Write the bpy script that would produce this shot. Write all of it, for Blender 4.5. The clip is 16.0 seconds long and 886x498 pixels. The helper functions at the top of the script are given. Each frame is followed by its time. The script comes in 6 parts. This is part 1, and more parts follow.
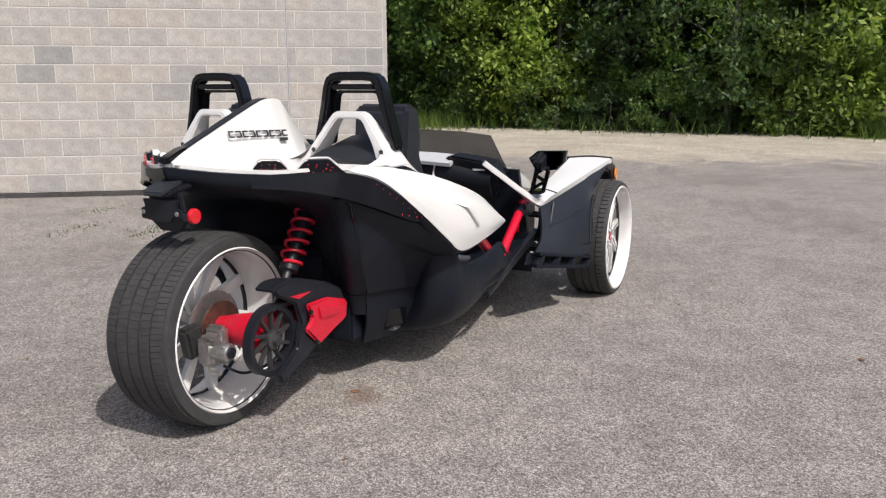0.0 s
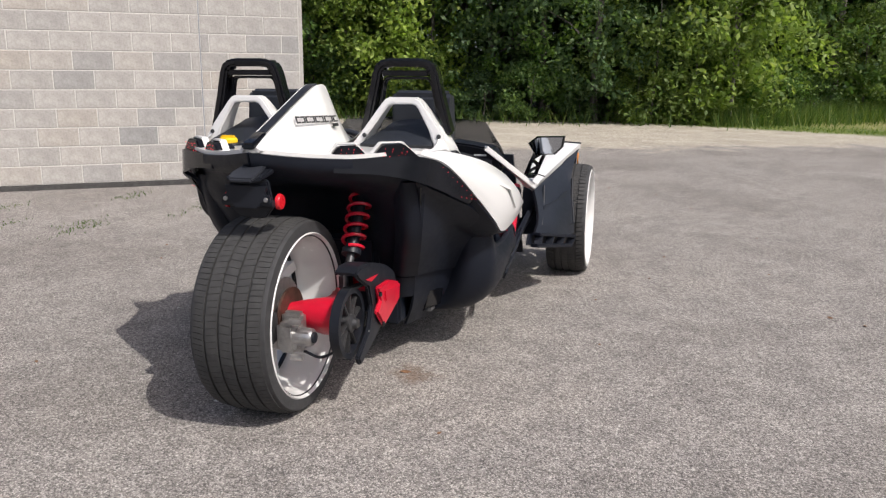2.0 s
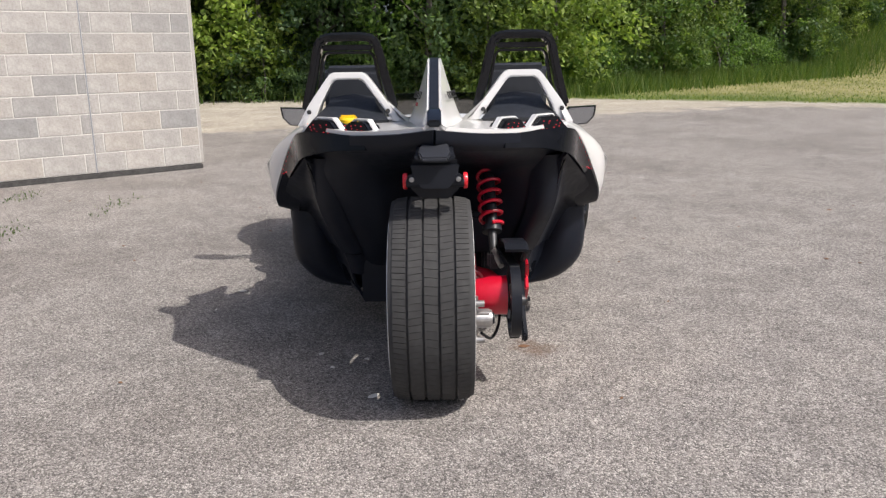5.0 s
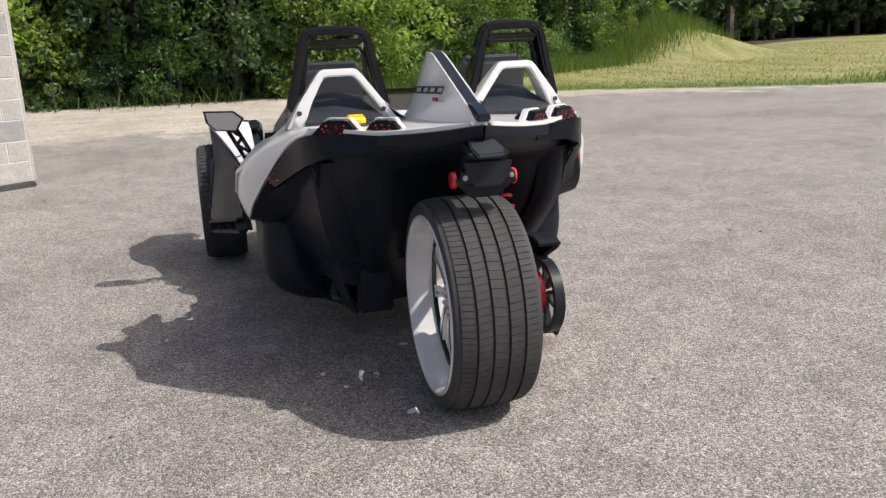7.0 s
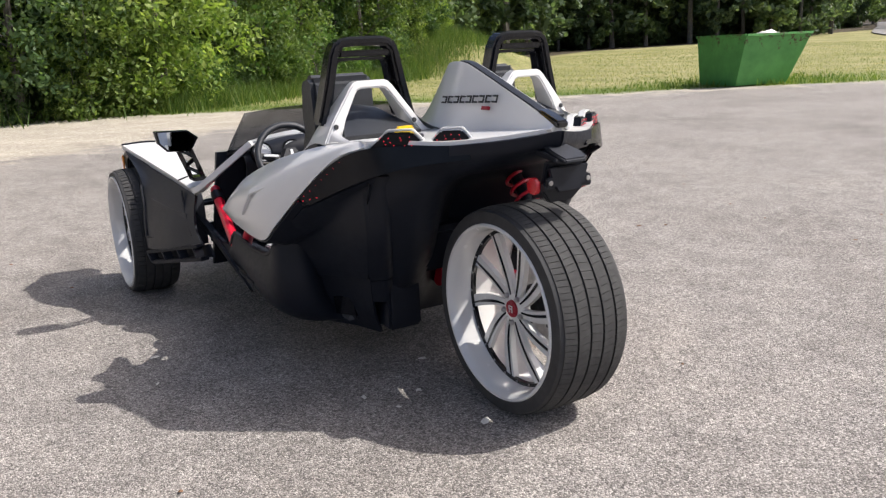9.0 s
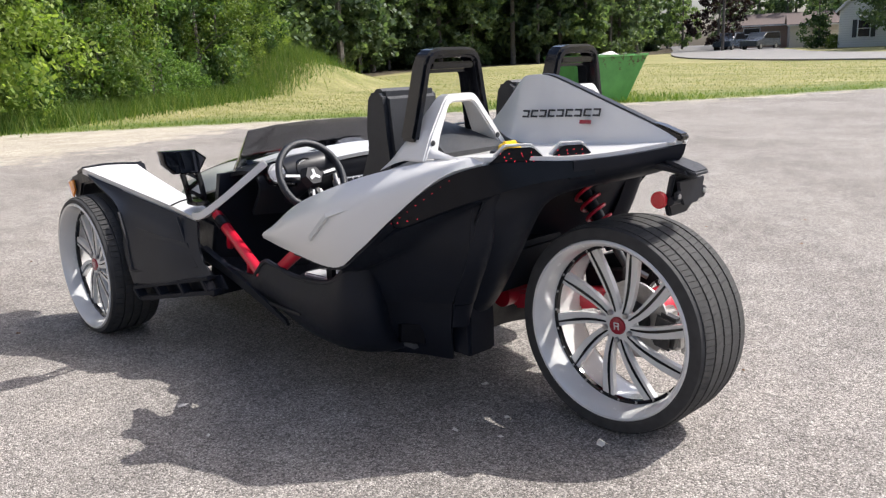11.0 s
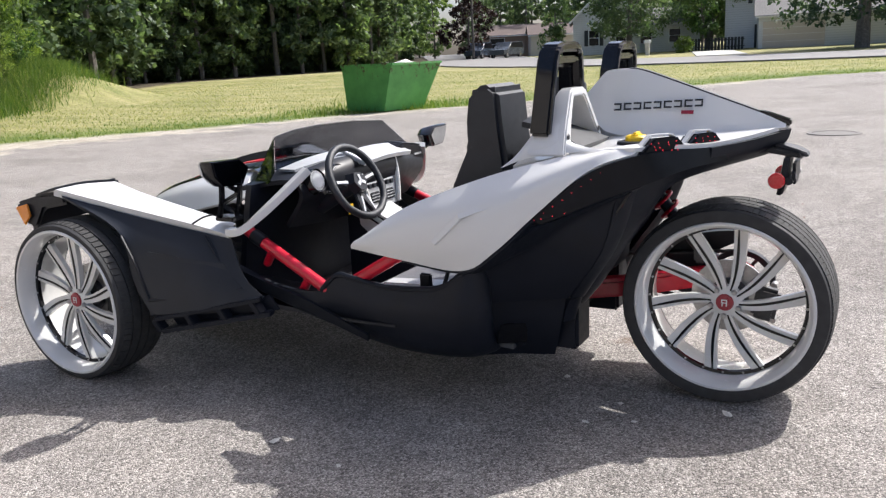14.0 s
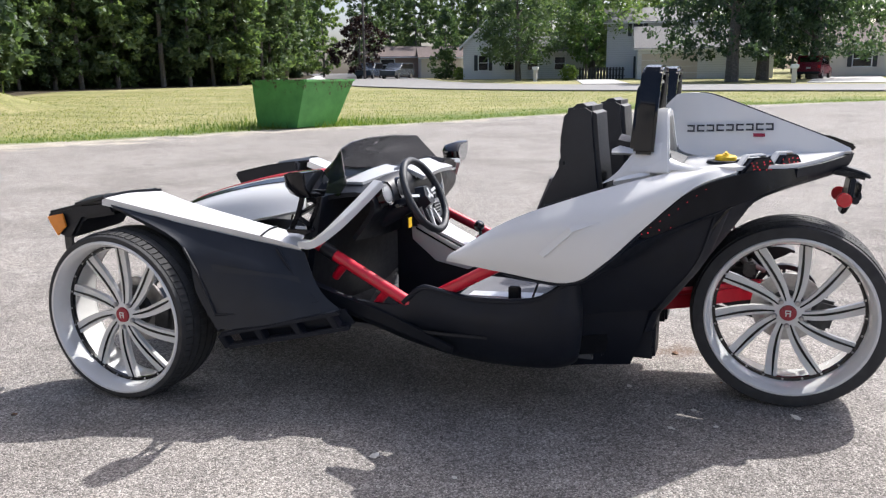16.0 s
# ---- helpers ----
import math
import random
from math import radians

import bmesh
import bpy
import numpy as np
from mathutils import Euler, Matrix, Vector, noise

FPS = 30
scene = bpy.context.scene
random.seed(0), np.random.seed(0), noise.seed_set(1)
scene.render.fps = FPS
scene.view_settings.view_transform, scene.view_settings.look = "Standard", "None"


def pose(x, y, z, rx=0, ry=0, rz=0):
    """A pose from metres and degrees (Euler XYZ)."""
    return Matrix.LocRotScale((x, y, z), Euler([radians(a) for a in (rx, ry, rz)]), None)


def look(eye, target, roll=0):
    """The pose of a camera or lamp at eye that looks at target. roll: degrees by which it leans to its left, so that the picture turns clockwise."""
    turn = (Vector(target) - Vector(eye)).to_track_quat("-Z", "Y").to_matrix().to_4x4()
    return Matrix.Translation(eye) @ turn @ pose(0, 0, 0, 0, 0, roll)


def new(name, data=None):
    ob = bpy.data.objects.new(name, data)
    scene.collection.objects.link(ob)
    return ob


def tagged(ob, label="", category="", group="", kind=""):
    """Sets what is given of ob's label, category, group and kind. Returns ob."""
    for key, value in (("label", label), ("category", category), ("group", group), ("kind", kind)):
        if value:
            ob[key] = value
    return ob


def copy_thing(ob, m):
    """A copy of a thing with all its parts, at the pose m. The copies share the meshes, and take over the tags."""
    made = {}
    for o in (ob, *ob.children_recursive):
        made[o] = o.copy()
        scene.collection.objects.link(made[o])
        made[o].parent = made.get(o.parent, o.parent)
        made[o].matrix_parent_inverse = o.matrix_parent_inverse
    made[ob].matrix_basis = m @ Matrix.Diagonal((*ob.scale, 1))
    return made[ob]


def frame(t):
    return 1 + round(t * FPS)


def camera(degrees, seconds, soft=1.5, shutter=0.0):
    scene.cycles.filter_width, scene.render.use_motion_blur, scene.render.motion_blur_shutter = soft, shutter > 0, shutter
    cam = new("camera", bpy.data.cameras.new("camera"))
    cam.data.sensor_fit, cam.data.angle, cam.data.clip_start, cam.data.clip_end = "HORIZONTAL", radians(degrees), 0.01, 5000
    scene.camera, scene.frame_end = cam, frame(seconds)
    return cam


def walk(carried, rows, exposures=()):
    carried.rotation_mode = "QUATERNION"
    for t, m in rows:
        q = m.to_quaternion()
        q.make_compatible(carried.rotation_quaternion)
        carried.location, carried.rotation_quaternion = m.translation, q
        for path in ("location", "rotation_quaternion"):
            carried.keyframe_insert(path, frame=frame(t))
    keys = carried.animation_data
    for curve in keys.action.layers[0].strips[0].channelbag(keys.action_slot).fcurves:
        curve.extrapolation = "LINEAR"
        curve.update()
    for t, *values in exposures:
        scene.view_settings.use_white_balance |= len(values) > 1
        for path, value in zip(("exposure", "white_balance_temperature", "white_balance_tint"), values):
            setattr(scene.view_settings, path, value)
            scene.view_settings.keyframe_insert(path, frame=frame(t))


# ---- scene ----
cam = camera(58.0, 16.0, soft=1.3)
PATH = [
    (0, (-2.331, -2.242, 1.336), (-0.582, -1.363, 0.93), -0.1),
    (0.5, (-2.491, -2.062, 1.328), (-0.694, -1.285, 0.918), -0.1),
    (1, (-2.612, -1.872, 1.312), (-0.779, -1.189, 0.898), 0.0),
    (1.5, (-2.68, -1.663, 1.315), (-0.821, -1.06, 0.893), 0.1),
    (2, (-2.77, -1.488, 1.316), (-0.889, -0.958, 0.89), 0.3),
    (2.5, (-2.906, -1.267, 1.326), (-1.008, -0.811, 0.894), 0.6),
    (3, (-2.948, -1.068, 1.304), (-1.033, -0.69, 0.867), 0.8),
    (3.5, (-2.931, -0.83, 1.302), (-1.004, -0.534, 0.855), 0.6),
    (4, (-2.95, -0.614, 1.29), (-1.015, -0.4, 0.834), 0.3),
    (4.2, (-2.951, -0.5, 1.289), (-1.013, -0.321, 0.828), 0.1),
    (6.3, (-2.822, 0.426, 1.316), (-0.903, 0.156, 0.823), -2.3),
    (6.5, (-2.796, 0.512, 1.309), (-0.886, 0.185, 0.816), -2.3),
    (7, (-2.694, 0.75, 1.302), (-0.815, 0.278, 0.804), -2.3),
    (7.5, (-2.603, 0.95, 1.326), (-0.762, 0.35, 0.825), -2.6),
    (8, (-2.527, 1.21, 1.328), (-0.729, 0.487, 0.833), -2.8),
    (8.2, (-2.498, 1.309, 1.321), (-0.72, 0.537, 0.828), -2.9),
    (10.3, (-1.844, 2.145, 1.323), (-0.324, 0.931, 0.861), -2.1),
    (10.5, (-1.77, 2.214, 1.319), (-0.271, 0.972, 0.86), -2.1),
    (11, (-1.596, 2.365, 1.337), (-0.163, 1.047, 0.879), -2.2),
    (11.5, (-1.453, 2.495, 1.322), (-0.094, 1.102, 0.863), -2.5),
    (12, (-1.281, 2.66, 1.317), (-0.019, 1.178, 0.858), -2.5),
    (12.5, (-1.108, 2.777, 1.314), (0.073, 1.229, 0.858), -2.9),
    (13, (-0.916, 2.891, 1.332), (0.192, 1.29, 0.877), -3.2),
    (13.5, (-0.739, 3.017, 1.337), (0.306, 1.376, 0.876), -3.3),
    (14, (-0.542, 3.125, 1.339), (0.434, 1.44, 0.88), -2.8),
    (14.5, (-0.353, 3.196, 1.335), (0.562, 1.476, 0.88), -2.1),
    (15, (-0.191, 3.282, 1.351), (0.656, 1.524, 0.912), -1.4),
    (15.5, (-0.032, 3.382, 1.364), (0.759, 1.598, 0.926), -1.0),
    (16, (0.165, 3.509, 1.345), (0.879, 1.689, 0.926), -0.6),
]
walk(cam, [(t, look(eye, target, roll)) for t, eye, target, roll in PATH],
     [(0, 0.05, 6350, 12), (4, 0.18, 6350, 12), (7.5, 0.36, 6400, 12), (10.5, 0.67, 6300, 11), (12, 0.72, 6250, 11), (14.5, 0.74, 6150, 11), (16, 0.75, 6100, 11)])

# ---- sun, sky ----
TO_SUN = Vector((-0.41, -0.74, 1.0)).normalized()
world = bpy.data.worlds.new("sky")
scene.world = world
world.use_nodes = True
wn = world.node_tree.nodes
wn.clear()
sky = wn.new("ShaderNodeTexSky")
sky.sky_type, sky.sun_disc = "NISHITA", False
sky.sun_elevation, sky.sun_rotation = radians(50), math.atan2(TO_SUN.x, TO_SUN.y)
sky.dust_density, sky.air_density = 4.2, 0.75
bg = wn.new("ShaderNodeBackground")
bg.inputs[1].default_value = 0.138
out = wn.new("ShaderNodeOutputWorld")
world.node_tree.links.new(sky.outputs[0], bg.inputs[0])
world.node_tree.links.new(bg.outputs[0], out.inputs[0])
sun = new("sun", bpy.data.lights.new("sun", "SUN"))
sun.data.energy, sun.data.angle, sun.data.color = 4.0, radians(0.6), (1.0, 0.95, 0.87)
sun.matrix_world = look(TO_SUN * 60, (0, 0, 0))


# ---- small helpers ----
def rgb(r, g, b):
    return (r, g, b, 1.0)


class Nodes:
    """A short way to write a node material."""

    def __init__(self, name):
        self.mat = bpy.data.materials.new(name)
        self.mat.use_nodes = True
        self.tree = self.mat.node_tree
        self.tree.nodes.clear()
        self.out = self.add("ShaderNodeOutputMaterial")
        self.bsdf = self.add("ShaderNodeBsdfPrincipled")
        self.link(self.bsdf.outputs[0], self.out.inputs[0])

    def add(self, kind, **inputs):
        n = self.tree.nodes.new(kind)
        for key, value in inputs.items():
            n.inputs[key.replace("_", " ")].default_value = value
        return n

    def link(self, a, b):
        self.tree.links.new(a, b)

    def coords(self, kind="Object"):
        return self.add("ShaderNodeTexCoord").outputs[kind]

    def noise(self, scale, detail=4.0, rough=0.6, vec=None):
        n = self.add("ShaderNodeTexNoise", Scale=scale, Detail=detail, Roughness=rough)
        if vec is not None:
            self.link(vec, n.inputs["Vector"])
        return n.outputs["Fac"]

    def cells(self, scale, vec=None, feature="F1"):
        n = self.add("ShaderNodeTexVoronoi", Scale=scale)
        n.feature = feature
        if vec is not None:
            self.link(vec, n.inputs["Vector"])
        return n

    def ramp(self, fac, *stops):
        n = self.add("ShaderNodeValToRGB")
        e = n.color_ramp.elements
        while len(e) < len(stops):
            e.new(0.5)
        for el, (p, c) in zip(e, stops):
            el.position, el.color = p, c if len(c) == 4 else (*c, 1.0)
        self.link(fac, n.inputs[0])
        return n.outputs[0]

    def mix(self, fac, a, b, mode="MIX"):
        n = self.add("ShaderNodeMix")
        n.data_type, n.blend_type = "RGBA", mode
        for sock, v in ((n.inputs[0], fac), (n.inputs[6], a), (n.inputs[7], b)):
            if isinstance(v, (int, float, tuple)):
                sock.default_value = v
            else:
                self.link(v, sock)
        return n.outputs[2]

    def maths(self, op, a, b=0.0):
        n = self.add("ShaderNodeMath")
        n.operation = op
        for sock, v in zip(n.inputs, (a, b)):
            if isinstance(v, (int, float)):
                sock.default_value = v
            else:
                self.link(v, sock)
        return n.outputs[0]

    def bump(self, height, strength, distance=0.01):
        n = self.add("ShaderNodeBump", Strength=strength, Distance=distance)
        self.link(height, n.inputs["Height"])
        self.link(n.outputs[0], self.bsdf.inputs["Normal"])

    def set(self, **inputs):
        for key, v in inputs.items():
            sock = self.bsdf.inputs[key.replace("_", " ")]
            if isinstance(v, (int, float, tuple)):
                sock.default_value = v
            else:
                self.link(v, sock)
        return self


def plain(name, colour, rough, metal=0.0, coat=0.0, wear=0.08, scale=14.0, grain=0.0, spec=0.5, uneven=1.0):
    """A surface of one colour with faint mottling, uneven gloss and, if wanted, a fine grain."""
    m = Nodes(name)
    v = m.coords()
    f = m.noise(scale, 5.0, 0.65, v)
    lo = tuple(c * (1 - wear) for c in colour)
    hi = tuple(min(1, c * (1 + wear)) for c in colour)
    m.set(Base_Color=m.ramp(f, (0.3, lo), (0.7, hi)), Metallic=metal, Coat_Weight=coat, Coat_Roughness=0.06)
    m.bsdf.inputs["Specular IOR Level"].default_value = spec
    g = m.noise(scale * 4, 3.0, 0.6, v)
    m.set(Roughness=m.ramp(g, (0.25, (max(0, rough - 0.06 * uneven),) * 3), (0.75, (min(1, rough + 0.08 * uneven),) * 3)))
    if grain:
        m.bump(m.noise(420.0, 2.0, 0.5, v), grain, 0.002)
    return m.mat


WHITE = plain("white_paint", (0.660, 0.655, 0.640), 0.30, coat=0.6, wear=0.008, scale=3, uneven=0.25)
BLACK = plain("black_plastic", (0.0068, 0.0088, 0.0148), 0.48, wear=0.2, scale=9, grain=0.12, spec=0.24)
MATT = plain("weathered_black_plastic", (0.020, 0.022, 0.028), 0.55, wear=0.2, scale=9, grain=0.2, spec=0.35)
SATIN = plain("satin_black_plastic", (0.011, 0.0125, 0.017), 0.38, wear=0.2, scale=7, spec=0.25)
GLOSS = plain("gloss_black_paint", (0.005, 0.0055, 0.0075), 0.12, coat=0.15, wear=0.2, scale=6, spec=0.35)
CRIMSON = plain("crimson_enamel", (0.27, 0.006, 0.020), 0.3, coat=0.3, wear=0.1, scale=30)
RED = plain("red_powder_coat", (0.50, 0.004, 0.024), 0.34, coat=0.3, wear=0.1, scale=20)
RUBBER = plain("tyre_rubber", (0.030, 0.030, 0.031), 0.72, wear=0.3, scale=24, grain=0.2)
DUSTY = plain("dusty_tread_rubber", (0.036, 0.0355, 0.035), 0.85, wear=0.25, scale=30, grain=0.3)
RIM = plain("white_powder_coat", (0.66, 0.655, 0.64), 0.22, coat=0.5, wear=0.03, scale=6)
STEEL = plain("bare_steel", (0.42, 0.41, 0.40), 0.38, metal=0.9, wear=0.2, scale=40)
DARKSTEEL = plain("dark_cast_metal", (0.06, 0.06, 0.062), 0.45, metal=0.6, wear=0.3, scale=40)
FENDERPLASTIC = plain("faded_black_plastic", (0.0110, 0.0135, 0.0195), 0.45, wear=0.2, scale=9, grain=0.15, spec=0.35)
FLOORMAT = plain("grey_floor_plastic", (0.075, 0.076, 0.080), 0.5, wear=0.15, scale=12, grain=0.3)
VINYL = plain("black_vinyl", (0.011, 0.0135, 0.019), 0.5, wear=0.2, scale=18, grain=0.5)
GREYVINYL = plain("grey_vinyl", (0.10, 0.10, 0.11), 0.5, wear=0.2, scale=18, grain=0.5)
SILVER = plain("silver_plastic", (0.52, 0.53, 0.54), 0.3, metal=0.2, wear=0.02, uneven=0.3)
YELLOW = plain("yellow_plastic", (0.80, 0.52, 0.01), 0.4, wear=0.06)
AMBER = plain("amber_lens", (0.75, 0.26, 0.03), 0.2, wear=0.1)
REFLECTOR = plain("red_reflector", (0.55, 0.012, 0.02), 0.25, coat=0.4, wear=0.08, scale=90)
SMOKE = plain("smoked_lens", (0.0070, 0.0078, 0.0105), 0.16, wear=0.25, scale=8, spec=0.16)
LINE = plain("dark_print", (0.02, 0.02, 0.02), 0.4, wear=0.1)


def led_material():
    m = Nodes("red_led")
    m.set(Base_Color=rgb(0.5, 0.01, 0.02), Emission_Color=rgb(1.0, 0.03, 0.06), Emission_Strength=0.8)
    return m.mat


LED = led_material()


def glass_material(name, colour, alpha, rough=0.02):
    m = Nodes(name)
    clear = m.add("ShaderNodeBsdfTransparent")
    clear.inputs[0].default_value = rgb(*colour)
    shine = m.add("ShaderNodeBsdfGlossy")
    shine.inputs["Roughness"].default_value = rough
    facing = m.add("ShaderNodeLayerWeight").outputs["Facing"]
    fres = m.maths("ADD", m.maths("MULTIPLY", m.maths("POWER", facing, 4.0), 0.6), 0.04)
    tone = m.add("ShaderNodeBsdfDiffuse")
    tone.inputs[0].default_value = rgb(*(c * 0.1 for c in colour))
    mix1 = m.add("ShaderNodeMixShader")
    mix1.inputs[0].default_value = alpha
    mix2 = m.add("ShaderNodeMixShader")
    m.link(clear.outputs[0], mix1.inputs[1])
    m.link(tone.outputs[0], mix1.inputs[2])
    m.link(fres, mix2.inputs[0])
    m.link(mix1.outputs[0], mix2.inputs[1])
    m.link(shine.outputs[0], mix2.inputs[2])
    m.link(mix2.outputs[0], m.out.inputs[0])
    return m.mat


TINT = glass_material("tinted_windshield", (0.42, 0.43, 0.455), 0.02)


def mirror_material():
    m = Nodes("mirror_glass")
    m.set(Base_Color=rgb(0.48, 0.50, 0.53), Metallic=1.0, Roughness=0.03)
    return m.mat


MIRROR = mirror_material()


# ---- geometry helpers ----
def part(name, bm, material, parent, label="", smooth=True, kind=""):
    me = bpy.data.meshes.new(name)
    bmesh.ops.recalc_face_normals(bm, faces=bm.faces)
    bm.to_mesh(me)
    bm.free()
    if smooth:
        for p in me.polygons:
            p.use_smooth = True
        me.set_sharp_from_angle(angle=radians(38))
    me.materials.append(material)
    ob = new(name, me)
    ob.parent = parent
    if label or kind:
        tagged(ob, label, kind=kind)
    return ob


def thing(name, label, category, m=Matrix(), group="", kind=""):
    ob = new(name)
    ob.empty_display_size = 0.1
    ob.matrix_world = m
    return tagged(ob, label, category, group, kind)


def mirrored(p, s):
    return Vector((p[0], p[1] * s, p[2]))


def spline(pts, n):
    """n + 1 points evenly along a Catmull-Rom curve through pts."""
    pts = [Vector(p) for p in pts]
    ext = [2 * pts[0] - pts[1], *pts, 2 * pts[-1] - pts[-2]]
    res = []
    for i in range(n + 1):
        u = i / n * (len(pts) - 1)
        k = min(int(u), len(pts) - 2)
        f = u - k
        a, b, c, d = ext[k:k + 4]
        res.append(0.5 * ((2 * b) + (c - a) * f + (2 * a - 5 * b + 4 * c - d) * f * f + (3 * b - a - 3 * c + d) * f ** 3))
    return res


def surf(rows, nu, nv, thick=0.0, s=1, straight=False):
    """A smooth sheet through a small grid of control points; s mirrors it about the middle plane."""
    if straight:
        fine = [[Vector(p) for p in r] for r in rows]
    else:
        cols = [spline(r, nu) for r in rows]
        fine = list(zip(*[spline([c[i] for c in cols], nv) for i in range(nu + 1)]))
    bm = bmesh.new()
    vs = [[bm.verts.new((p[0], p[1] * s, p[2])) for p in r] for r in fine]
    for a, b in zip(vs, vs[1:]):
        for i in range(len(a) - 1):
            bm.faces.new((a[i], a[i + 1], b[i + 1], b[i]))
    bmesh.ops.recalc_face_normals(bm, faces=bm.faces)
    if thick:
        bmesh.ops.solidify(bm, geom=bm.faces[:], thickness=thick)
    return bm


def slab(pts, depth, bevel=0.0, s=1):
    """A flat outline made solid by sweeping it along depth (a vector)."""
    bm = bmesh.new()
    vs = [bm.verts.new((p[0], p[1] * s, p[2])) for p in pts]
    f = bm.faces.new(vs)
    d = Vector((depth[0], depth[1] * s, depth[2]))
    ext = bmesh.ops.extrude_face_region(bm, geom=[f])
    bmesh.ops.translate(bm, vec=d, verts=[v for v in ext["geom"] if isinstance(v, bmesh.types.BMVert)])
    bmesh.ops.recalc_face_normals(bm, faces=bm.faces)
    if bevel:
        bmesh.ops.bevel(bm, geom=bm.edges[:], offset=bevel, segments=2, affect="EDGES", clamp_overlap=True)
    return bm


def tube(pts, radius, sides=12, n=0, s=1, closed=False, bm=None):
    """A round bar along a path; radius may be one number or one a point."""
    path = [Vector((p[0], p[1] * s, p[2])) for p in pts]
    if n:
        path = spline(path, n)
    bm = bm or bmesh.new()
    rings, up = [], Vector((0.13, 0.31, 0.94))
    for i, p in enumerate(path):
        a, b = path[max(i - 1, 0)], path[min(i + 1, len(path) - 1)]
        if closed:
            a, b = path[i - 1], path[(i + 1) % len(path)]
        t = (b - a).normalized()
        u = up.cross(t)
        u = u.normalized() if u.length > 1e-4 else Vector((1, 0, 0)).cross(t).normalized()
        w = t.cross(u)
        up = w
        r = radius[min(i, len(radius) - 1)] if isinstance(radius, (list, tuple)) else radius
        rings.append([bm.verts.new(p + r * (math.cos(k * 2 * math.pi / sides) * u + math.sin(k * 2 * math.pi / sides) * w)) for k in range(sides)])
    pairs = list(zip(rings, rings[1:])) + ([(rings[-1], rings[0])] if closed else [])
    for a, b in pairs:
        for k in range(sides):
            bm.faces.new((a[k], a[(k + 1) % sides], b[(k + 1) % sides], b[k]))
    if not closed:
        bm.faces.new(rings[0][::-1])
        bm.faces.new(rings[-1])
    return bm


def beam(pts, width, height, n=0, s=1, bevel=0.004, up=(0, 0, 1)):
    """A bar of rectangular section along a path."""
    path = [Vector((p[0], p[1] * s, p[2])) for p in pts]
    if n:
        path = spline(path, n)
    bm = bmesh.new()
    rings = []
    for i, p in enumerate(path):
        t = (path[min(i + 1, len(path) - 1)] - path[max(i - 1, 0)]).normalized()
        side = t.cross(Vector(up)).normalized()
        top = side.cross(t)
        rings.append([bm.verts.new(p + side * a * width / 2 + top * b * height / 2) for a, b in ((-1, -1), (1, -1), (1, 1), (-1, 1))])
    for a, b in zip(rings, rings[1:]):
        for k in range(4):
            bm.faces.new((a[k], a[(k + 1) % 4], b[(k + 1) % 4], b[k]))
    bm.faces.new(rings[0][::-1])
    bm.faces.new(rings[-1])
    bmesh.ops.recalc_face_normals(bm, faces=bm.faces)
    if bevel:
        long_edges = [e for e in bm.edges if not any(f.calc_center_median() == f.calc_center_median() and len(f.verts) > 4 for f in e.link_faces)]
        bmesh.ops.bevel(bm, geom=long_edges, offset=bevel, segments=2, affect="EDGES", clamp_overlap=True)
    return bm


def box(cx, cy, cz, dx, dy, dz, bevel=0.0, m=None, seg=2):
    bm = bmesh.new()
    bmesh.ops.create_cube(bm, size=1.0, matrix=(m or Matrix()) @ Matrix.Translation((cx, cy, cz)) @ Matrix.Diagonal((dx, dy, dz, 1)))
    if bevel:
        bmesh.ops.bevel(bm, geom=bm.edges[:], offset=bevel, segments=seg, affect="EDGES", clamp_overlap=True)
    return bm


def lathe(profile, steps=48, m=None, closed=False):
    """Turns a profile of (radius, along) about the y axis."""
    bm = bmesh.new()
    m = m or Matrix()
    rings = []
    for k in range(steps):
        a = 2 * math.pi * k / steps
        rings.append([bm.verts.new(m @ Vector((r * math.cos(a), y, r * math.sin(a)))) for r, y in profile])
    np_ = len(profile)
    for k in range(steps):
        a, b = rings[k], rings[(k + 1) % steps]
        for i in range(np_ if closed else np_ - 1):
            j = (i + 1) % np_
            bm.faces.new((a[i], a[j], b[j], b[i]))
    return bm




# ---- ground ----
def ease(a, b, x):
    t = min(1.0, max(0.0, (x - a) / (b - a)))
    return t * t * (3 - 2 * t)


WALL_AT, WALL_ALONG = Vector((6.098, 2.793)), Vector((-0.60, 0.80)).normalized()
# the line where the mown grass begins, from the woods to the street
GRASS = [(22.0, 9.0), (21.2, 3.0), (18.9, -1.6), (16.0, -6.6), (13.3, -11.0), (12.1, -13.9), (10.0, -16.5), (6.2, -22.8), (2.7, -27.2), (-4.4, -32.0), (-16, -38), (-60, -58)]
# the line where the asphalt gives way to loose gravel
GRAVEL = [(9.6, 9.0), (10.2, 3.0), (11.2, -0.6), (13.0, -4.0), (13.8, -7.0), (12.6, -10.6), (11.6, -13.2), (9.6, -16.0), (6.0, -22.4), (2.5, -26.9), (-4.5, -31.8), (-16, -37.8), (-60, -57.9)]
STREET = [(66, -118), (46, -86), (30, -60), (20, -51), (11, -48), (0, -47), (-14, -45), (-60, -38)]


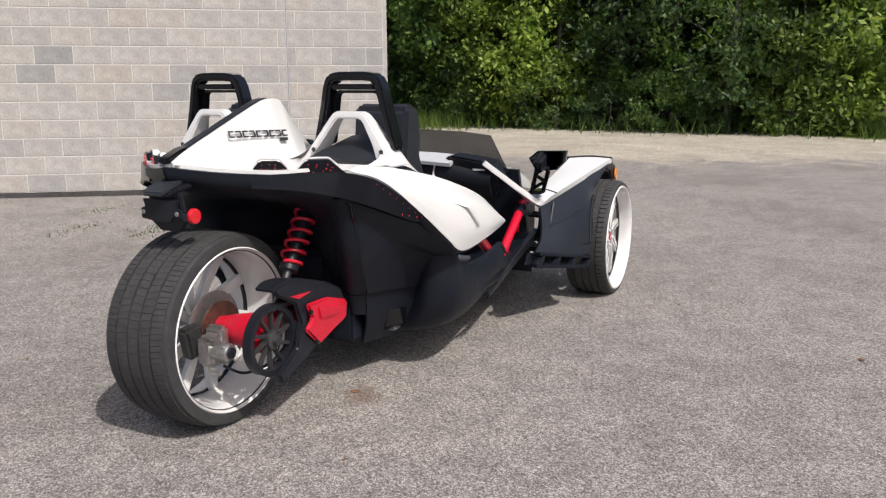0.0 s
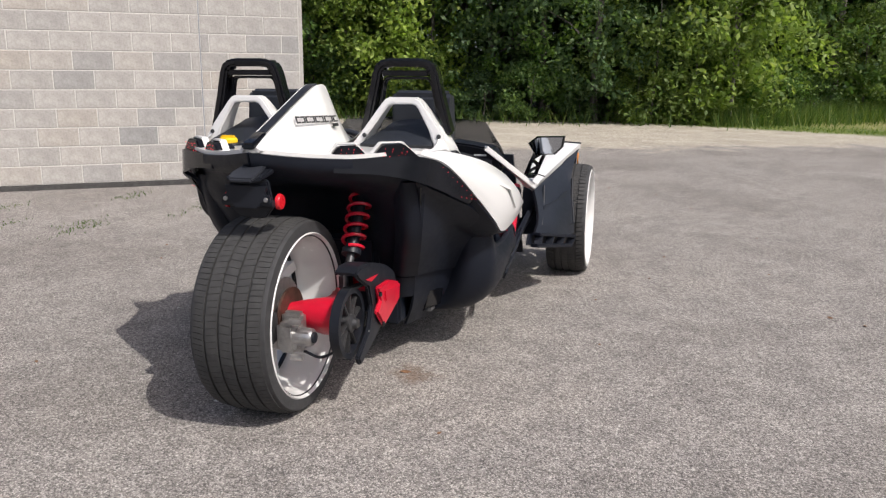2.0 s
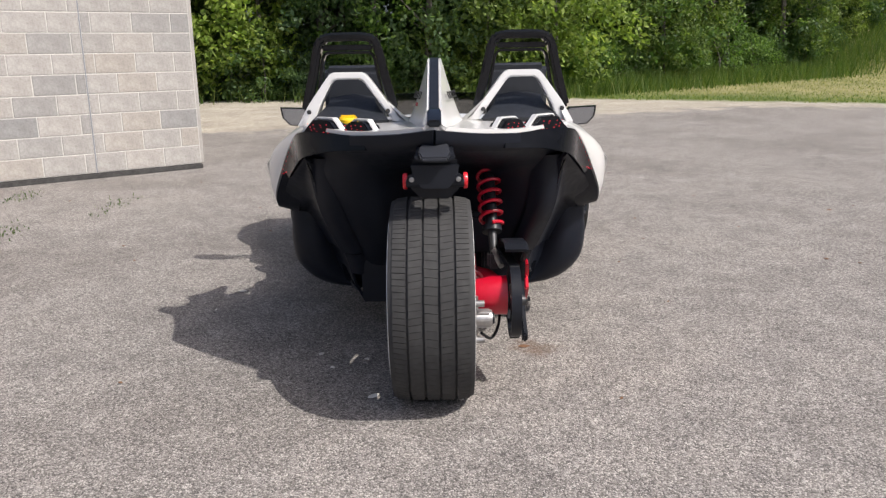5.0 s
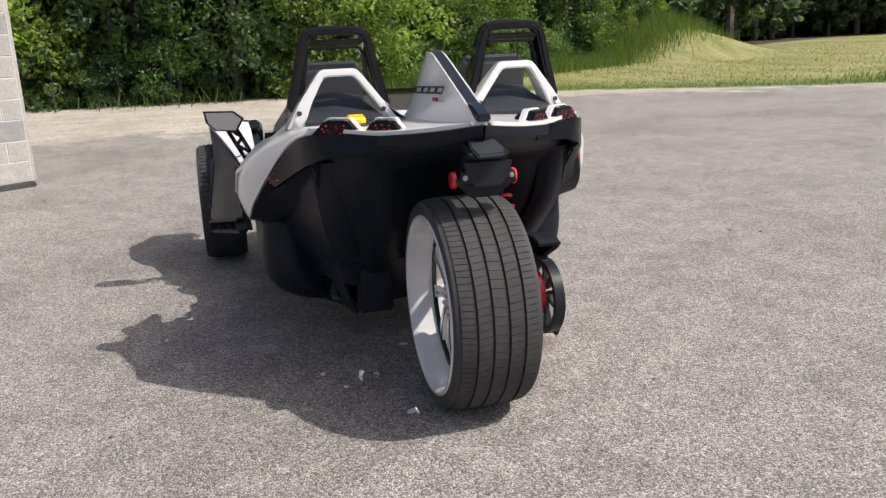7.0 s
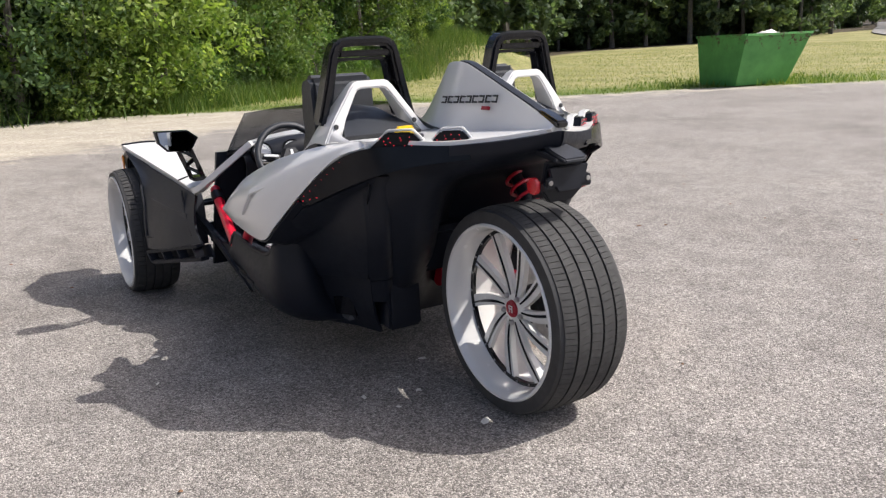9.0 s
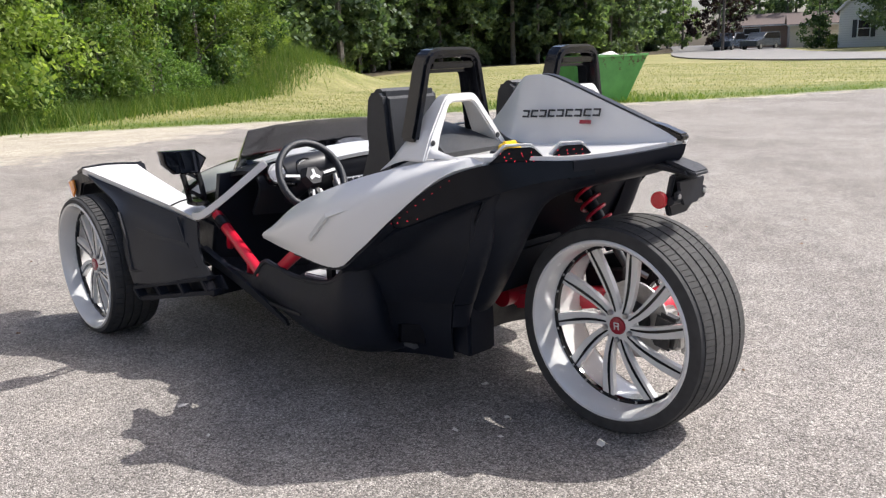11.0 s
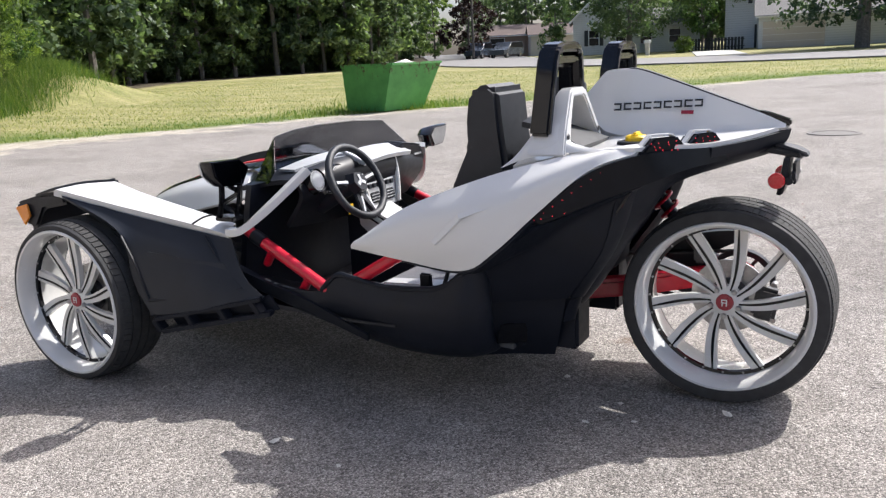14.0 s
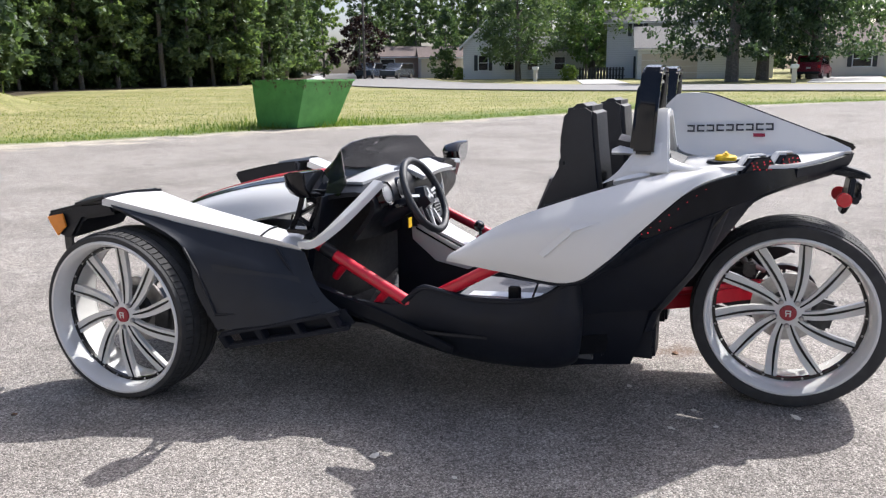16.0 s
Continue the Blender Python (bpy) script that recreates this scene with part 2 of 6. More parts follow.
def past(line, x, y):
    """Signed distance to a line of points: positive beyond it (to the left of its course is the near side)."""
    best, sign = 1e9, 1
    for (ax, ay), (bx, by) in zip(line, line[1:]):
        dx, dy = bx - ax, by - ay
        t = min(1, max(0, ((x - ax) * dx + (y - ay) * dy) / (dx * dx + dy * dy)))
        px, py = x - ax - t * dx, y - ay - t * dy
        d = math.hypot(px, py)
        if d < best:
            best, sign = d, 1 if dx * py - dy * px > 0 else -1
    return best * sign


def ground_z(x, y):
    r = math.hypot(x, y)
    z = 0.005 * max(0.0, min(r, 20) - 2) + 0.0175 * max(0.0, min(r, 140) - 20)
    z += 0.045 * ease(3.5, 6.4, 0.80 * x + 0.60 * y) * (1 - ease(12, 18, r))
    # the grassy mound at the corner of the woods
    d = math.hypot((x - 30.5) / 6.0, (y + 17.0) / 7.0)
    z += 1.6 * (1 - ease(0.0, 1.0, d))
    return z


def ground_material():
    m = Nodes("ground_mix")
    v = m.coords()
    # weathered asphalt: pale and dark stones in a grey binder
    stones = m.cells(185.0, v)
    stone2 = m.cells(92.0, v)
    tone = m.ramp(stones.outputs["Color"], (0.18, (0.085, 0.078, 0.072)), (0.40, (0.205, 0.190, 0.177)), (0.56, (0.310, 0.288, 0.266)), (0.70, (0.440, 0.408, 0.378)), (0.86, (0.66, 0.615, 0.57)))
    tone2 = m.ramp(stone2.outputs["Color"], (0.22, (0.17, 0.158, 0.147)), (0.60, (0.32, 0.298, 0.275)), (0.82, (0.58, 0.54, 0.50)))
    asphalt = m.mix(0.34, tone, tone2)
    gaps = m.ramp(stones.outputs["Distance"], (0.30, (1.04, 1.04, 1.04)), (0.75, (0.55, 0.54, 0.53)))
    asphalt = m.mix(0.75, asphalt, gaps, "MULTIPLY")
    stains = m.ramp(m.noise(0.55, 6, 0.62, v), (0.34, (0.78, 0.77, 0.765)), (0.52, (0.955, 0.955, 0.96)), (0.72, (1.05, 1.04, 1.03)))
    asphalt = m.mix(1.0, asphalt, stains, "MULTIPLY")
    small = m.ramp(m.noise(4.5, 5, 0.7, v), (0.36, (0.86, 0.86, 0.86)), (0.6, (1.06, 1.06, 1.05)))
    asphalt = m.mix(1.0, asphalt, small, "MULTIPLY")
    # a rust-brown stain behind the wheel
    spot = m.add("ShaderNodeVectorMath")
    spot.operation = "DISTANCE"
    spot.inputs[1].default_value = (0.46, -0.45, 0.0)
    m.link(v, spot.inputs[0])
    away = m.maths("ADD", spot.outputs["Value"], m.maths("MULTIPLY", m.noise(7.0, 5, 0.7, v), 0.35))
    asphalt = m.mix(m.ramp(away, (0.20, (0.65, 0.65, 0.65)), (0.30, (0, 0, 0))), asphalt, (0.13, 0.075, 0.045, 1.0))
    # loose gravel, tan and grey
    pebble = m.cells(38.0, v)
    gravel = m.ramp(pebble.outputs["Color"], (0.0, (0.26, 0.235, 0.20)), (0.6, (0.42, 0.385, 0.33)), (1.0, (0.62, 0.58, 0.50)))
    gravel = m.mix(1.0, gravel, m.ramp(m.noise(0.9, 7, 0.7, v), (0.3, (0.72, 0.70, 0.66)), (0.7, (1.15, 1.14, 1.1))), "MULTIPLY")
    # mown grass, green and straw
    rows = m.add("ShaderNodeMapping")
    rows.inputs["Rotation"].default_value = (0, 0, 0.95)
    rows.inputs["Scale"].default_value = (0.10, 1.4, 1.0)
    m.link(v, rows.inputs["Vector"])
    patches = m.maths("MULTIPLY", m.maths("ADD", m.noise(0.35, 8, 0.72, v), m.noise(0.8, 6, 0.7, rows.outputs[0])), 0.5)
    straw = m.ramp(patches, (0.33, (0.13, 0.155, 0.045)), (0.46, (0.235, 0.230, 0.095)), (0.60, (0.36, 0.325, 0.17)))
    fresh = m.ramp(patches, (0.33, (0.065, 0.115, 0.022)), (0.50, (0.125, 0.170, 0.040)), (0.66, (0.25, 0.245, 0.085)))
    inland = m.add("ShaderNodeAttribute")
    inland.attribute_name = "lawn"
    reach = m.maths("ADD", inland.outputs["Fac"], m.maths("MULTIPLY", m.noise(0.5, 5, 0.7, v), 3.0))
    grass = m.mix(m.ramp(m.maths("MULTIPLY", reach, 0.1), (0.28, (0, 0, 0)), (0.50, (1, 1, 1))), fresh, straw)
    grass = m.mix(1.0, grass, m.ramp(m.noise(11.0, 6, 0.75, v), (0.3, (0.55, 0.55, 0.5)), (0.7, (1.25, 1.25, 1.2))), "MULTIPLY")
    dirt = m.ramp(m.noise(1.3, 6, 0.7, v), (0.3, (0.035, 0.028, 0.018)), (0.7, (0.085, 0.068, 0.042)))

    def mask(attribute, wobble):
        a = m.add("ShaderNodeAttribute")
        a.attribute_name = attribute
        n = m.maths("MULTIPLY", m.maths("SUBTRACT", m.noise(1.1, 8, 0.75, v), 0.5), wobble)
        s = m.maths("ADD", a.outputs["Fac"], n)
        n2 = m.add("ShaderNodeMapRange")
        n2.inputs[1].default_value, n2.inputs[2].default_value = -0.35, 0.35
        m.link(s, n2.inputs[0])
        return n2.outputs[0]

    col = m.mix(mask("gravel", 7.0), asphalt, gravel)
    col = m.mix(mask("lawn", 1.6), col, grass)
    col = m.mix(mask("woods", 2.0), col, dirt)
    m.set(Base_Color=col, Roughness=0.93)
    m.bsdf.inputs["Specular IOR Level"].default_value = 0.3
    h = m.maths("ADD", m.maths("MULTIPLY", stones.outputs["Distance"], -1.0), m.noise(60.0, 3, 0.7, v))
    m.bump(h, 0.7, 0.0055)
    return m.mat


def build_ground():
    def axis(near, fine, far):
        a = list(np.arange(-near, near + 0.01, fine))
        step, p = fine, near
        side = []
        while p < far:
            step *= 1.25
            p += step
            side.append(p)
        return sorted([-q for q in side] + a + side)

    xs = [x + 6 for x in axis(34, 0.5, 900)]
    ys = [y - 18 for y in axis(38, 0.5, 900)]
    zs = [(x, y, ground_z(x, y)) for y in ys for x in xs]
    nx = len(xs)
    faces = [(j * nx + i, j * nx + i + 1, (j + 1) * nx + i + 1, (j + 1) * nx + i) for j in range(len(ys) - 1) for i in range(nx - 1)]
    me = bpy.data.meshes.new("ground")
    me.from_pydata(zs, [], faces)
    woods_line = [(20.6, 12.0), (20.0, 5.0), (19.5, 0.5), (22.0, -4.5), (25.0, -8.0), (27.0, -13.0), (31.0, -17.0), (36.0, -26), (42, -36), (40, -48), (42, -60)]
    for key, line, side in (("gravel", GRAVEL, 1), ("lawn", GRASS, 1), ("woods", woods_line, 1)):
        at = me.attributes.new(key, "FLOAT", "POINT")
        at.data.foreach_set("value", [max(-9.0, min(9.0, past(line, x, y) * side)) for x, y, _ in zs])
    for p in me.polygons:
        p.use_smooth = True
    me.materials.append(ground_material())
    return tagged(new("ground", me), "weathered grey asphalt lot with gravel edge and mown grass beyond", "ground", kind="structure")


build_ground()


def build_street():
    m = Nodes("street_asphalt")
    v = m.coords()
    m.set(Base_Color=m.ramp(m.noise(1.2, 8, 0.7, v), (0.3, (0.17, 0.165, 0.16)), (0.7, (0.24, 0.232, 0.222))), Roughness=0.9)
    mid = spline([(x, y, 0) for x, y in STREET], 60)
    rows = []
    for i, p in enumerate(mid):
        t = (mid[min(i + 1, 60)] - mid[max(i - 1, 0)]).normalized()
        n = Vector((-t.y, t.x, 0))
        rows.append([(q.x, q.y, ground_z(q.x, q.y) + 0.03) for q in (p - n * 5.2, p, p + n * 5.2)])
    ob = part("road", surf(rows, 2, 1, 0.06, straight=True), m.mat, None)
    tagged(ob, "pale grey asphalt residential street between lawns", "road", kind="structure")


build_street()


# ---- three-wheeled roadster ----
CAR = pose(0, -0.03, 0, 0, 0, 0.8)     # its own x points forward from the rear axle, y to its left


def wheel_parts(car, name, at, R, W, s, spin=0.0, rear=False):
    """A low-profile tyre on a white ten-spoke wheel; s = 1 shows its face to the left."""
    M = Matrix.Translation(at)
    F = M @ Matrix.Diagonal((1, s, 1, 1)) if s < 0 else M
    h = W / 2
    lip = 0.325 if rear else 0.328
    dish = 0.098 if rear else 0.077
    tyre = part(name, lathe([(lip - 0.012, h - 0.012), (lip + 0.004, h - 0.002), (lip + 0.3 * (R - lip), h), (R - 0.016, h - 0.003), (R - 0.011, h - 0.015), (R - 0.009, h - 0.05), (R - 0.0085, 0),
                             (R - 0.009, -h + 0.05), (R - 0.011, -h + 0.015), (R - 0.016, -h + 0.003), (lip + 0.3 * (R - lip), -h), (lip + 0.004, -h + 0.002), (lip - 0.012, -h + 0.012)], 96, M, True), RUBBER, car,
                "low-profile black tyre on a white wheel")
    # tread: ribs cut into blocks by slanted sipes
    bm = bmesh.new()
    ribs = 5
    gap = 0.009
    inner = 2 * (h - 0.013)
    cell = inner / ribs
    for k in range(ribs):
        y0, y1 = -inner / 2 + k * cell + gap / 2, -inner / 2 + (k + 1) * cell - gap / 2
        outer = k in (0, ribs - 1)
        n = (110 if rear else 76) if outer else (92, 80, 98)[k - 1]
        for j in range(n):
            a0 = 2 * math.pi * (j + 0.05 * (k % 3)) / n
            a1 = a0 + 2 * math.pi / n * ((0.90 if rear else 0.80) if outer else 0.94)
            sk = (0.020, -0.012, 0.018)[k - 1] if not outer else (0.012 if k == 0 else -0.012)
            q = []
            for r in (R - 0.012, R):
                for a, y in ((a0, y0), (a0 + sk, y1), (a1 + sk, y1), (a1, y0)):
                    rr = r
                    if outer:
                        rr = r - (0.007 if (y == y0) == (k == 0) else 0.0)
                    q.append(bm.verts.new(M @ Vector((rr * math.cos(a), y, rr * math.sin(a)))))
            for f in ((4, 5, 6, 7), (0, 1, 5, 4), (1, 2, 6, 5), (2, 3, 7, 6), (3, 0, 4, 7)):
                bm.faces.new([q[i] for i in f])
    part("tread", bm, DUSTY, tyre, "grooved dusty tread", smooth=False)
    # rim
    prof = [(lip + 0.002, h - 0.012), (lip + 0.004, h - 0.001), (lip, h + 0.004), (lip - 0.008, h + 0.003), (lip - 0.019, h - 0.012), (lip - 0.025, h - 0.035), (lip - 0.028, h - dish),
            (lip - 0.034, h - dish - 0.02), (lip - 0.028, 0.0), (lip - 0.022, -h + 0.05), (lip - 0.012, -h + 0.015), (lip, -h - 0.002), (lip + 0.004, -h + 0.002), (lip + 0.002, -h + 0.012)]
    rim = part("rim", lathe(prof, 96, F), RIM, tyre, "white deep-dish rim")
    part("step_ring", lathe([(lip - 0.0275, h - dish + 0.004), (lip - 0.040, h - dish + 0.002), (lip - 0.042, h - dish - 0.012), (lip - 0.031, h - dish - 0.014)], 96, F, True), GLOSS, rim, "black bolted ring")
    # spokes: curved blades with a dark line along one edge
    face = h - dish + 0.012

    def blade(k, w0, w1, shift, y_top, depth, mat, nm, parent):
        a = 2 * math.pi * k / 10 + spin
        b = bmesh.new()
        rows = []
        for i in range(9):
            t = i / 8
            r = 0.030 + (lip - 0.033 - 0.030) * t
            sweep = -(0.26 * (1 - (1 - t) ** 2) + 0.07 * t ** 2.2)
            cen = Vector((r * math.cos(a + sweep), r * math.sin(a + sweep)))
            tan = Vector((-math.sin(a + sweep), math.cos(a + sweep)))
            half = w0 + (w1 - w0) * t + 0.003 * math.sin(math.pi * t)
            off = shift * (0.4 + 0.6 * t)
            y = y_top - 0.014 * t ** 2
            pts = []
            for e in (-1, 1):
                p = cen + tan * (off + e * half)
                pts.append((p.x, y, p.y))
            rows.append([b.verts.new(F @ Vector(q)) for q in (pts[0], pts[1], (pts[1][0], y - depth, pts[1][2]), (pts[0][0], y - depth, pts[0][2]))])
        for p, q in zip(rows, rows[1:]):
            for i in range(4):
                b.faces.new((p[i], p[(i + 1) % 4], q[(i + 1) % 4], q[i]))
        b.faces.new(rows[0])
        b.faces.new(rows[-1][::-1])
        return part(nm, b, mat, parent)

    for k in range(10):
        sp = blade(k, 0.0135, 0.0245, 0.0, face, 0.022, RIM, "spoke", tyre)
        blade(k, 0.0020, 0.0028, -0.0075, face + 0.0025, 0.008, GLOSS, "spoke_inlay", sp)
    hub = part("hub", lathe([(0.0, face + 0.004), (0.050, face + 0.003), (0.064, face - 0.006), (0.066, face - 0.03), (0.0, face - 0.03)], 40, F), RIM, tyre)
    cap = part("centre_cap", lathe([(0.0, face + 0.012), (0.031, face + 0.010), (0.034, face + 0.002), (0.0, face + 0.001)], 36, F), CRIMSON, tyre, "dark red enamel centre cap")
    bars = bmesh.new()
    for cx, cz, dx, dz in ((-0.008, 0, 0.005, 0.026), (0.002, 0.011, 0.018, 0.004), (0.002, 0.0, 0.016, 0.004), (0.010, 0.006, 0.004, 0.012), (0.008, -0.008, 0.004, 0.012)):
        bmesh.ops.create_cube(bars, size=1.0, matrix=F @ Matrix.Translation((cx, face + 0.0118, cz)) @ Matrix.Diagonal((dx, 0.002, dz, 1)))
    part("emblem", bars, RIM, cap, smooth=False)
    for k in range(5):
        a = 2 * math.pi * (k + 0.5) / 5 + 0.35
        part("lug_nut", lathe([(0.0, 0.012), (0.007, 0.012), (0.010, 0.008), (0.011, 0.0)], 12, F @ Matrix.Translation((0.054 * math.cos(a), face + 0.003, 0.054 * math.sin(a)))), STEEL, tyre, "bright lug nut")
    # brake
    disc = part("brake_disc", lathe([(0.05, face - 0.095), (0.145, face - 0.095), (0.145, face - 0.105), (0.05, face - 0.105)], 48, F, True), STEEL, car, "steel brake disc behind the spokes")
    part("disc_hat", lathe([(0.0, face - 0.06), (0.07, face - 0.065), (0.075, face - 0.11), (0.0, face - 0.11)], 32, F), DARKSTEEL, disc)
    part("caliper", box(0, 0, 0, 0.09, 0.055, 0.13, 0.014, F @ pose(-0.135, face - 0.105, -0.02, 0, -12, 0)), DARKSTEEL, car, "dark cast brake caliper")
    for k in range(24):
        a = 2 * math.pi * k / 24
        part("rim_bolt", lathe([(0.0, 0.004), (0.004, 0.003), (0.005, 0.0)], 8, F @ Matrix.Translation(((lip - 0.0345) * math.cos(a), h - dish + 0.0035, (lip - 0.0345) * math.sin(a)))), STEEL, tyre)
    return tyre


def thing_part(name, parent):
    """An empty that gathers the pieces of one part."""
    ob = new(name)
    ob.empty_display_size = 0.05
    ob.parent = parent
    return ob


def both(fn):
    for s in (1, -1):
        fn(s)


def build_roadster():
    car = thing("three_wheeler", "white and black open three-wheeled roadster with red frame tubes", "three-wheeler", CAR)

    wheel_parts(car, "rear_wheel", (0, 0.020, 0.385), 0.387, 0.30, 1, 0.18, True)
    wheel_parts(car, "front_wheel", (2.66, 0.872, 0.366), 0.367, 0.255, 1, 0.0)
    wheel_parts(car, "front_wheel", (2.66, -0.872, 0.366), 0.367, 0.255, -1, 0.5)

    # -- lower tub and sills --
    def tub(s):
        rows = [
            [(0.800, 0.500, 0.56), (0.805, 0.485, 0.45), (0.815, 0.455, 0.32), (0.825, 0.390, 0.24), (0.835, 0.25, 0.20), (0.835, 0.0, 0.19)],
            [(0.762, 0.600, 0.575), (0.752, 0.595, 0.45), (0.762, 0.565, 0.32), (0.790, 0.470, 0.222), (0.820, 0.25, 0.185), (0.820, 0.0, 0.18)],
            [(0.80, 0.690, 0.590), (0.80, 0.690, 0.43), (0.82, 0.655, 0.30), (0.84, 0.53, 0.205), (0.86, 0.25, 0.175), (0.86, 0.0, 0.17)],
            [(0.92, 0.690, 0.515), (0.93, 0.716, 0.42), (0.94, 0.685, 0.29), (0.95, 0.555, 0.198), (0.96, 0.25, 0.165), (0.96, 0.0, 0.16)],
            [(1.14, 0.690, 0.497), (1.15, 0.716, 0.41), (1.16, 0.670, 0.29), (1.17, 0.535, 0.190), (1.18, 0.25, 0.16), (1.18, 0.0, 0.155)],
            [(1.36, 0.690, 0.530), (1.37, 0.706, 0.42), (1.38, 0.625, 0.30), (1.39, 0.50, 0.205), (1.40, 0.25, 0.17), (1.40, 0.0, 0.165)],
            [(1.47, 0.690, 0.455), (1.53, 0.690, 0.385), (1.56, 0.630, 0.32), (1.59, 0.49, 0.255), (1.60, 0.25, 0.20), (1.60, 0.0, 0.19)],
            [(1.69, 0.690, 0.458), (1.73, 0.685, 0.420), (1.76, 0.625, 0.375), (1.77, 0.48, 0.335), (1.78, 0.25, 0.26), (1.78, 0.0, 0.24)],
            [(1.88, 0.712, 0.528), (1.93, 0.695, 0.490), (1.95, 0.640, 0.455), (1.97, 0.48, 0.43), (1.98, 0.25, 0.33), (1.98, 0.0, 0.30)],
        ]
        part("tub", surf(rows, 20, 36, 0.018, s), BLACK, car, "matt black moulded side sill")
        part("sill_edge", tube([(0.80, 0.688, 0.592), (0.92, 0.684, 0.517), (1.14, 0.684, 0.499), (1.30, 0.684, 0.520), (1.38, 0.686, 0.528), (1.46, 0.688, 0.460)], 0.012, 8, 24, s), BLACK, car)
        part("sill_crease", beam([(1.40, 0.683, 0.345), (1.25, 0.704, 0.352), (1.10, 0.708, 0.355)], 0.008, 0.012, 10, s, 0.002), SATIN, car)
        # the sloping strip that runs up from the sill to the front fender
        part("sill_strip", surf([[(1.25, 0.690, 0.292), (1.515, 0.705, 0.408), (1.712, 0.705, 0.463), (1.888, 0.722, 0.530), (2.02, 0.760, 0.628)], [(1.26, 0.675, 0.262), (1.53, 0.690, 0.355), (1.735, 0.690, 0.412), (1.925, 0.712, 0.480), (2.06, 0.750, 0.578)]], 18, 3, 0.012, s), SATIN, car)

    both(tub)

    # -- black rear body --
    def rear_side(s):
        rows = [
            [(0.20, 0.510, 0.915), (0.33, 0.560, 0.862), (0.45, 0.605, 0.812), (0.56, 0.650, 0.762), (0.66, 0.690, 0.690), (0.76, 0.715, 0.635)],
            [(0.27, 0.490, 0.860), (0.36, 0.515, 0.820), (0.46, 0.540, 0.770), (0.56, 0.565, 0.710), (0.66, 0.600, 0.655), (0.77, 0.640, 0.600)],
            [(0.36, 0.470, 0.660), (0.44, 0.490, 0.650), (0.53, 0.510, 0.640), (0.61, 0.530, 0.630), (0.70, 0.560, 0.610), (0.79, 0.600, 0.565)],
            [(0.515, 0.410, 0.452), (0.57, 0.430, 0.449), (0.62, 0.450, 0.446), (0.68, 0.465, 0.440), (0.74, 0.485, 0.434), (0.80, 0.520, 0.430)],
        ]
        part("rear_fairing", surf(rows, 18, 20, 0.015, s), BLACK, car, "matt black rear side fairing")
        low = [
            [(0.525, 0.398, 0.446), (0.58, 0.416, 0.444), (0.66, 0.444, 0.440), (0.74, 0.472, 0.434), (0.82, 0.520, 0.425)],
            [(0.560, 0.375, 0.300), (0.62, 0.390, 0.300), (0.70, 0.415, 0.300), (0.78, 0.445, 0.300), (0.86, 0.500, 0.290)],
            [(0.600, 0.330, 0.186), (0.66, 0.345, 0.183), (0.74, 0.360, 0.180), (0.82, 0.385, 0.176), (0.92, 0.430, 0.172)],
        ]
        part("lower_fairing", surf(low, 14, 12, 0.012, s), BLACK, car, "matt black lower fairing")
        part("fairing_recess", slab([(0.665, 0.428, 0.335), (0.775, 0.470, 0.325), (0.80, 0.452, 0.235), (0.690, 0.405, 0.240)], (0.004, -0.010, 0), 0.003, s), GLOSS, car)
        part("fairing_bolt", lathe([(0.0, 0.004), (0.006, 0.003), (0.007, 0.0)], 10, Matrix.Translation((0.83, 0.418 * s, 0.205)) @ Matrix.Diagonal((1, s, 1, 1))), STEEL, car)
        # upright corner columns beside the wheel well and their seams
        part("corner_column", surf([[(0.28, 0.400, 0.90), (0.255, 0.452, 0.90), (0.30, 0.512, 0.90)], [(0.36, 0.385, 0.68), (0.332, 0.430, 0.68), (0.362, 0.482, 0.68)], [(0.455, 0.345, 0.53), (0.430, 0.388, 0.53), (0.462, 0.440, 0.53)], [(0.505, 0.322, 0.456), (0.480, 0.362, 0.456), (0.510, 0.412, 0.456)]], 10, 14, 0.02, s), BLACK, car, "moulded black corner column")
        part("column_foot", surf([[(0.515, 0.318, 0.446), (0.492, 0.358, 0.446), (0.520, 0.404, 0.446)], [(0.535, 0.312, 0.40), (0.512, 0.350, 0.40), (0.540, 0.392, 0.40)], [(0.552, 0.306, 0.345), (0.530, 0.342, 0.345), (0.556, 0.382, 0.345)]], 8, 6, 0.02, s), BLACK, car)
        part("side_seam", beam([(0.235, 0.520, 0.895), (0.30, 0.500, 0.80), (0.42, 0.487, 0.655), (0.545, 0.430, 0.46)], 0.006, 0.008, 14, s, 0), GLOSS, car)
        part("fairing_step", beam([(0.50, 0.408, 0.450), (0.60, 0.445, 0.446), (0.70, 0.476, 0.440), (0.79, 0.516, 0.432)], 0.010, 0.010, 10, s, 0.002), GLOSS, car)
        part("frame_box", box(0.620, 0.268 * s, 0.335, 0.24, 0.15, 0.25, 0.012), BLACK, car, "black lower frame box")

    both(rear_side)

    share = (0.0, 0.20, 0.42, 0.64, 0.84, 1.0)
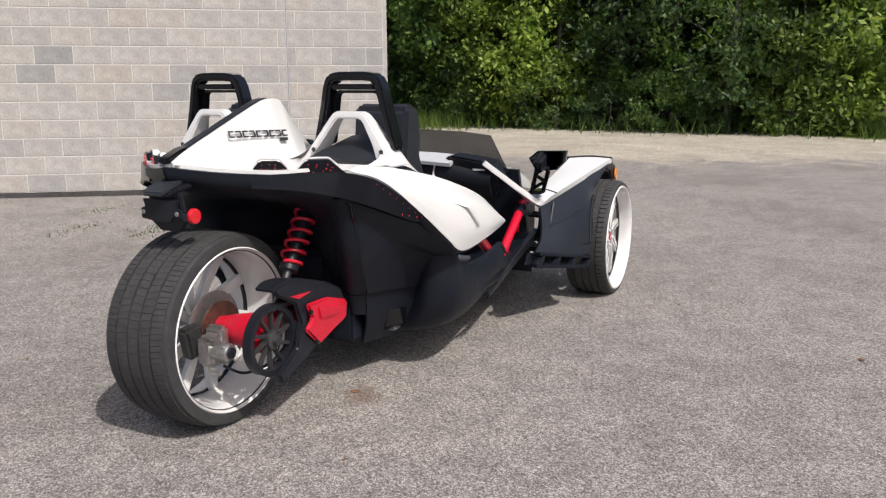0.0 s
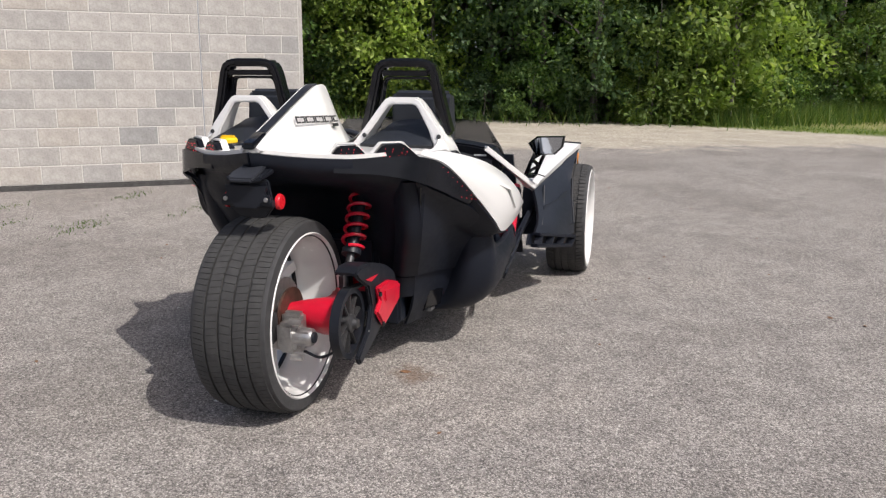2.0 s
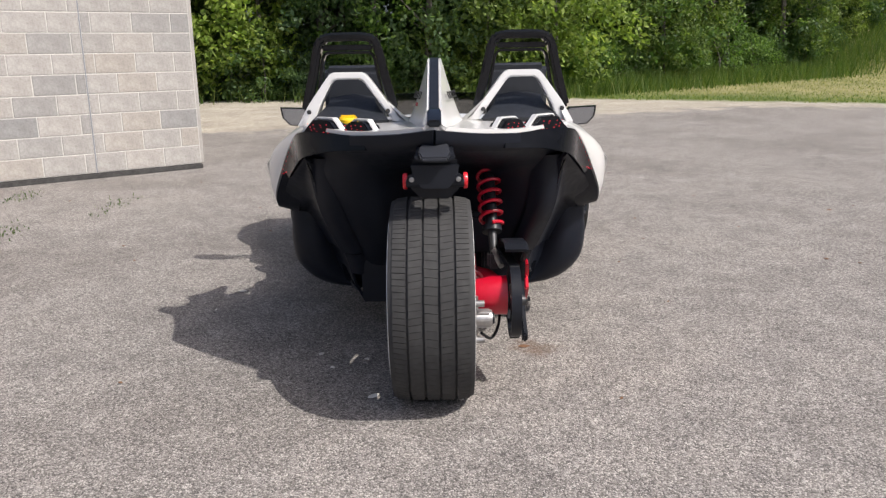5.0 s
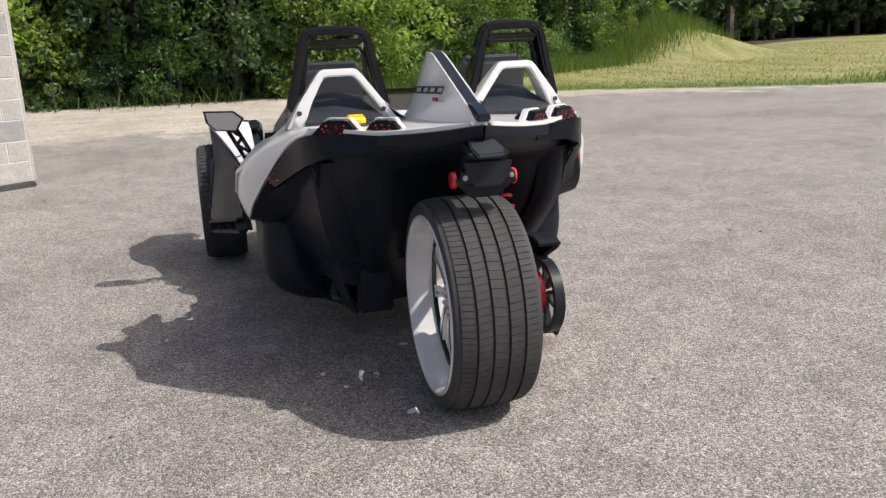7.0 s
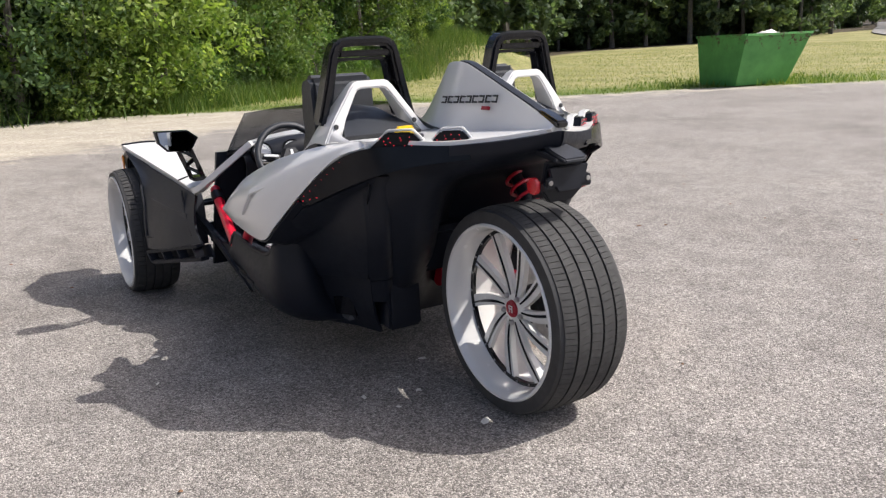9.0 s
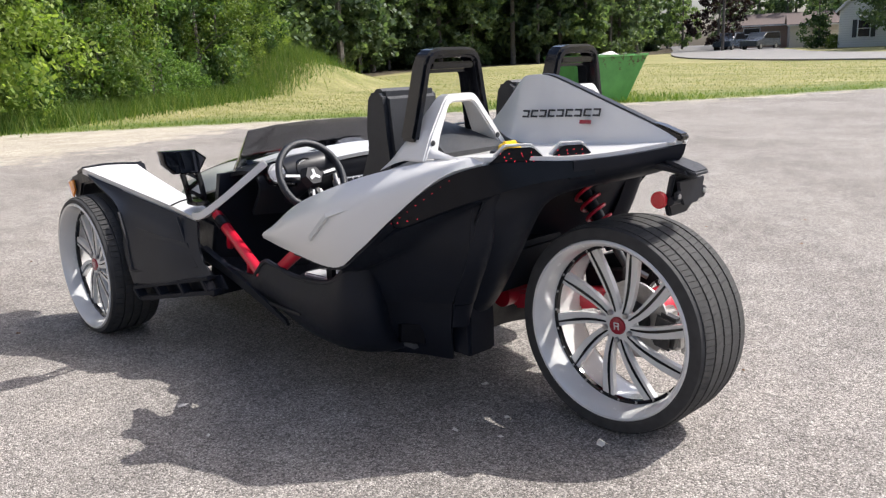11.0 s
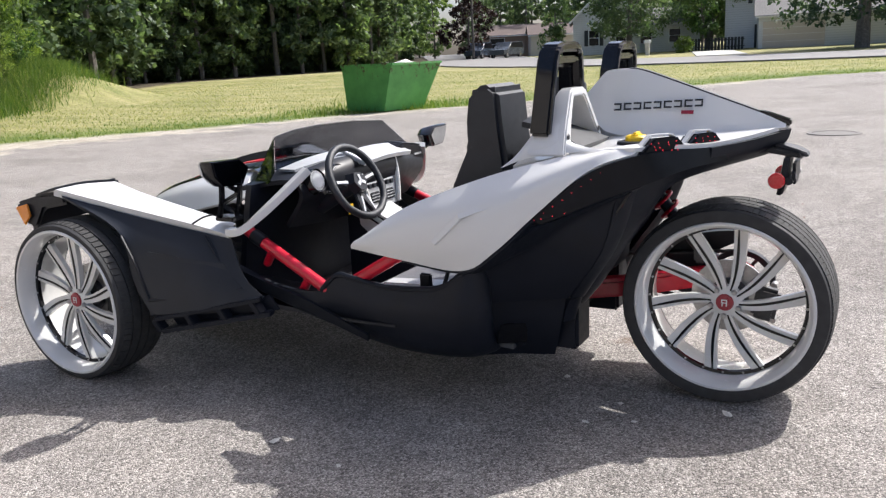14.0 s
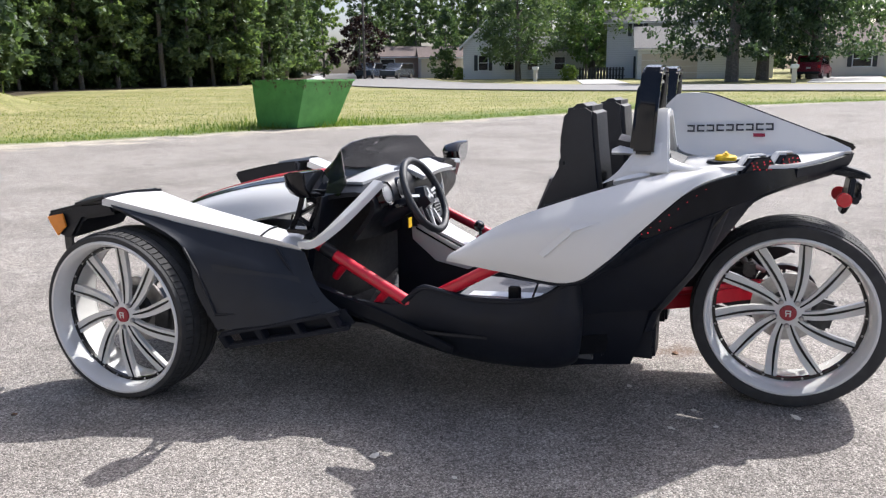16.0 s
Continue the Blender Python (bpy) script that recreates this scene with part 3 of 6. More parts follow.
    well = [
        (1.005, 0.530, (-0.165, -0.110, -0.020, 0.085, 0.200, 0.320)),
        (0.955, 0.530, (-0.140, -0.085, 0.000, 0.100, 0.210, 0.320)),
        (0.900, 0.520, (0.040, 0.050, 0.085, 0.155, 0.235, 0.310)),
        (0.820, 0.490, (0.420, 0.405, 0.350, 0.300, 0.295, 0.310)),
        (0.650, 0.420, (0.560, 0.550, 0.490, 0.420, 0.385, 0.380)),
        (0.450, 0.345, (0.610, 0.605, 0.570, 0.530, 0.515, 0.515)),
        (0.290, 0.320, (0.660, 0.655, 0.620, 0.590, 0.575, 0.570)),
        (0.200, 0.300, (0.700, 0.700, 0.690, 0.660, 0.640, 0.620)),
    ]
    for s in (1, -1):
        inner = {0.820: (0.42, 0.36, 0.235, 0.200, 0.235, 0.300), 0.650: (0.56, 0.50, 0.36, 0.315, 0.325, 0.370), 0.450: (0.61, 0.58, 0.50, 0.450, 0.450, 0.490)} if s > 0 else {}
        rows = [[(x, y * wide, z) for y, x in zip(share, inner.get(z, xs))] for z, wide, xs in well]
        part("rear_well", surf(rows, 15, 28, 0.012, s), BLACK, car, "matt black rear bodywork round the wheel")
    part("rear_frame", box(0.535, 0.0, 0.530, 0.15, 0.50, 0.18, 0.024), BLACK, car, "black frame casting over the swing arm")
    part("underfloor", slab([(0.75, -0.30, 0.20), (1.7, -0.30, 0.20), (1.7, 0.30, 0.20), (0.75, 0.30, 0.20)], (0, 0, 0.03)), BLACK, car)

    # -- white upper panels --
    def quarter(s):
        rng = random.Random(7)
        cols = [
            [(1.245, 0.762, 0.664), (1.240, 0.770, 0.678), (1.230, 0.766, 0.692), (1.212, 0.750, 0.704)],
            [(1.020, 0.775, 0.640), (1.020, 0.790, 0.700), (1.018, 0.780, 0.770), (1.010, 0.735, 0.828)],
            [(0.785, 0.752, 0.612), (0.780, 0.778, 0.710), (0.770, 0.768, 0.830), (0.760, 0.690, 0.922)],
            [(0.660, 0.735, 0.686), (0.640, 0.742, 0.775), (0.612, 0.722, 0.885), (0.590, 0.630, 0.972)],
            [(0.530, 0.676, 0.812), (0.500, 0.666, 0.880), (0.465, 0.632, 0.955), (0.430, 0.555, 1.008)],
            [(0.370, 0.594, 0.955), (0.345, 0.570, 0.985), (0.325, 0.540, 1.012), (0.300, 0.490, 1.026)],
            [(0.235, 0.530, 1.006), (0.225, 0.500, 1.020), (0.215, 0.470, 1.030), (0.200, 0.420, 1.034)],
        ]
        part("quarter_panel", surf(cols, 14, 36, 0.022, s), WHITE, car, "white side panel with a pressed arrow crease")
        part("panel_crease", surf([[(0.575, 0.706, 0.886), (0.755, 0.774, 0.830), (0.785, 0.781, 0.814), (0.882, 0.790, 0.722)], [(0.578, 0.714, 0.874), (0.750, 0.784, 0.813), (0.771, 0.789, 0.797), (0.862, 0.797, 0.712)]], 14, 2, 0.008, s), WHITE, car)
        part("panel_return", surf([[(1.02, 0.765, 0.640), (0.785, 0.745, 0.612), (0.660, 0.728, 0.686), (0.545, 0.672, 0.800)], [(1.0, 0.67, 0.600), (0.79, 0.655, 0.585), (0.67, 0.625, 0.650), (0.56, 0.60, 0.760)]], 14, 4, 0.010, s), BLACK, car)
        part("panel_lining", surf([[(1.22, 0.745, 0.668), (1.02, 0.750, 0.645), (0.80, 0.728, 0.622)], [(1.20, 0.735, 0.695), (1.0, 0.735, 0.80), (0.76, 0.68, 0.90)]], 8, 6, 0.01, s), BLACK, car)
        # smoked tail strip with its lamps
        cols = [
            [(0.560, 0.668, 0.778), (0.554, 0.656, 0.772)],
            [(0.505, 0.662, 0.832), (0.500, 0.640, 0.782)],
            [(0.368, 0.592, 0.947), (0.345, 0.582, 0.848)],
            [(0.220, 0.535, 1.000), (0.190, 0.520, 0.905)],
            [(0.110, 0.420, 1.008), (0.085, 0.405, 0.940)],
            [(-0.010, 0.260, 1.000), (-0.020, 0.255, 0.955)],
        ]
        lens = part("tail_strip", surf(cols, 4, 30, 0.014, s), SMOKE, car, "smoked dark tail lamp strip")
        d, outward = Vector((0.62, 0.78, 0)), Vector((-0.78, 0.62, 0))
        for c, big in ((Vector((0.146, 0.440, 0.996)), 1.22), (Vector((0.042, 0.292, 0.996)), 1.0)):
            q = [c - d * 0.085 * big, c - d * 0.036 * big + Vector((0, 0, 0.058)), c + d * 0.036 * big + Vector((0, 0, 0.058)), c + d * 0.092 * big]
            low = Vector((0, 0, -0.030))
            face = [*q, q[3] + low, q[0] + low]
            part("tail_lamp", slab(face, outward * -0.085 + Vector((0, 0, -0.012)), 0.006, s), SMOKE, lens, "smoked peaked tail lamp")
            part("lamp_trim", beam([q[0] - outward * 0.04, q[1] - outward * 0.04 + Vector((0, 0, 0.004)), q[2] - outward * 0.04 + Vector((0, 0, 0.004)), q[3] - outward * 0.04], 0.028, 0.008, 0, s, 0.003), WHITE, lens)
            bm = bmesh.new()
            for k in range(4):
                for r in range(4):
                    p = c + d * (-0.044 + 0.026 * k + 0.006 * r + rng.uniform(-0.005, 0.005)) * big + outward * 0.002 + Vector((0, 0, 0.002 + 0.013 * r + rng.uniform(-0.004, 0.004)))
                    bmesh.ops.create_icosphere(bm, subdivisions=1, radius=0.0018, matrix=Matrix.Translation((p.x, p.y * s, p.z)))
            part("lamp_diodes", bm, LED, lens, "glowing red diodes")
        bm = bmesh.new()
        for k in range(8):
            t = k / 7
            p = Vector((0.535, 0.672, 0.800)).lerp(Vector((0.33, 0.582, 0.955)), t)
            bmesh.ops.create_icosphere(bm, subdivisions=1, radius=0.0016, matrix=Matrix.Translation((p.x, (p.y + 0.004) * s, p.z - 0.006)))
        for k in range(3):
            p = Vector((0.515, 0.660, 0.797)).lerp(Vector((0.44, 0.634, 0.815)), k / 2)
            bmesh.ops.create_icosphere(bm, subdivisions=1, radius=0.0021, matrix=Matrix.Translation((p.x, (p.y + 0.004) * s, p.z)))
        part("strip_diodes", bm, LED, lens, "glowing red diodes")

    both(quarter)

    # rear deck in two halves, with its lip
    for s in (1, -1):
        rows = [
            [(-0.185, 0.0, 1.054), (0.10, 0.0, 1.036), (0.35, 0.0, 1.034), (0.66, 0.0, 1.020)],
            [(-0.075, 0.16, 1.030), (0.12, 0.16, 1.026), (0.36, 0.16, 1.022), (0.66, 0.16, 1.008)],
            [(0.035, 0.31, 1.018), (0.17, 0.31, 1.022), (0.38, 0.31, 1.014), (0.66, 0.31, 0.998)],
            [(0.150, 0.44, 1.026), (0.25, 0.44, 1.024), (0.42, 0.44, 1.010), (0.66, 0.44, 0.985)],
            [(0.235, 0.520, 1.024), (0.32, 0.520, 1.020), (0.46, 0.535, 1.002), (0.66, 0.560, 0.962)],
        ]
        part("rear_deck", surf(rows, 14, 14, 0.014, s), WHITE, car, "white rear deck panel")
        part("tail_edge", surf([[(-0.188, 0.0, 1.040), (-0.078, 0.16, 1.016), (0.030, 0.31, 1.004)], [(-0.175, 0.0, 1.000), (-0.070, 0.16, 0.980), (0.034, 0.31, 0.965)], [(-0.140, 0.0, 0.975), (-0.045, 0.16, 0.955), (0.050, 0.31, 0.945)]], 10, 8, 0.010, s), BLACK, car, "black tail edge under the deck")

    # -- fin on the centre line --
    ridge = [(-0.180, 1.058), (-0.10, 1.096), (0.10, 1.174), (0.25, 1.232), (0.345, 1.266), (0.40, 1.274), (0.475, 1.270), (0.505, 1.250), (0.575, 1.175), (0.635, 1.115), (0.70, 1.060), (0.75, 1.035)]
    foot = [0.042, 0.052, 0.076, 0.096, 0.108, 0.112, 0.112, 0.108, 0.092, 0.074, 0.050, 0.030]
    for s in (1, -1):
        rows = []
        for (x, z), w in zip(ridge, foot):
            top = 0.026 if x < 0.42 else 0.014
            base = 1.022 + 0.026 * max(0.0, min(1.0, (0.02 - x) / 0.20))
            rows.append([(x, top, z), (x, top + 0.36 * (w - top), z - 0.42 * (z - base)), (x, top + 0.74 * (w - top), z - 0.80 * (z - base)), (x, w, base)])
        part("fin", surf(rows, 10, 40, 0.012, s), WHITE, car, "white dorsal fin")
        # maker's mark as plain bars
        word = thing_part("maker_mark", car)
        for k in range(9):
            x, e = 0.122 + 0.0375 * k, (1 if k % 2 else -1)
            flat = [(-0.0145, -0.0142), (0.0145, -0.0142), (0.0145, -0.0078), (-0.0085, -0.0078), (-0.0085, 0.0078), (0.0145, 0.0078), (0.0145, 0.0142), (-0.0145, 0.0142)]
            at = Matrix.Translation((x, s * (0.0640 + 0.10 * (x - 0.25)), 1.140 - 0.03 * (x - 0.12))) @ Matrix.Rotation(s * 0.09, 4, "Z") @ Matrix.Rotation(s * 0.34, 4, "X")
            bm = slab([(-e * px, 0, pz) for px, pz in flat], (0, s * 0.003, 0))
            bm.transform(at)
            part("mark_bar", bm, LINE, word, smooth=False)
        sub = box(0, 0, 0, 0.044, 0.006, 0.013, 0, Matrix.Translation((0.160 if s > 0 else 0.405, s * (0.0685 if s > 0 else 0.091), 1.107)) @ Matrix.Rotation(s * 0.09, 4, "Z") @ Matrix.Rotation(s * 0.34, 4, "X"))
        part("trim_mark", sub, CRIMSON if s > 0 else LINE, car, smooth=False)
    stripe = [[(x - 0.004, -0.0165, z + 0.003), (x - 0.004, 0.0165, z + 0.003)] for x, z in ridge[:6]]
    part("fin_stripe", surf(stripe, 2, 24, 0.006), SATIN, car, "dark stripe along the fin's ridge")
    part("fin_end_cap", slab([(x, -0.024, z) for x, z in ((-0.198, 1.050), (-0.196, 1.072), (-0.112, 1.103), (-0.080, 1.108), (-0.100, 1.086), (-0.165, 1.052))], (0, 0.048, 0), 0.006), GLOSS, car, "gloss black cap at the fin's end")

    # -- roll hoops, their white shrouds, seats --
    def hoop(s):
        c = 0.365
        outline = [(0.555, c - 0.190, 1.065), (0.545, c - 0.125, 1.33), (0.54, c - 0.100, 1.368), (0.54, c + 0.100, 1.368), (0.545, c + 0.125, 1.33), (0.555, c + 0.190, 1.065)]
        part("roll_hoop", beam([outline[0], (0.55, c - 0.150, 1.22), outline[1], (0.542, c - 0.108, 1.358), (0.54, c - 0.07, 1.366), (0.54, c + 0.07, 1.366), (0.542, c + 0.108, 1.358), outline[4], (0.55, c + 0.150, 1.22), outline[5]], 0.036, 0.074, 0, s, 0.010, (1, 0, 0)), GLOSS, car, "gloss black roll hoop behind a seat")
        part("hoop_crossbar", beam([(0.545, c - 0.105, 1.322), (0.545, c + 0.105, 1.322)], 0.024, 0.060, 0, s, 0.006, (1, 0, 0)), GLOSS, car)
        part("hoop_liner", beam([(0.585, c - 0.146, 1.080), (0.572, c - 0.108, 1.285), (0.570, c - 0.092, 1.302), (0.570, c + 0.092, 1.302), (0.572, c + 0.108, 1.285), (0.585, c + 0.146, 1.080)], 0.012, 0.050, 0, s, 0.004, (1, 0, 0)), GLOSS, car)
        # white shroud arch
        ring = [(c - 0.255, 1.015), (c - 0.215, 1.030), (c - 0.085, 1.205), (c - 0.066, 1.222), (c + 0.066, 1.222), (c + 0.085, 1.205), (c + 0.168, 1.090), (c + 0.218, 1.000)]
        hole = [(c - 0.190, 1.015), (c - 0.165, 1.048), (c - 0.066, 1.182), (c - 0.052, 1.193), (c + 0.052, 1.193), (c + 0.066, 1.182), (c + 0.120, 1.085), (c + 0.150, 1.000)]
        bm = bmesh.new()
        lean = lambda z: 0.458 + 0.10 * (z - 1.0)
        deep = lambda z: 0.150 - 0.46 * (z - 1.0)
        strips = []
        for q in (ring, hole):
            strips.append([[bm.verts.new((lean(z) + d * deep(z), y * s, z)) for y, z in q] for d in (0, 1)])
        for d in (0, 1):
            for k in range(7):
                f = [strips[0][d][k], strips[0][d][k + 1], strips[1][d][k + 1], strips[1][d][k]]
                bm.faces.new(f if d else f[::-1])
        for q in strips:
            for k in range(7):
                bm.faces.new((q[0][k], q[0][k + 1], q[1][k + 1], q[1][k]))
        for k in (0, 7):
            bm.faces.new((strips[0][0][k], strips[0][1][k], strips[1][1][k], strips[1][0][k]))
        bmesh.ops.recalc_face_normals(bm, faces=bm.faces)
        bmesh.ops.bevel(bm, geom=bm.edges[:], offset=0.006, segments=2, affect="EDGES", clamp_overlap=True)
        part("hoop_shroud", bm, WHITE, car, "white moulded arch round the hoop's foot")
        part("shroud_foot", surf([[(0.33, c + 0.165, 1.014), (0.47, c + 0.200, 1.010), (0.585, c + 0.215, 0.995), (0.70, c + 0.215, 0.955)], [(0.45, c + 0.165, 1.045), (0.49, c + 0.190, 1.050), (0.585, c + 0.200, 1.035), (0.645, c + 0.200, 1.000)], [(0.475, c + 0.150, 1.100), (0.50, c + 0.160, 1.105), (0.56, c + 0.168, 1.095), (0.60, c + 0.175, 1.060)]], 14, 10, 0.0, s), WHITE, car)
        part("shroud_foot_inner", surf([[(0.36, c - 0.250, 1.018), (0.50, c - 0.262, 1.018), (0.60, c - 0.255, 1.010)], [(0.45, c - 0.215, 1.045), (0.50, c - 0.220, 1.050), (0.585, c - 0.215, 1.040)], [(0.475, c - 0.165, 1.095), (0.505, c - 0.168, 1.098), (0.575, c - 0.170, 1.085)]], 12, 8, 0.0, s), WHITE, car)
        for e in (-1, 1):
            part("shroud_bolt", lathe([(0.0, 0.004), (0.009, 0.003), (0.010, 0.0)], 12, Matrix.Translation((0.462, (c + e * 0.165) * s, 1.062)) @ Matrix.Rotation(math.pi / 2, 4, "Z")), DARKSTEEL, car)
        part("storage_cover", surf([[(0.42, c - 0.17, 1.028), (0.42, c, 1.028), (0.42, c + 0.15, 1.028)], [(0.56, c - 0.11, 1.085), (0.56, c, 1.095), (0.56, c + 0.10, 1.085)], [(0.66, c - 0.10, 1.11), (0.66, c, 1.125), (0.66, c + 0.10, 1.11)]], 8, 8, 0.02, s), VINYL, car, "black cover behind the seat")
        # seat
        side = [(0.862, 1.215), (0.835, 1.240), (0.775, 1.248), (0.742, 1.225), (0.728, 1.08), (0.705, 0.90), (0.70, 0.62), (0.80, 0.50), (0.905, 0.54), (1.00, 0.72), (0.950, 0.86), (0.872, 1.02), (0.880, 1.09)]
        seat = part("seat_back", slab([(x, c - 0.135, z) for x, z in side], (0, 0.270, 0), 0.040, s), VINYL, car, "black vinyl bucket seat")
        for e in (-1, 1):
            wing = [(0.965, 0.62), (0.985, 0.76), (0.945, 0.85), (0.80, 0.90), (0.76, 0.70), (0.82, 0.52)]
            part("seat_bolster", slab([(x, c + e * 0.135, z) for x, z in wing], (0, e * 0.060, 0), 0.020, s), VINYL, seat)
        part("seat_insert", surf([[(0.965, c - 0.075, 0.64), (0.975, c, 0.64), (0.965, c + 0.075, 0.64)], [(0.995, c - 0.07, 0.76), (1.0, c, 0.76), (0.995, c + 0.07, 0.76)], [(0.930, c - 0.06, 0.95), (0.935, c, 0.95), (0.930, c + 0.06, 0.95)]], 6, 8, 0.01, s), GREYVINYL, seat)
        part("seat_cushion", slab([(0.86, c - 0.20, 0.40), (1.30, c - 0.20, 0.36), (1.33, c - 0.20, 0.42), (1.28, c - 0.20, 0.47), (0.90, c - 0.20, 0.46)], (0, 0.40, 0), 0.025, s), GREYVINYL, car, "grey and black vinyl seat cushion")
        part("seat_base", box(1.10, (c - 0.03) * s, 0.31, 0.40, 0.32, 0.17, 0.02), BLACK, car)

    both(hoop)
    part("rear_bulkhead", slab([(0.70, -0.40, 0.22), (0.70, 0.40, 0.22), (0.64, 0.52, 0.94), (0.64, -0.52, 0.94)], (0.03, 0, 0), 0.006), BLACK, car)

    # fuel cap on the left of the deck
    cap = part("fuel_cap", lathe([(0.0, 0.030), (0.033, 0.028), (0.039, 0.022), (0.040, 0.004), (0.0, 0.002)], 28, Matrix.Translation((0.275, 0.345, 1.022)) @ Matrix.Rotation(math.pi / 2, 4, "X")), YELLOW, car, "yellow fuel cap")
    part("cap_grip", box(0.275, 0.345, 1.053, 0.022, 0.068, 0.016, 0.006), YELLOW, cap)
    part("filler_ring", lathe([(0.045, 0.008), (0.066, 0.006), (0.070, -0.004), (0.045, -0.004)], 28, Matrix.Translation((0.275, 0.345, 1.024)) @ Matrix.Rotation(math.pi / 2, 4, "X"), True), SATIN, car)

    # -- cockpit --
    part("floor_pan", slab([(0.74, -0.42, 0.21), (1.95, -0.50, 0.28), (1.95, 0.50, 0.28), (0.74, 0.42, 0.21)], (0, 0, 0.02)), FLOORMAT, car, "grey moulded cockpit floor")
    part("firewall", slab([(1.94, -0.66, 0.26), (1.94, 0.66, 0.26), (1.86, 0.60, 0.86), (1.86, -0.60, 0.86)], (0.03, 0, 0)), BLACK, car)
    part("dashboard", surf([[(1.96, -0.56, 0.845), (1.98, -0.2, 0.885), (1.98, 0.2, 0.885), (1.96, 0.56, 0.845)], [(1.72, -0.53, 0.875), (1.70, -0.2, 0.935), (1.70, 0.2, 0.935), (1.72, 0.53, 0.875)], [(1.66, -0.51, 0.80), (1.62, -0.2, 0.83), (1.62, 0.2, 0.83), (1.66, 0.51, 0.80)], [(1.76, -0.50, 0.66), (1.74, -0.2, 0.64), (1.74, 0.2, 0.64), (1.76, 0.50, 0.66)]], 24, 18, 0.02), SATIN, car, "black moulded dashboard")
    part("dash_trim", surf([[(1.72, -0.30, 0.945), (1.70, -0.08, 0.955), (1.69, 0.14, 0.950)], [(1.60, -0.30, 0.905), (1.585, -0.08, 0.915), (1.58, 0.14, 0.905)]], 12, 4, 0.02), SILVER, car, "silver-grey dash trim panel")
    part("dash_trim", surf([[(1.85, 0.425, 0.905), (1.81, 0.26, 0.938), (1.79, 0.10, 0.950)], [(1.745, 0.445, 0.908), (1.700, 0.28, 0.930), (1.675, 0.12, 0.934)]], 12, 4, 0.012), SILVER, car, "silver-grey dash trim under the windshield")
    part("console_tower", slab([(1.74, -0.17, 0.66), (1.62, -0.17, 0.66), (1.665, -0.17, 0.905), (1.74, -0.17, 0.935)], (0, 0.29, 0), 0.012), SATIN, car, "black centre stack")
    lean = pose(1.632, -0.035, 0.80, 0, 10.5, 0)
    stack = part("console_face", slab([lean @ Vector(p) for p in ((0, -0.165, -0.09), (0, -0.12, -0.135), (0, 0.11, -0.135), (0, 0.15, -0.08), (0, 0.165, 0.115), (0, -0.165, 0.115))], (0.016, 0, 0.002), 0.005), SILVER, car, "silver face of the centre stack")
    part("screen", box(-0.004, 0, 0.055, 0.008, 0.19, 0.085, 0.003, lean), GLOSS, stack, "dark glossy screen")
    for k in range(6):
        part("switch", box(-0.006, -0.095 + 0.038 * k, -0.025, 0.014, 0.026, 0.022, 0.003, lean), SATIN, stack)
    for k in (-1, 1):
        part("air_vent", box(-0.004, 0.062 * k, -0.082, 0.012, 0.085, 0.052, 0.006, lean), SATIN, stack)
        for j in range(3):
            part("vent_slat", box(-0.011, 0.062 * k, -0.096 + 0.014 * j, 0.004, 0.075, 0.003, 0, lean), SILVER, stack, smooth=False)
    for k in (-1, 1):
        part("stack_rail", beam([lean @ Vector((-0.010, 0.158 * k, 0.112)), lean @ Vector((-0.014, 0.150 * k, 0.0)), lean @ Vector((-0.010, 0.118 * k, -0.130))], 0.018, 0.022, 8, 1, 0.005, (1, 0, 0)), WHITE, stack, "white edge of the centre stack")
    part("centre_tunnel", slab([(0.95, -0.09, 0.30), (1.75, -0.09, 0.30), (1.75, -0.09, 0.70), (1.66, -0.09, 0.675), (1.46, -0.09, 0.575), (1.25, -0.09, 0.49), (0.98, -0.09, 0.46)], (0, 0.18, 0), 0.015), BLACK, car, "black centre tunnel")
    part("tunnel_cap", surf([[(1.02, -0.085, 0.482), (1.25, -0.085, 0.508), (1.46, -0.085, 0.596), (1.665, -0.10, 0.696)], [(1.02, 0.085, 0.482), (1.25, 0.085, 0.508), (1.46, 0.085, 0.596), (1.665, 0.10, 0.696)]], 16, 2, 0.012), SILVER, car, "silver cap of the centre tunnel")
    part("tunnel_side", slab([(1.665, 0.095, 0.690), (1.46, 0.095, 0.590), (1.30, 0.095, 0.515), (1.38, 0.095, 0.470), (1.54, 0.095, 0.500), (1.66, 0.095, 0.600)], (0, 0.010, 0), 0.003), SILVER, car, "silver side of the centre tunnel")
    part("tunnel_line", beam([(1.64, 0.108, 0.655), (1.46, 0.108, 0.565), (1.36, 0.108, 0.52)], 0.006, 0.008, 8, 1, 0.001), GLOSS, car)
    part("gear_lever", tube([(1.34, 0, 0.54), (1.36, 0, 0.65)], [0.008, 0.008], 8), DARKSTEEL, car)
    part("gear_knob", lathe([(0.0, 0.03), (0.02, 0.022), (0.026, 0.0), (0.018, -0.022), (0.0, -0.028)], 16, Matrix.Translation((1.36, 0, 0.66))), GLOSS, car)
    part("hang_tag", box(1.62, 0.225, 0.70, 0.004, 0.035, 0.045, 0, None), YELLOW, car, "yellow paper tag", smooth=False)
    wing = part("dash_wing", slab([(1.635 + 0.42 * (0.925 - z), y, z) for y, z in ((-0.21, 0.90), (-0.28, 0.945), (-0.40, 0.930), (-0.525, 0.908), (-0.572, 0.800), (-0.505, 0.690), (-0.25, 0.70))], (0.13, 0, 0.012), 0.012), SATIN, car, "black passenger side dash moulding")
    part("maker_bar", box(1.652, -0.450, 0.872, 0.004, 0.07, 0.010), SILVER, wing, smooth=False)
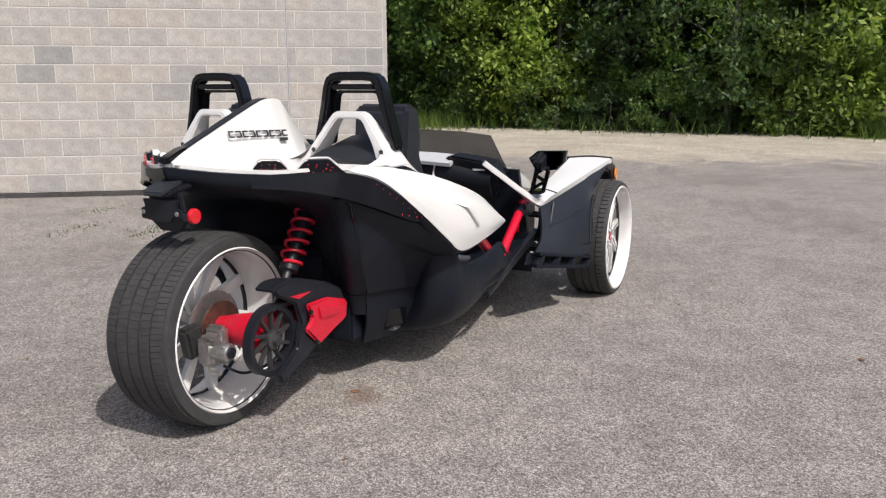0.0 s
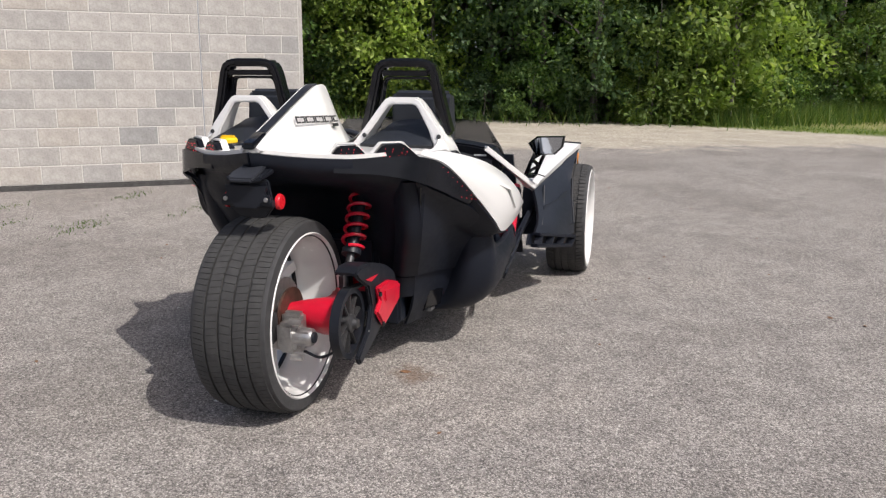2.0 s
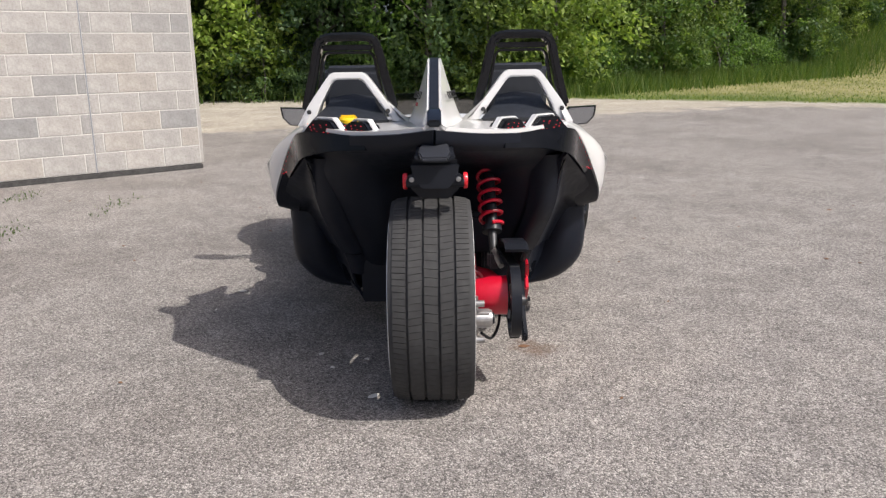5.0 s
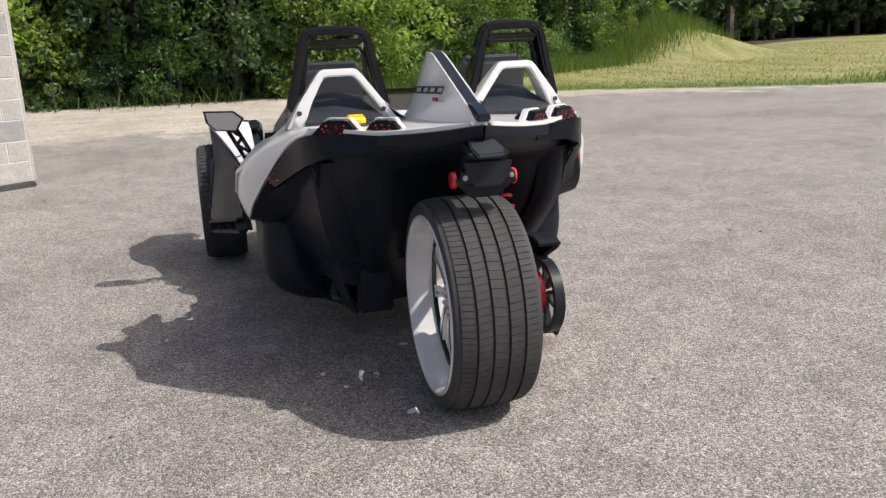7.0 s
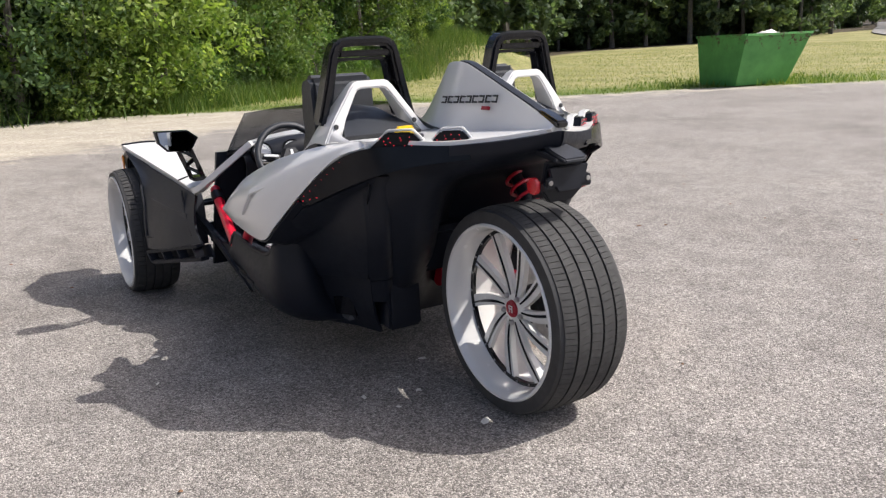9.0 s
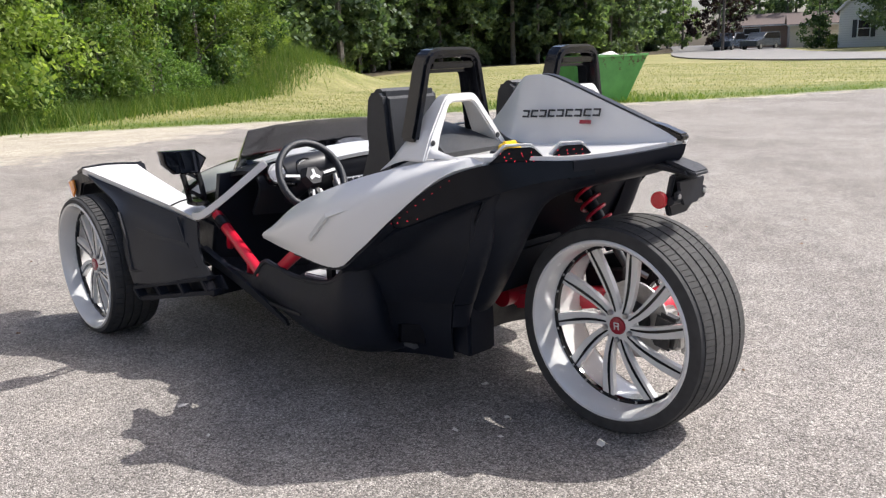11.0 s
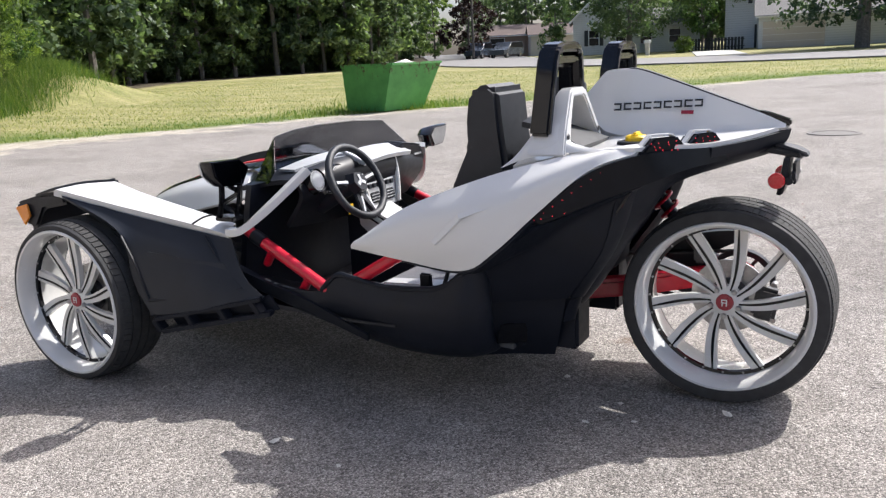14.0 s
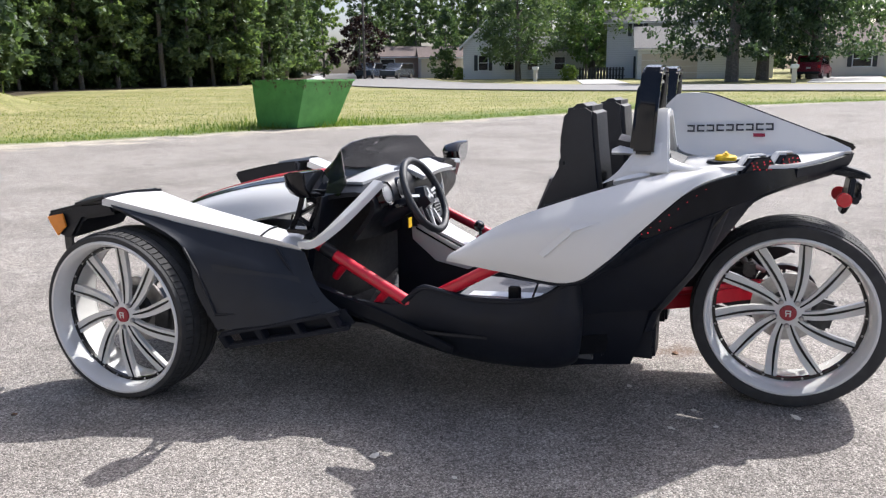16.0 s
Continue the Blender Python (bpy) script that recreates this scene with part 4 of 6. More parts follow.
    # gauges
    for y in (0.270, 0.430):
        G = Matrix.Translation((1.655, y, 0.856)) @ Matrix.Rotation(0.30, 4, "Y") @ Matrix.Rotation(math.pi / 2, 4, "Z")
        gauge = part("gauge", lathe([(0.0, 0.018), (0.046, 0.018), (0.052, 0.024), (0.056, 0.012), (0.056, -0.03), (0.0, -0.03)], 32, G), GLOSS, car, "round dial in a black bezel")
        part("dial_face", lathe([(0.0, 0.0195), (0.044, 0.0195), (0.044, 0.017), (0.0, 0.017)], 28, G), SILVER, gauge)
        ticks = bmesh.new()
        for k in range(24):
            a = 2 * math.pi * k / 24
            bmesh.ops.create_cube(ticks, size=1.0, matrix=G @ Matrix.Translation((0.037 * math.cos(a), 0.0205, 0.037 * math.sin(a))) @ Matrix.Rotation(-a, 4, "Y") @ Matrix.Diagonal((0.010, 0.001, 0.002, 1)))
        part("dial_ticks", ticks, LINE, gauge, smooth=False)
    # steering wheel
    SW = Matrix.Translation((1.500, 0.330, 0.842)) @ Matrix.Rotation(0.46, 4, "Y")
    ring = [SW @ Vector((0, 0.168 * math.cos(a), 0.168 * math.sin(a) * (0.93 if math.sin(a) < -0.6 else 1))) for a in [2 * math.pi * k / 40 for k in range(40)]]
    wheel = part("steering_wheel", tube(ring, 0.0165, 10, closed=True), VINYL, car, "black leather steering wheel")
    for a0 in (0.15, math.pi - 0.15, -math.pi / 2 - 0.28, -math.pi / 2 + 0.28):
        q = Vector((0.012, 0.160 * math.cos(a0), 0.160 * math.sin(a0)))
        part("spoke", beam([SW @ Vector((0.022, 0.04 * math.cos(a0), 0.04 * math.sin(a0))), SW @ q], 0.030, 0.014, 0, 1, 0.004, SW.to_3x3() @ Vector((1, 0, 0))), SATIN, wheel)
    bm = bmesh.new()
    bmesh.ops.create_cone(bm, segments=6, radius1=0.058, radius2=0.045, depth=0.04, cap_ends=True, matrix=SW @ Matrix.Rotation(-math.pi / 2, 4, "Y"))
    part("hub_pad", bm, SATIN, wheel, smooth=False)
    bm = bmesh.new()
    for k in range(3):
        a = 2 * math.pi * k / 3 + math.pi / 2
        bmesh.ops.create_cube(bm, size=1.0, matrix=SW @ Matrix.Translation((-0.022, 0.016 * math.cos(a), 0.016 * math.sin(a))) @ Matrix.Rotation(a, 4, "X") @ Matrix.Diagonal((0.003, 0.026, 0.014, 1)))
    part("hub_emblem", bm, SILVER, wheel, smooth=False)
    for a0 in (0.15, math.pi - 0.15, -math.pi / 2 - 0.28, -math.pi / 2 + 0.28):
        part("spoke_inlay", beam([SW @ Vector((-0.002, 0.066 * math.cos(a0), 0.066 * math.sin(a0))), SW @ Vector((0.000, 0.138 * math.cos(a0), 0.138 * math.sin(a0)))], 0.012, 0.006, 0, 1, 0.001, SW.to_3x3() @ Vector((1, 0, 0))), SILVER, wheel, "silver spoke inlay")
    part("steering_column", tube([SW @ Vector((0.03, 0, 0)), SW @ Vector((0.24, 0, 0))], [0.036, 0.045], 14), BLACK, car)
    part("stalk", tube([SW @ Vector((0.09, 0.03, 0)), SW @ Vector((0.08, 0.135, 0.01))], [0.010, 0.008], 8), GLOSS, car)

    # -- red frame tubes --
    def rails(s):
        part("frame_tube", tube([(1.885, 0.622, 0.668), (1.80, 0.634, 0.628), (1.46, 0.670, 0.468), (1.40, 0.672, 0.440)], 0.025, 14, 0, s), RED, car, "red frame tube across the door opening")
        part("tube_clamp", tube([(1.845, 0.629, 0.649), (1.785, 0.636, 0.621)], 0.030, 14, 0, s), SATIN, car, "black grip on the frame tube")
        for p, q in (((1.735, 0.641, 0.597), (1.80, 0.615, 0.525)), ((1.535, 0.662, 0.503), (1.60, 0.635, 0.430))):
            part("tube_bracket", tube([p, q], [0.020, 0.018], 10, 0, s), RED, car)
        part("seat_tube", tube([(1.335, 0.650, 0.490), (1.10, 0.685, 0.622), (0.90, 0.690, 0.730)], 0.025, 14, 0, s), RED, car, "red frame tube behind the sill")
        part("seat_belt", surf([[(0.98, 0.60, 0.42), (0.98, 0.57, 0.42)], [(0.92, 0.585, 0.60), (0.92, 0.555, 0.60)], [(0.84, 0.55, 0.80), (0.84, 0.52, 0.80)]], 1, 8, 0.004, s), VINYL, car)
        part("belt_buckle", box(1.02, 0.60 * s, 0.50, 0.05, 0.02, 0.09, 0.006), SATIN, car)
        part("harness_pad", slab([(0.92, 0.50, 0.48), (1.22, 0.52, 0.47), (1.22, 0.60, 0.47), (0.92, 0.60, 0.48)], (0, 0, 0.02), 0.006, s), SILVER, car)

    both(rails)

    # -- windshield, hood, front fenders --
    half = [
        [(1.800, 0.562, 0.862), (1.940, 0.488, 0.856), (2.080, 0.27, 0.880), (2.130, 0.0, 0.895)],
        [(1.788, 0.554, 0.888), (1.898, 0.462, 0.950), (1.990, 0.255, 0.972), (2.030, 0.0, 0.982)],
        [(1.772, 0.546, 0.914), (1.853, 0.436, 1.048), (1.900, 0.24, 1.062), (1.925, 0.0, 1.066)],
    ]
    full = [r + [(x, -y, z) for x, y, z in reversed(r[:-1])] for r in half]
    bm = surf(full, 0, 0, 0.005, 1, True)
    part("windshield", bm, TINT, car, "low dark tinted wraparound windshield", smooth=False)
    part("cowl", surf([[(2.16, -0.30, 0.872), (2.20, 0.0, 0.888), (2.16, 0.30, 0.872)], [(2.08, -0.33, 0.885), (2.11, 0.0, 0.900), (2.08, 0.33, 0.885)], [(1.94, -0.40, 0.860), (1.95, 0.0, 0.890), (1.94, 0.40, 0.860)]], 16, 8, 0.012), GLOSS, car)
    for s in (1, -1):
        rows = [
            [(3.10, 0.0, 0.640), (2.80, 0.0, 0.772), (2.45, 0.0, 0.862), (2.14, 0.0, 0.905)],
            [(3.05, 0.16, 0.630), (2.80, 0.17, 0.758), (2.45, 0.18, 0.848), (2.13, 0.19, 0.892)],
            [(2.98, 0.28, 0.600), (2.78, 0.31, 0.715), (2.44, 0.33, 0.800), (2.08, 0.36, 0.855)],
            [(2.92, 0.33, 0.520), (2.76, 0.38, 0.620), (2.42, 0.43, 0.690), (2.02, 0.48, 0.780)],
        ]
        part("hood", surf(rows, 20, 14, 0.015, s), WHITE, car, "white hood with black and red stripes")
        part("hood_stripe", surf([[(2.95, 0.215, 0.660), (2.80, 0.200, 0.758), (2.45, 0.185, 0.853), (2.14, 0.15, 0.905)], [(2.93, 0.260, 0.645), (2.79, 0.255, 0.743), (2.45, 0.245, 0.838), (2.12, 0.25, 0.888)]], 18, 3, 0.004, s), GLOSS, car, "black hood stripe")
    part("red_stripe", surf([[(3.02, -0.03, 0.682), (2.80, -0.02, 0.778), (2.45, -0.01, 0.869), (2.15, 0.0, 0.911)], [(3.02, 0.07, 0.678), (2.80, 0.085, 0.773), (2.45, 0.09, 0.864), (2.15, 0.085, 0.906)]], 18, 2, 0.004), RED, car, "red hood stripe")
    part("front_body", slab([(2.0, -0.46, 0.24), (2.0, 0.46, 0.24), (2.95, 0.33, 0.28), (3.12, 0.10, 0.30), (3.12, -0.10, 0.30), (2.95, -0.33, 0.28)], (0, 0, 0.30), 0.03), BLACK, car, "black lower nose bodywork")
    part("front_splitter", slab([(2.75, -0.46, 0.20), (2.75, 0.46, 0.20), (3.18, 0.20, 0.20), (3.18, -0.20, 0.20)], (0, 0, 0.03), 0.006), BLACK, car)

    def fender(s):
        top = [
            [(2.735, 0.912, 0.866), (2.400, 0.828, 0.784), (2.060, 0.762, 0.712), (1.890, 0.735, 0.670)],
            [(2.715, 0.785, 0.872), (2.420, 0.740, 0.800), (2.055, 0.710, 0.726), (1.905, 0.695, 0.690)],
            [(2.650, 0.660, 0.866), (2.440, 0.650, 0.806), (2.050, 0.655, 0.730), (1.920, 0.655, 0.702)],
        ]
        part("front_fender", surf(top, 22, 10, 0.034, s), WHITE, car, "white front fender arm")
        part("fender_brow", surf([[(2.93, 0.872, 0.828), (2.725, 0.915, 0.872)], [(2.92, 0.76, 0.846), (2.705, 0.785, 0.880)], [(2.84, 0.64, 0.852), (2.64, 0.655, 0.874)]], 6, 8, 0.012, s), SATIN, car)
        part("fender_seam", beam([(2.060, 0.766, 0.714), (2.057, 0.710, 0.730), (2.052, 0.655, 0.734)], 0.006, 0.006, 8, s, 0), LINE, car)
        part("vee_arm", beam([(1.905, 0.715, 0.680), (1.845, 0.712, 0.684), (1.775, 0.665, 0.742), (1.705, 0.570, 0.832), (1.650, 0.478, 0.914)], 0.052, 0.030, 20, s, 0.006), WHITE, car, "white strut rising to the dash")
        rows = [
            [(2.70, 0.905, 0.836), (2.40, 0.832, 0.758), (2.10, 0.770, 0.694), (1.88, 0.730, 0.652)],
            [(2.37, 0.895, 0.690), (2.27, 0.875, 0.640), (2.03, 0.825, 0.595), (1.83, 0.760, 0.565)],
            [(2.275, 0.930, 0.490), (2.150, 0.915, 0.475), (1.95, 0.862, 0.475), (1.775, 0.775, 0.490)],
            [(2.175, 0.944, 0.352), (2.085, 0.928, 0.360), (1.90, 0.870, 0.390), (1.700, 0.770, 0.430)],
        ]
        part("fender_side", surf(rows, 16, 16, 0.016, s), FENDERPLASTIC, car, "matt black panel behind the front wheel")
        part("side_recess", surf([[(2.23, 0.884, 0.610), (2.03, 0.838, 0.580), (1.88, 0.790, 0.560)], [(2.17, 0.922, 0.440), (2.00, 0.880, 0.440), (1.82, 0.800, 0.465)]], 10, 6, 0.006, s), FENDERPLASTIC, car)
        part("recess_rim", tube([(1.985, 0.772, 0.668), (1.90, 0.785, 0.560), (1.79, 0.792, 0.462), (1.98, 0.874, 0.420), (2.183, 0.940, 0.413), (2.27, 0.915, 0.560), (2.345, 0.905, 0.672)], 0.007, 6, 0, s), SATIN, car, "raised rim of the panel's recess")
        part("arch_liner", surf([[(2.86, 0.60, 0.775), (2.46, 0.60, 0.745), (2.25, 0.60, 0.56), (2.16, 0.62, 0.33)], [(2.70, 0.895, 0.826), (2.38, 0.84, 0.735), (2.27, 0.915, 0.49), (2.17, 0.936, 0.345)]], 16, 4, 0.012, s), BLACK, car)
        # step with three openings under the panel
        ladder = [(2.16, 0.935, 0.335), (1.70, 0.775, 0.425), (2.135, 0.920, 0.280), (1.66, 0.770, 0.365)]
        part("step_rail", beam([ladder[0], ladder[1]], 0.055, 0.018, 0, s, 0.004), BLACK, car)
        part("step_rail", beam([ladder[2], ladder[3]], 0.050, 0.020, 0, s, 0.004), BLACK, car)
        for k in range(4):
            t = k / 3.3
            a, b = Vector(ladder[0]).lerp(Vector(ladder[1]), t), Vector(ladder[2]).lerp(Vector(ladder[3]), t)
            part("step_rung", beam([a, b], 0.030, 0.045, 0, s, 0.004, (0, 1, 0)), BLACK, car)
        part("step_back", slab([(2.13, 0.880, 0.335), (1.70, 0.735, 0.425), (1.66, 0.73, 0.365), (2.11, 0.865, 0.285)], (0, -0.01, 0), 0, s), BLACK, car)
        # nose corner with amber marker
        part("nose_corner", slab([(2.715, 0.895, 0.852), (2.90, 0.872, 0.826), (3.122, 0.852, 0.776), (3.112, 0.850, 0.748), (3.045, 0.855, 0.665), (2.975, 0.860, 0.665), (2.90, 0.866, 0.755), (2.70, 0.888, 0.79)], (-0.02, -0.30, 0.02), 0.012, s), SATIN, car, "black headlamp corner")
        part("marker_lamp", slab([(3.106, 0.856, 0.757), (3.004, 0.866, 0.778), (2.990, 0.866, 0.722), (3.050, 0.860, 0.674)], (0, 0.010, 0), 0.003, s), AMBER, car, "amber side marker lamp")
        part("nose_plate", box(3.035, 0.820 * s, 0.635, 0.05, 0.012, 0.07, 0.004), DARKSTEEL, car)
        # suspension arms
        for z, x in ((0.30, 2.60), (0.30, 2.76), (0.46, 2.62), (0.46, 2.72)):
            part("suspension_arm", tube([(x + 0.10, 0.36, z), (2.66, 0.78, z)], 0.014, 8, 0, s), SATIN, car)
        part("hub_carrier", box(2.66, 0.80 * s, 0.37, 0.10, 0.10, 0.24, 0.02), DARKSTEEL, car)

    both(fender)

    # -- mirrors --
    def mirror(s):
        arm = [(1.905, 0.700, 0.745), (1.850, 0.735, 0.82), (1.795 if s > 0 else 1.765, 0.780, 0.915 if s > 0 else 0.902)]
        m = part("mirror_arm", beam([(a[0] - 0.022, a[1] - 0.022, a[2]) for a in arm], 0.022, 0.018, 8, s, 0.003, (1, 0, 0)), GLOSS, car, "black trussed mirror arm")
        part("arm_strut", beam([(a[0] + 0.028, a[1] + 0.028, a[2]) for a in arm], 0.022, 0.018, 8, s, 0.003, (1, 0, 0)), GLOSS, m)
        for k in range(3):
            p = Vector(arm[0]).lerp(Vector(arm[2]), 0.05 + 0.30 * k)
            q = Vector(arm[0]).lerp(Vector(arm[2]), 0.33 + 0.30 * k)
            e = -1 if k % 2 else 1
            part("arm_brace", beam([p + Vector((-0.025, -0.025, 0)) * e, q + Vector((0.025, 0.025, 0)) * e], 0.018, 0.016, 0, s, 0.002, (1, 0, 0)), GLOSS, m)
        part("mirror_foot", box(1.910, 0.698 * s, 0.735, 0.10, 0.07, 0.02, 0.005), GLOSS, m)
        set_back = Vector((0, 0, 0)) if s > 0 else Vector((-0.040, 0.003, -0.016))
        shell = [(1.772, 0.915, 1.002), (1.768, 0.755, 0.996), (1.766, 0.705, 0.955), (1.768, 0.748, 0.888), (1.770, 0.862, 0.896), (1.772, 0.905, 0.940)]
        shell = [Vector(p) + set_back for p in shell]
        cen = sum(shell, Vector()) / 6
        rings = []
        bm = bmesh.new()
        for share, push in ((0.95, -0.004), (1.0, 0.006), (0.96, 0.050), (0.72, 0.092), (0.40, 0.105)):
            rings.append([bm.verts.new(mirrored(cen + (Vector(p) - cen) * share + Vector((push, 0.01 * (share - 1), 0)), s)) for p in shell])
        for a, b in zip(rings, rings[1:]):
            for k in range(6):
                bm.faces.new((a[k], a[(k + 1) % 6], b[(k + 1) % 6], b[k]))
        bm.faces.new(rings[0][::-1])
        bm.faces.new(rings[-1])
        part("mirror_head", bm, GLOSS, m, "angular gloss black mirror shell")
        part("mirror_glass", slab([cen + (Vector(p) - cen) * 0.86 + Vector((-0.005, 0, 0)) for p in shell], (-0.003, 0, 0), 0, s), MIRROR, m, "mirror glass", smooth=False)

    both(mirror)

    # -- rear drive: swing arm, belt, shock --
    part("swing_arm", beam([(0.0, -0.205, 0.405), (0.16, -0.195, 0.400), (0.38, -0.12, 0.368), (0.60, -0.04, 0.350)], 0.085, 0.080, 14, 1, 0.018), RED, car, "red cast swing arm")
    part("arm_pivot", tube([(0.60, -0.17, 0.375), (0.60, 0.05, 0.375)], 0.048, 20), RED, car, "red pivot tube of the swing arm")
    part("axle_tube", lathe([(0.0, -0.262), (0.076, -0.262), (0.074, -0.20), (0.056, -0.11), (0.044, -0.06), (0.042, -0.02), (0.0, -0.02)], 32, Matrix.Translation((0, 0, 0.390))), RED, car, "red axle housing")
    part("rotor", lathe([(0.05, -0.045), (0.112, -0.045), (0.112, -0.055), (0.05, -0.055)], 40, Matrix.Translation((0, 0, 0.381)), True), plain("rusty_steel", (0.12, 0.065, 0.05), 0.5, metal=0.7, wear=0.4, scale=30), car, "rust-tinted brake rotor")
    cal = part("rear_caliper", box(-0.125, -0.10, 0.335, 0.070, 0.080, 0.120, 0.016), STEEL, car, "bare metal brake caliper")
    part("caliper_bridge", box(-0.085, -0.105, 0.345, 0.05, 0.09, 0.16, 0.014), STEEL, cal)
    motor = part("brake_motor", lathe([(0.0, -0.050), (0.030, -0.050), (0.034, -0.042), (0.034, 0.03), (0.0, 0.03)], 24, Matrix.Translation((-0.120, -0.150, 0.338))), STEEL, cal, "bare metal brake motor")
    for k in range(8):
        a = 2 * math.pi * k / 8
        part("motor_rib", box(-0.120 + 0.034 * math.cos(a), -0.165, 0.338 + 0.034 * math.sin(a), 0.007, 0.05, 0.007, 0.002), STEEL, cal)
    part("motor_cap", lathe([(0.0, -0.060), (0.020, -0.058), (0.023, -0.048), (0.0, -0.048)], 20, Matrix.Translation((-0.120, -0.150, 0.338))), SATIN, cal, "black motor cap")
    for z in (0.265, 0.405):
        part("caliper_bolt", lathe([(0.0, -0.03), (0.012, -0.03), (0.014, 0.02), (0.0, 0.02)], 10, Matrix.Translation((-0.15, -0.14, z))), STEEL, cal)
    part("brake_hose", tube([(-0.12, -0.16, 0.28), (-0.05, -0.20, 0.235), (0.06, -0.235, 0.245), (0.16, -0.25, 0.30)], 0.006, 8, 20), SATIN, car)
    part("sprocket", lathe([(0.118, -0.310), (0.140, -0.310), (0.140, -0.272), (0.118, -0.272)], 56, Matrix.Translation((0.0, 0, 0.368)), True), SATIN, car, "black belt sprocket")
    for k in range(10):
        a = 2 * math.pi * k / 10
        part("sprocket_spoke", beam([(0.03 * math.cos(a), -0.292, 0.368 + 0.03 * math.sin(a)), (0.122 * math.cos(a + 0.25), -0.292, 0.368 + 0.122 * math.sin(a + 0.25))], 0.014, 0.020, 0, 1, 0.003, (0, 1, 0)), DARKSTEEL, car)
    part("sprocket_hub", lathe([(0.0, -0.335), (0.018, -0.335), (0.022, -0.318), (0.036, -0.312), (0.040, -0.275), (0.0, -0.275)], 24, Matrix.Translation((0, 0, 0.368))), DARKSTEEL, car)
    part("drive_belt", surf([[(-0.02, -0.310, 0.508), (0.30, -0.308, 0.475), (0.60, -0.300, 0.450)], [(-0.02, -0.275, 0.508), (0.30, -0.272, 0.475), (0.60, -0.265, 0.450)]], 12, 2, 0.008), RUBBER, car)
    part("drive_belt", surf([[(-0.02, -0.310, 0.228), (0.30, -0.308, 0.29), (0.60, -0.300, 0.335)], [(-0.02, -0.275, 0.228), (0.30, -0.272, 0.29), (0.60, -0.265, 0.335)]], 12, 2, 0.008), RUBBER, car)
    rim_line = [(-0.03, 0.574), (0.02, 0.590), (0.12, 0.582), (0.30, 0.537), (0.42, 0.485), (0.45, 0.43), (0.44, 0.35), (0.225, 0.275), (0.12, 0.235), (0.0, 0.195), (-0.02, 0.235), (0.10, 0.31), (0.135, 0.40), (0.10, 0.49), (-0.01, 0.548)]
    guard = part("belt_guard", slab([(x, -0.345, z) for x, z in rim_line], (0, 0.022, 0), 0.007), SATIN, car, "black belt guard")
    part("guard_top", surf([[(-0.03, -0.335, 0.576), (0.02, -0.335, 0.592), (0.12, -0.335, 0.584), (0.30, -0.335, 0.539), (0.42, -0.335, 0.487)], [(-0.03, -0.255, 0.576), (0.02, -0.255, 0.592), (0.12, -0.255, 0.584), (0.30, -0.255, 0.539), (0.42, -0.255, 0.487)]], 14, 3, 0.012), SATIN, guard)
    part("guard_badge", slab([(0.150, -0.365, 0.478), (0.298, -0.365, 0.474), (0.445, -0.365, 0.429), (0.432, -0.365, 0.353), (0.230, -0.365, 0.288), (0.140, -0.365, 0.373), (0.185, -0.365, 0.41)], (0, 0.022, 0), 0.009), RED, guard, "red faceted guard cover")
    part("badge_ridge", slab([(0.215, -0.372, 0.452), (0.40, -0.372, 0.425), (0.38, -0.372, 0.385), (0.23, -0.372, 0.395)], (0, 0.012, 0), 0.005), RED, guard)
    part("guard_slot", slab([(0.06, -0.349, 0.530), (0.20, -0.349, 0.520), (0.12, -0.349, 0.508)], (0, 0.006, 0)), RED, guard)
    for p in ((0.165, 0.445), (0.200, 0.310)):
        part("guard_bolt", lathe([(0.0, -0.01), (0.010, -0.008), (0.011, 0.0)], 12, Matrix.Translation((p[0], -0.366, p[1]))), GLOSS, guard)
    # shock absorber
    top, foot_ = Vector((0.405, -0.212, 0.850)), Vector((0.165, -0.225, 0.505))
    axis = (foot_ - top).normalized()
    shock = part("shock_body", tube([top, top.lerp(foot_, 0.70)], [0.026, 0.026], 16), SATIN, car, "black shock absorber")
    part("shock_rod", tube([top.lerp(foot_, 0.66), foot_], [0.020, 0.014], 12), DARKSTEEL, shock)
    part("shock_collar", tube([top.lerp(foot_, 0.70), top.lerp(foot_, 0.76)], 0.040, 18), SATIN, shock)
    u = axis.cross(Vector((0, 1, 0))).normalized()
    w = axis.cross(u)
    coil = [top.lerp(foot_, 0.08 + 0.62 * k / 90) + 0.045 * (math.cos(k * 2 * math.pi * 5.5 / 90) * u + math.sin(k * 2 * math.pi * 5.5 / 90) * w) for k in range(91)]
    part("coil_spring", tube(coil, 0.0075, 8), RED, shock, "red coil spring")
    part("shock_clevis", box(0.155, -0.225, 0.49, 0.05, 0.05, 0.07, 0.010), DARKSTEEL, shock)
    part("chain_links", tube([(0.155, -0.225, 0.53), (0.12, -0.24, 0.495), (0.09, -0.25, 0.48)], 0.012, 8), STEEL, shock)

    # -- number plate carrier and reflectors --
    carrier = part("plate_carrier", beam([(-0.04, 0.0, 0.988), (-0.13, 0.0, 0.972), (-0.235, 0.0, 0.948)], 0.13, 0.016, 8, 1, 0.004), SATIN, car, "black plate carrier")
    part("carrier_wing", slab([(-0.10, -0.060, 0.960), (-0.235, -0.070, 0.945), (-0.240, -0.03, 0.930), (-0.240, 0.03, 0.930), (-0.235, 0.070, 0.945), (-0.10, 0.060, 0.960)], (0, 0, 0.014), 0.004), SATIN, carrier)
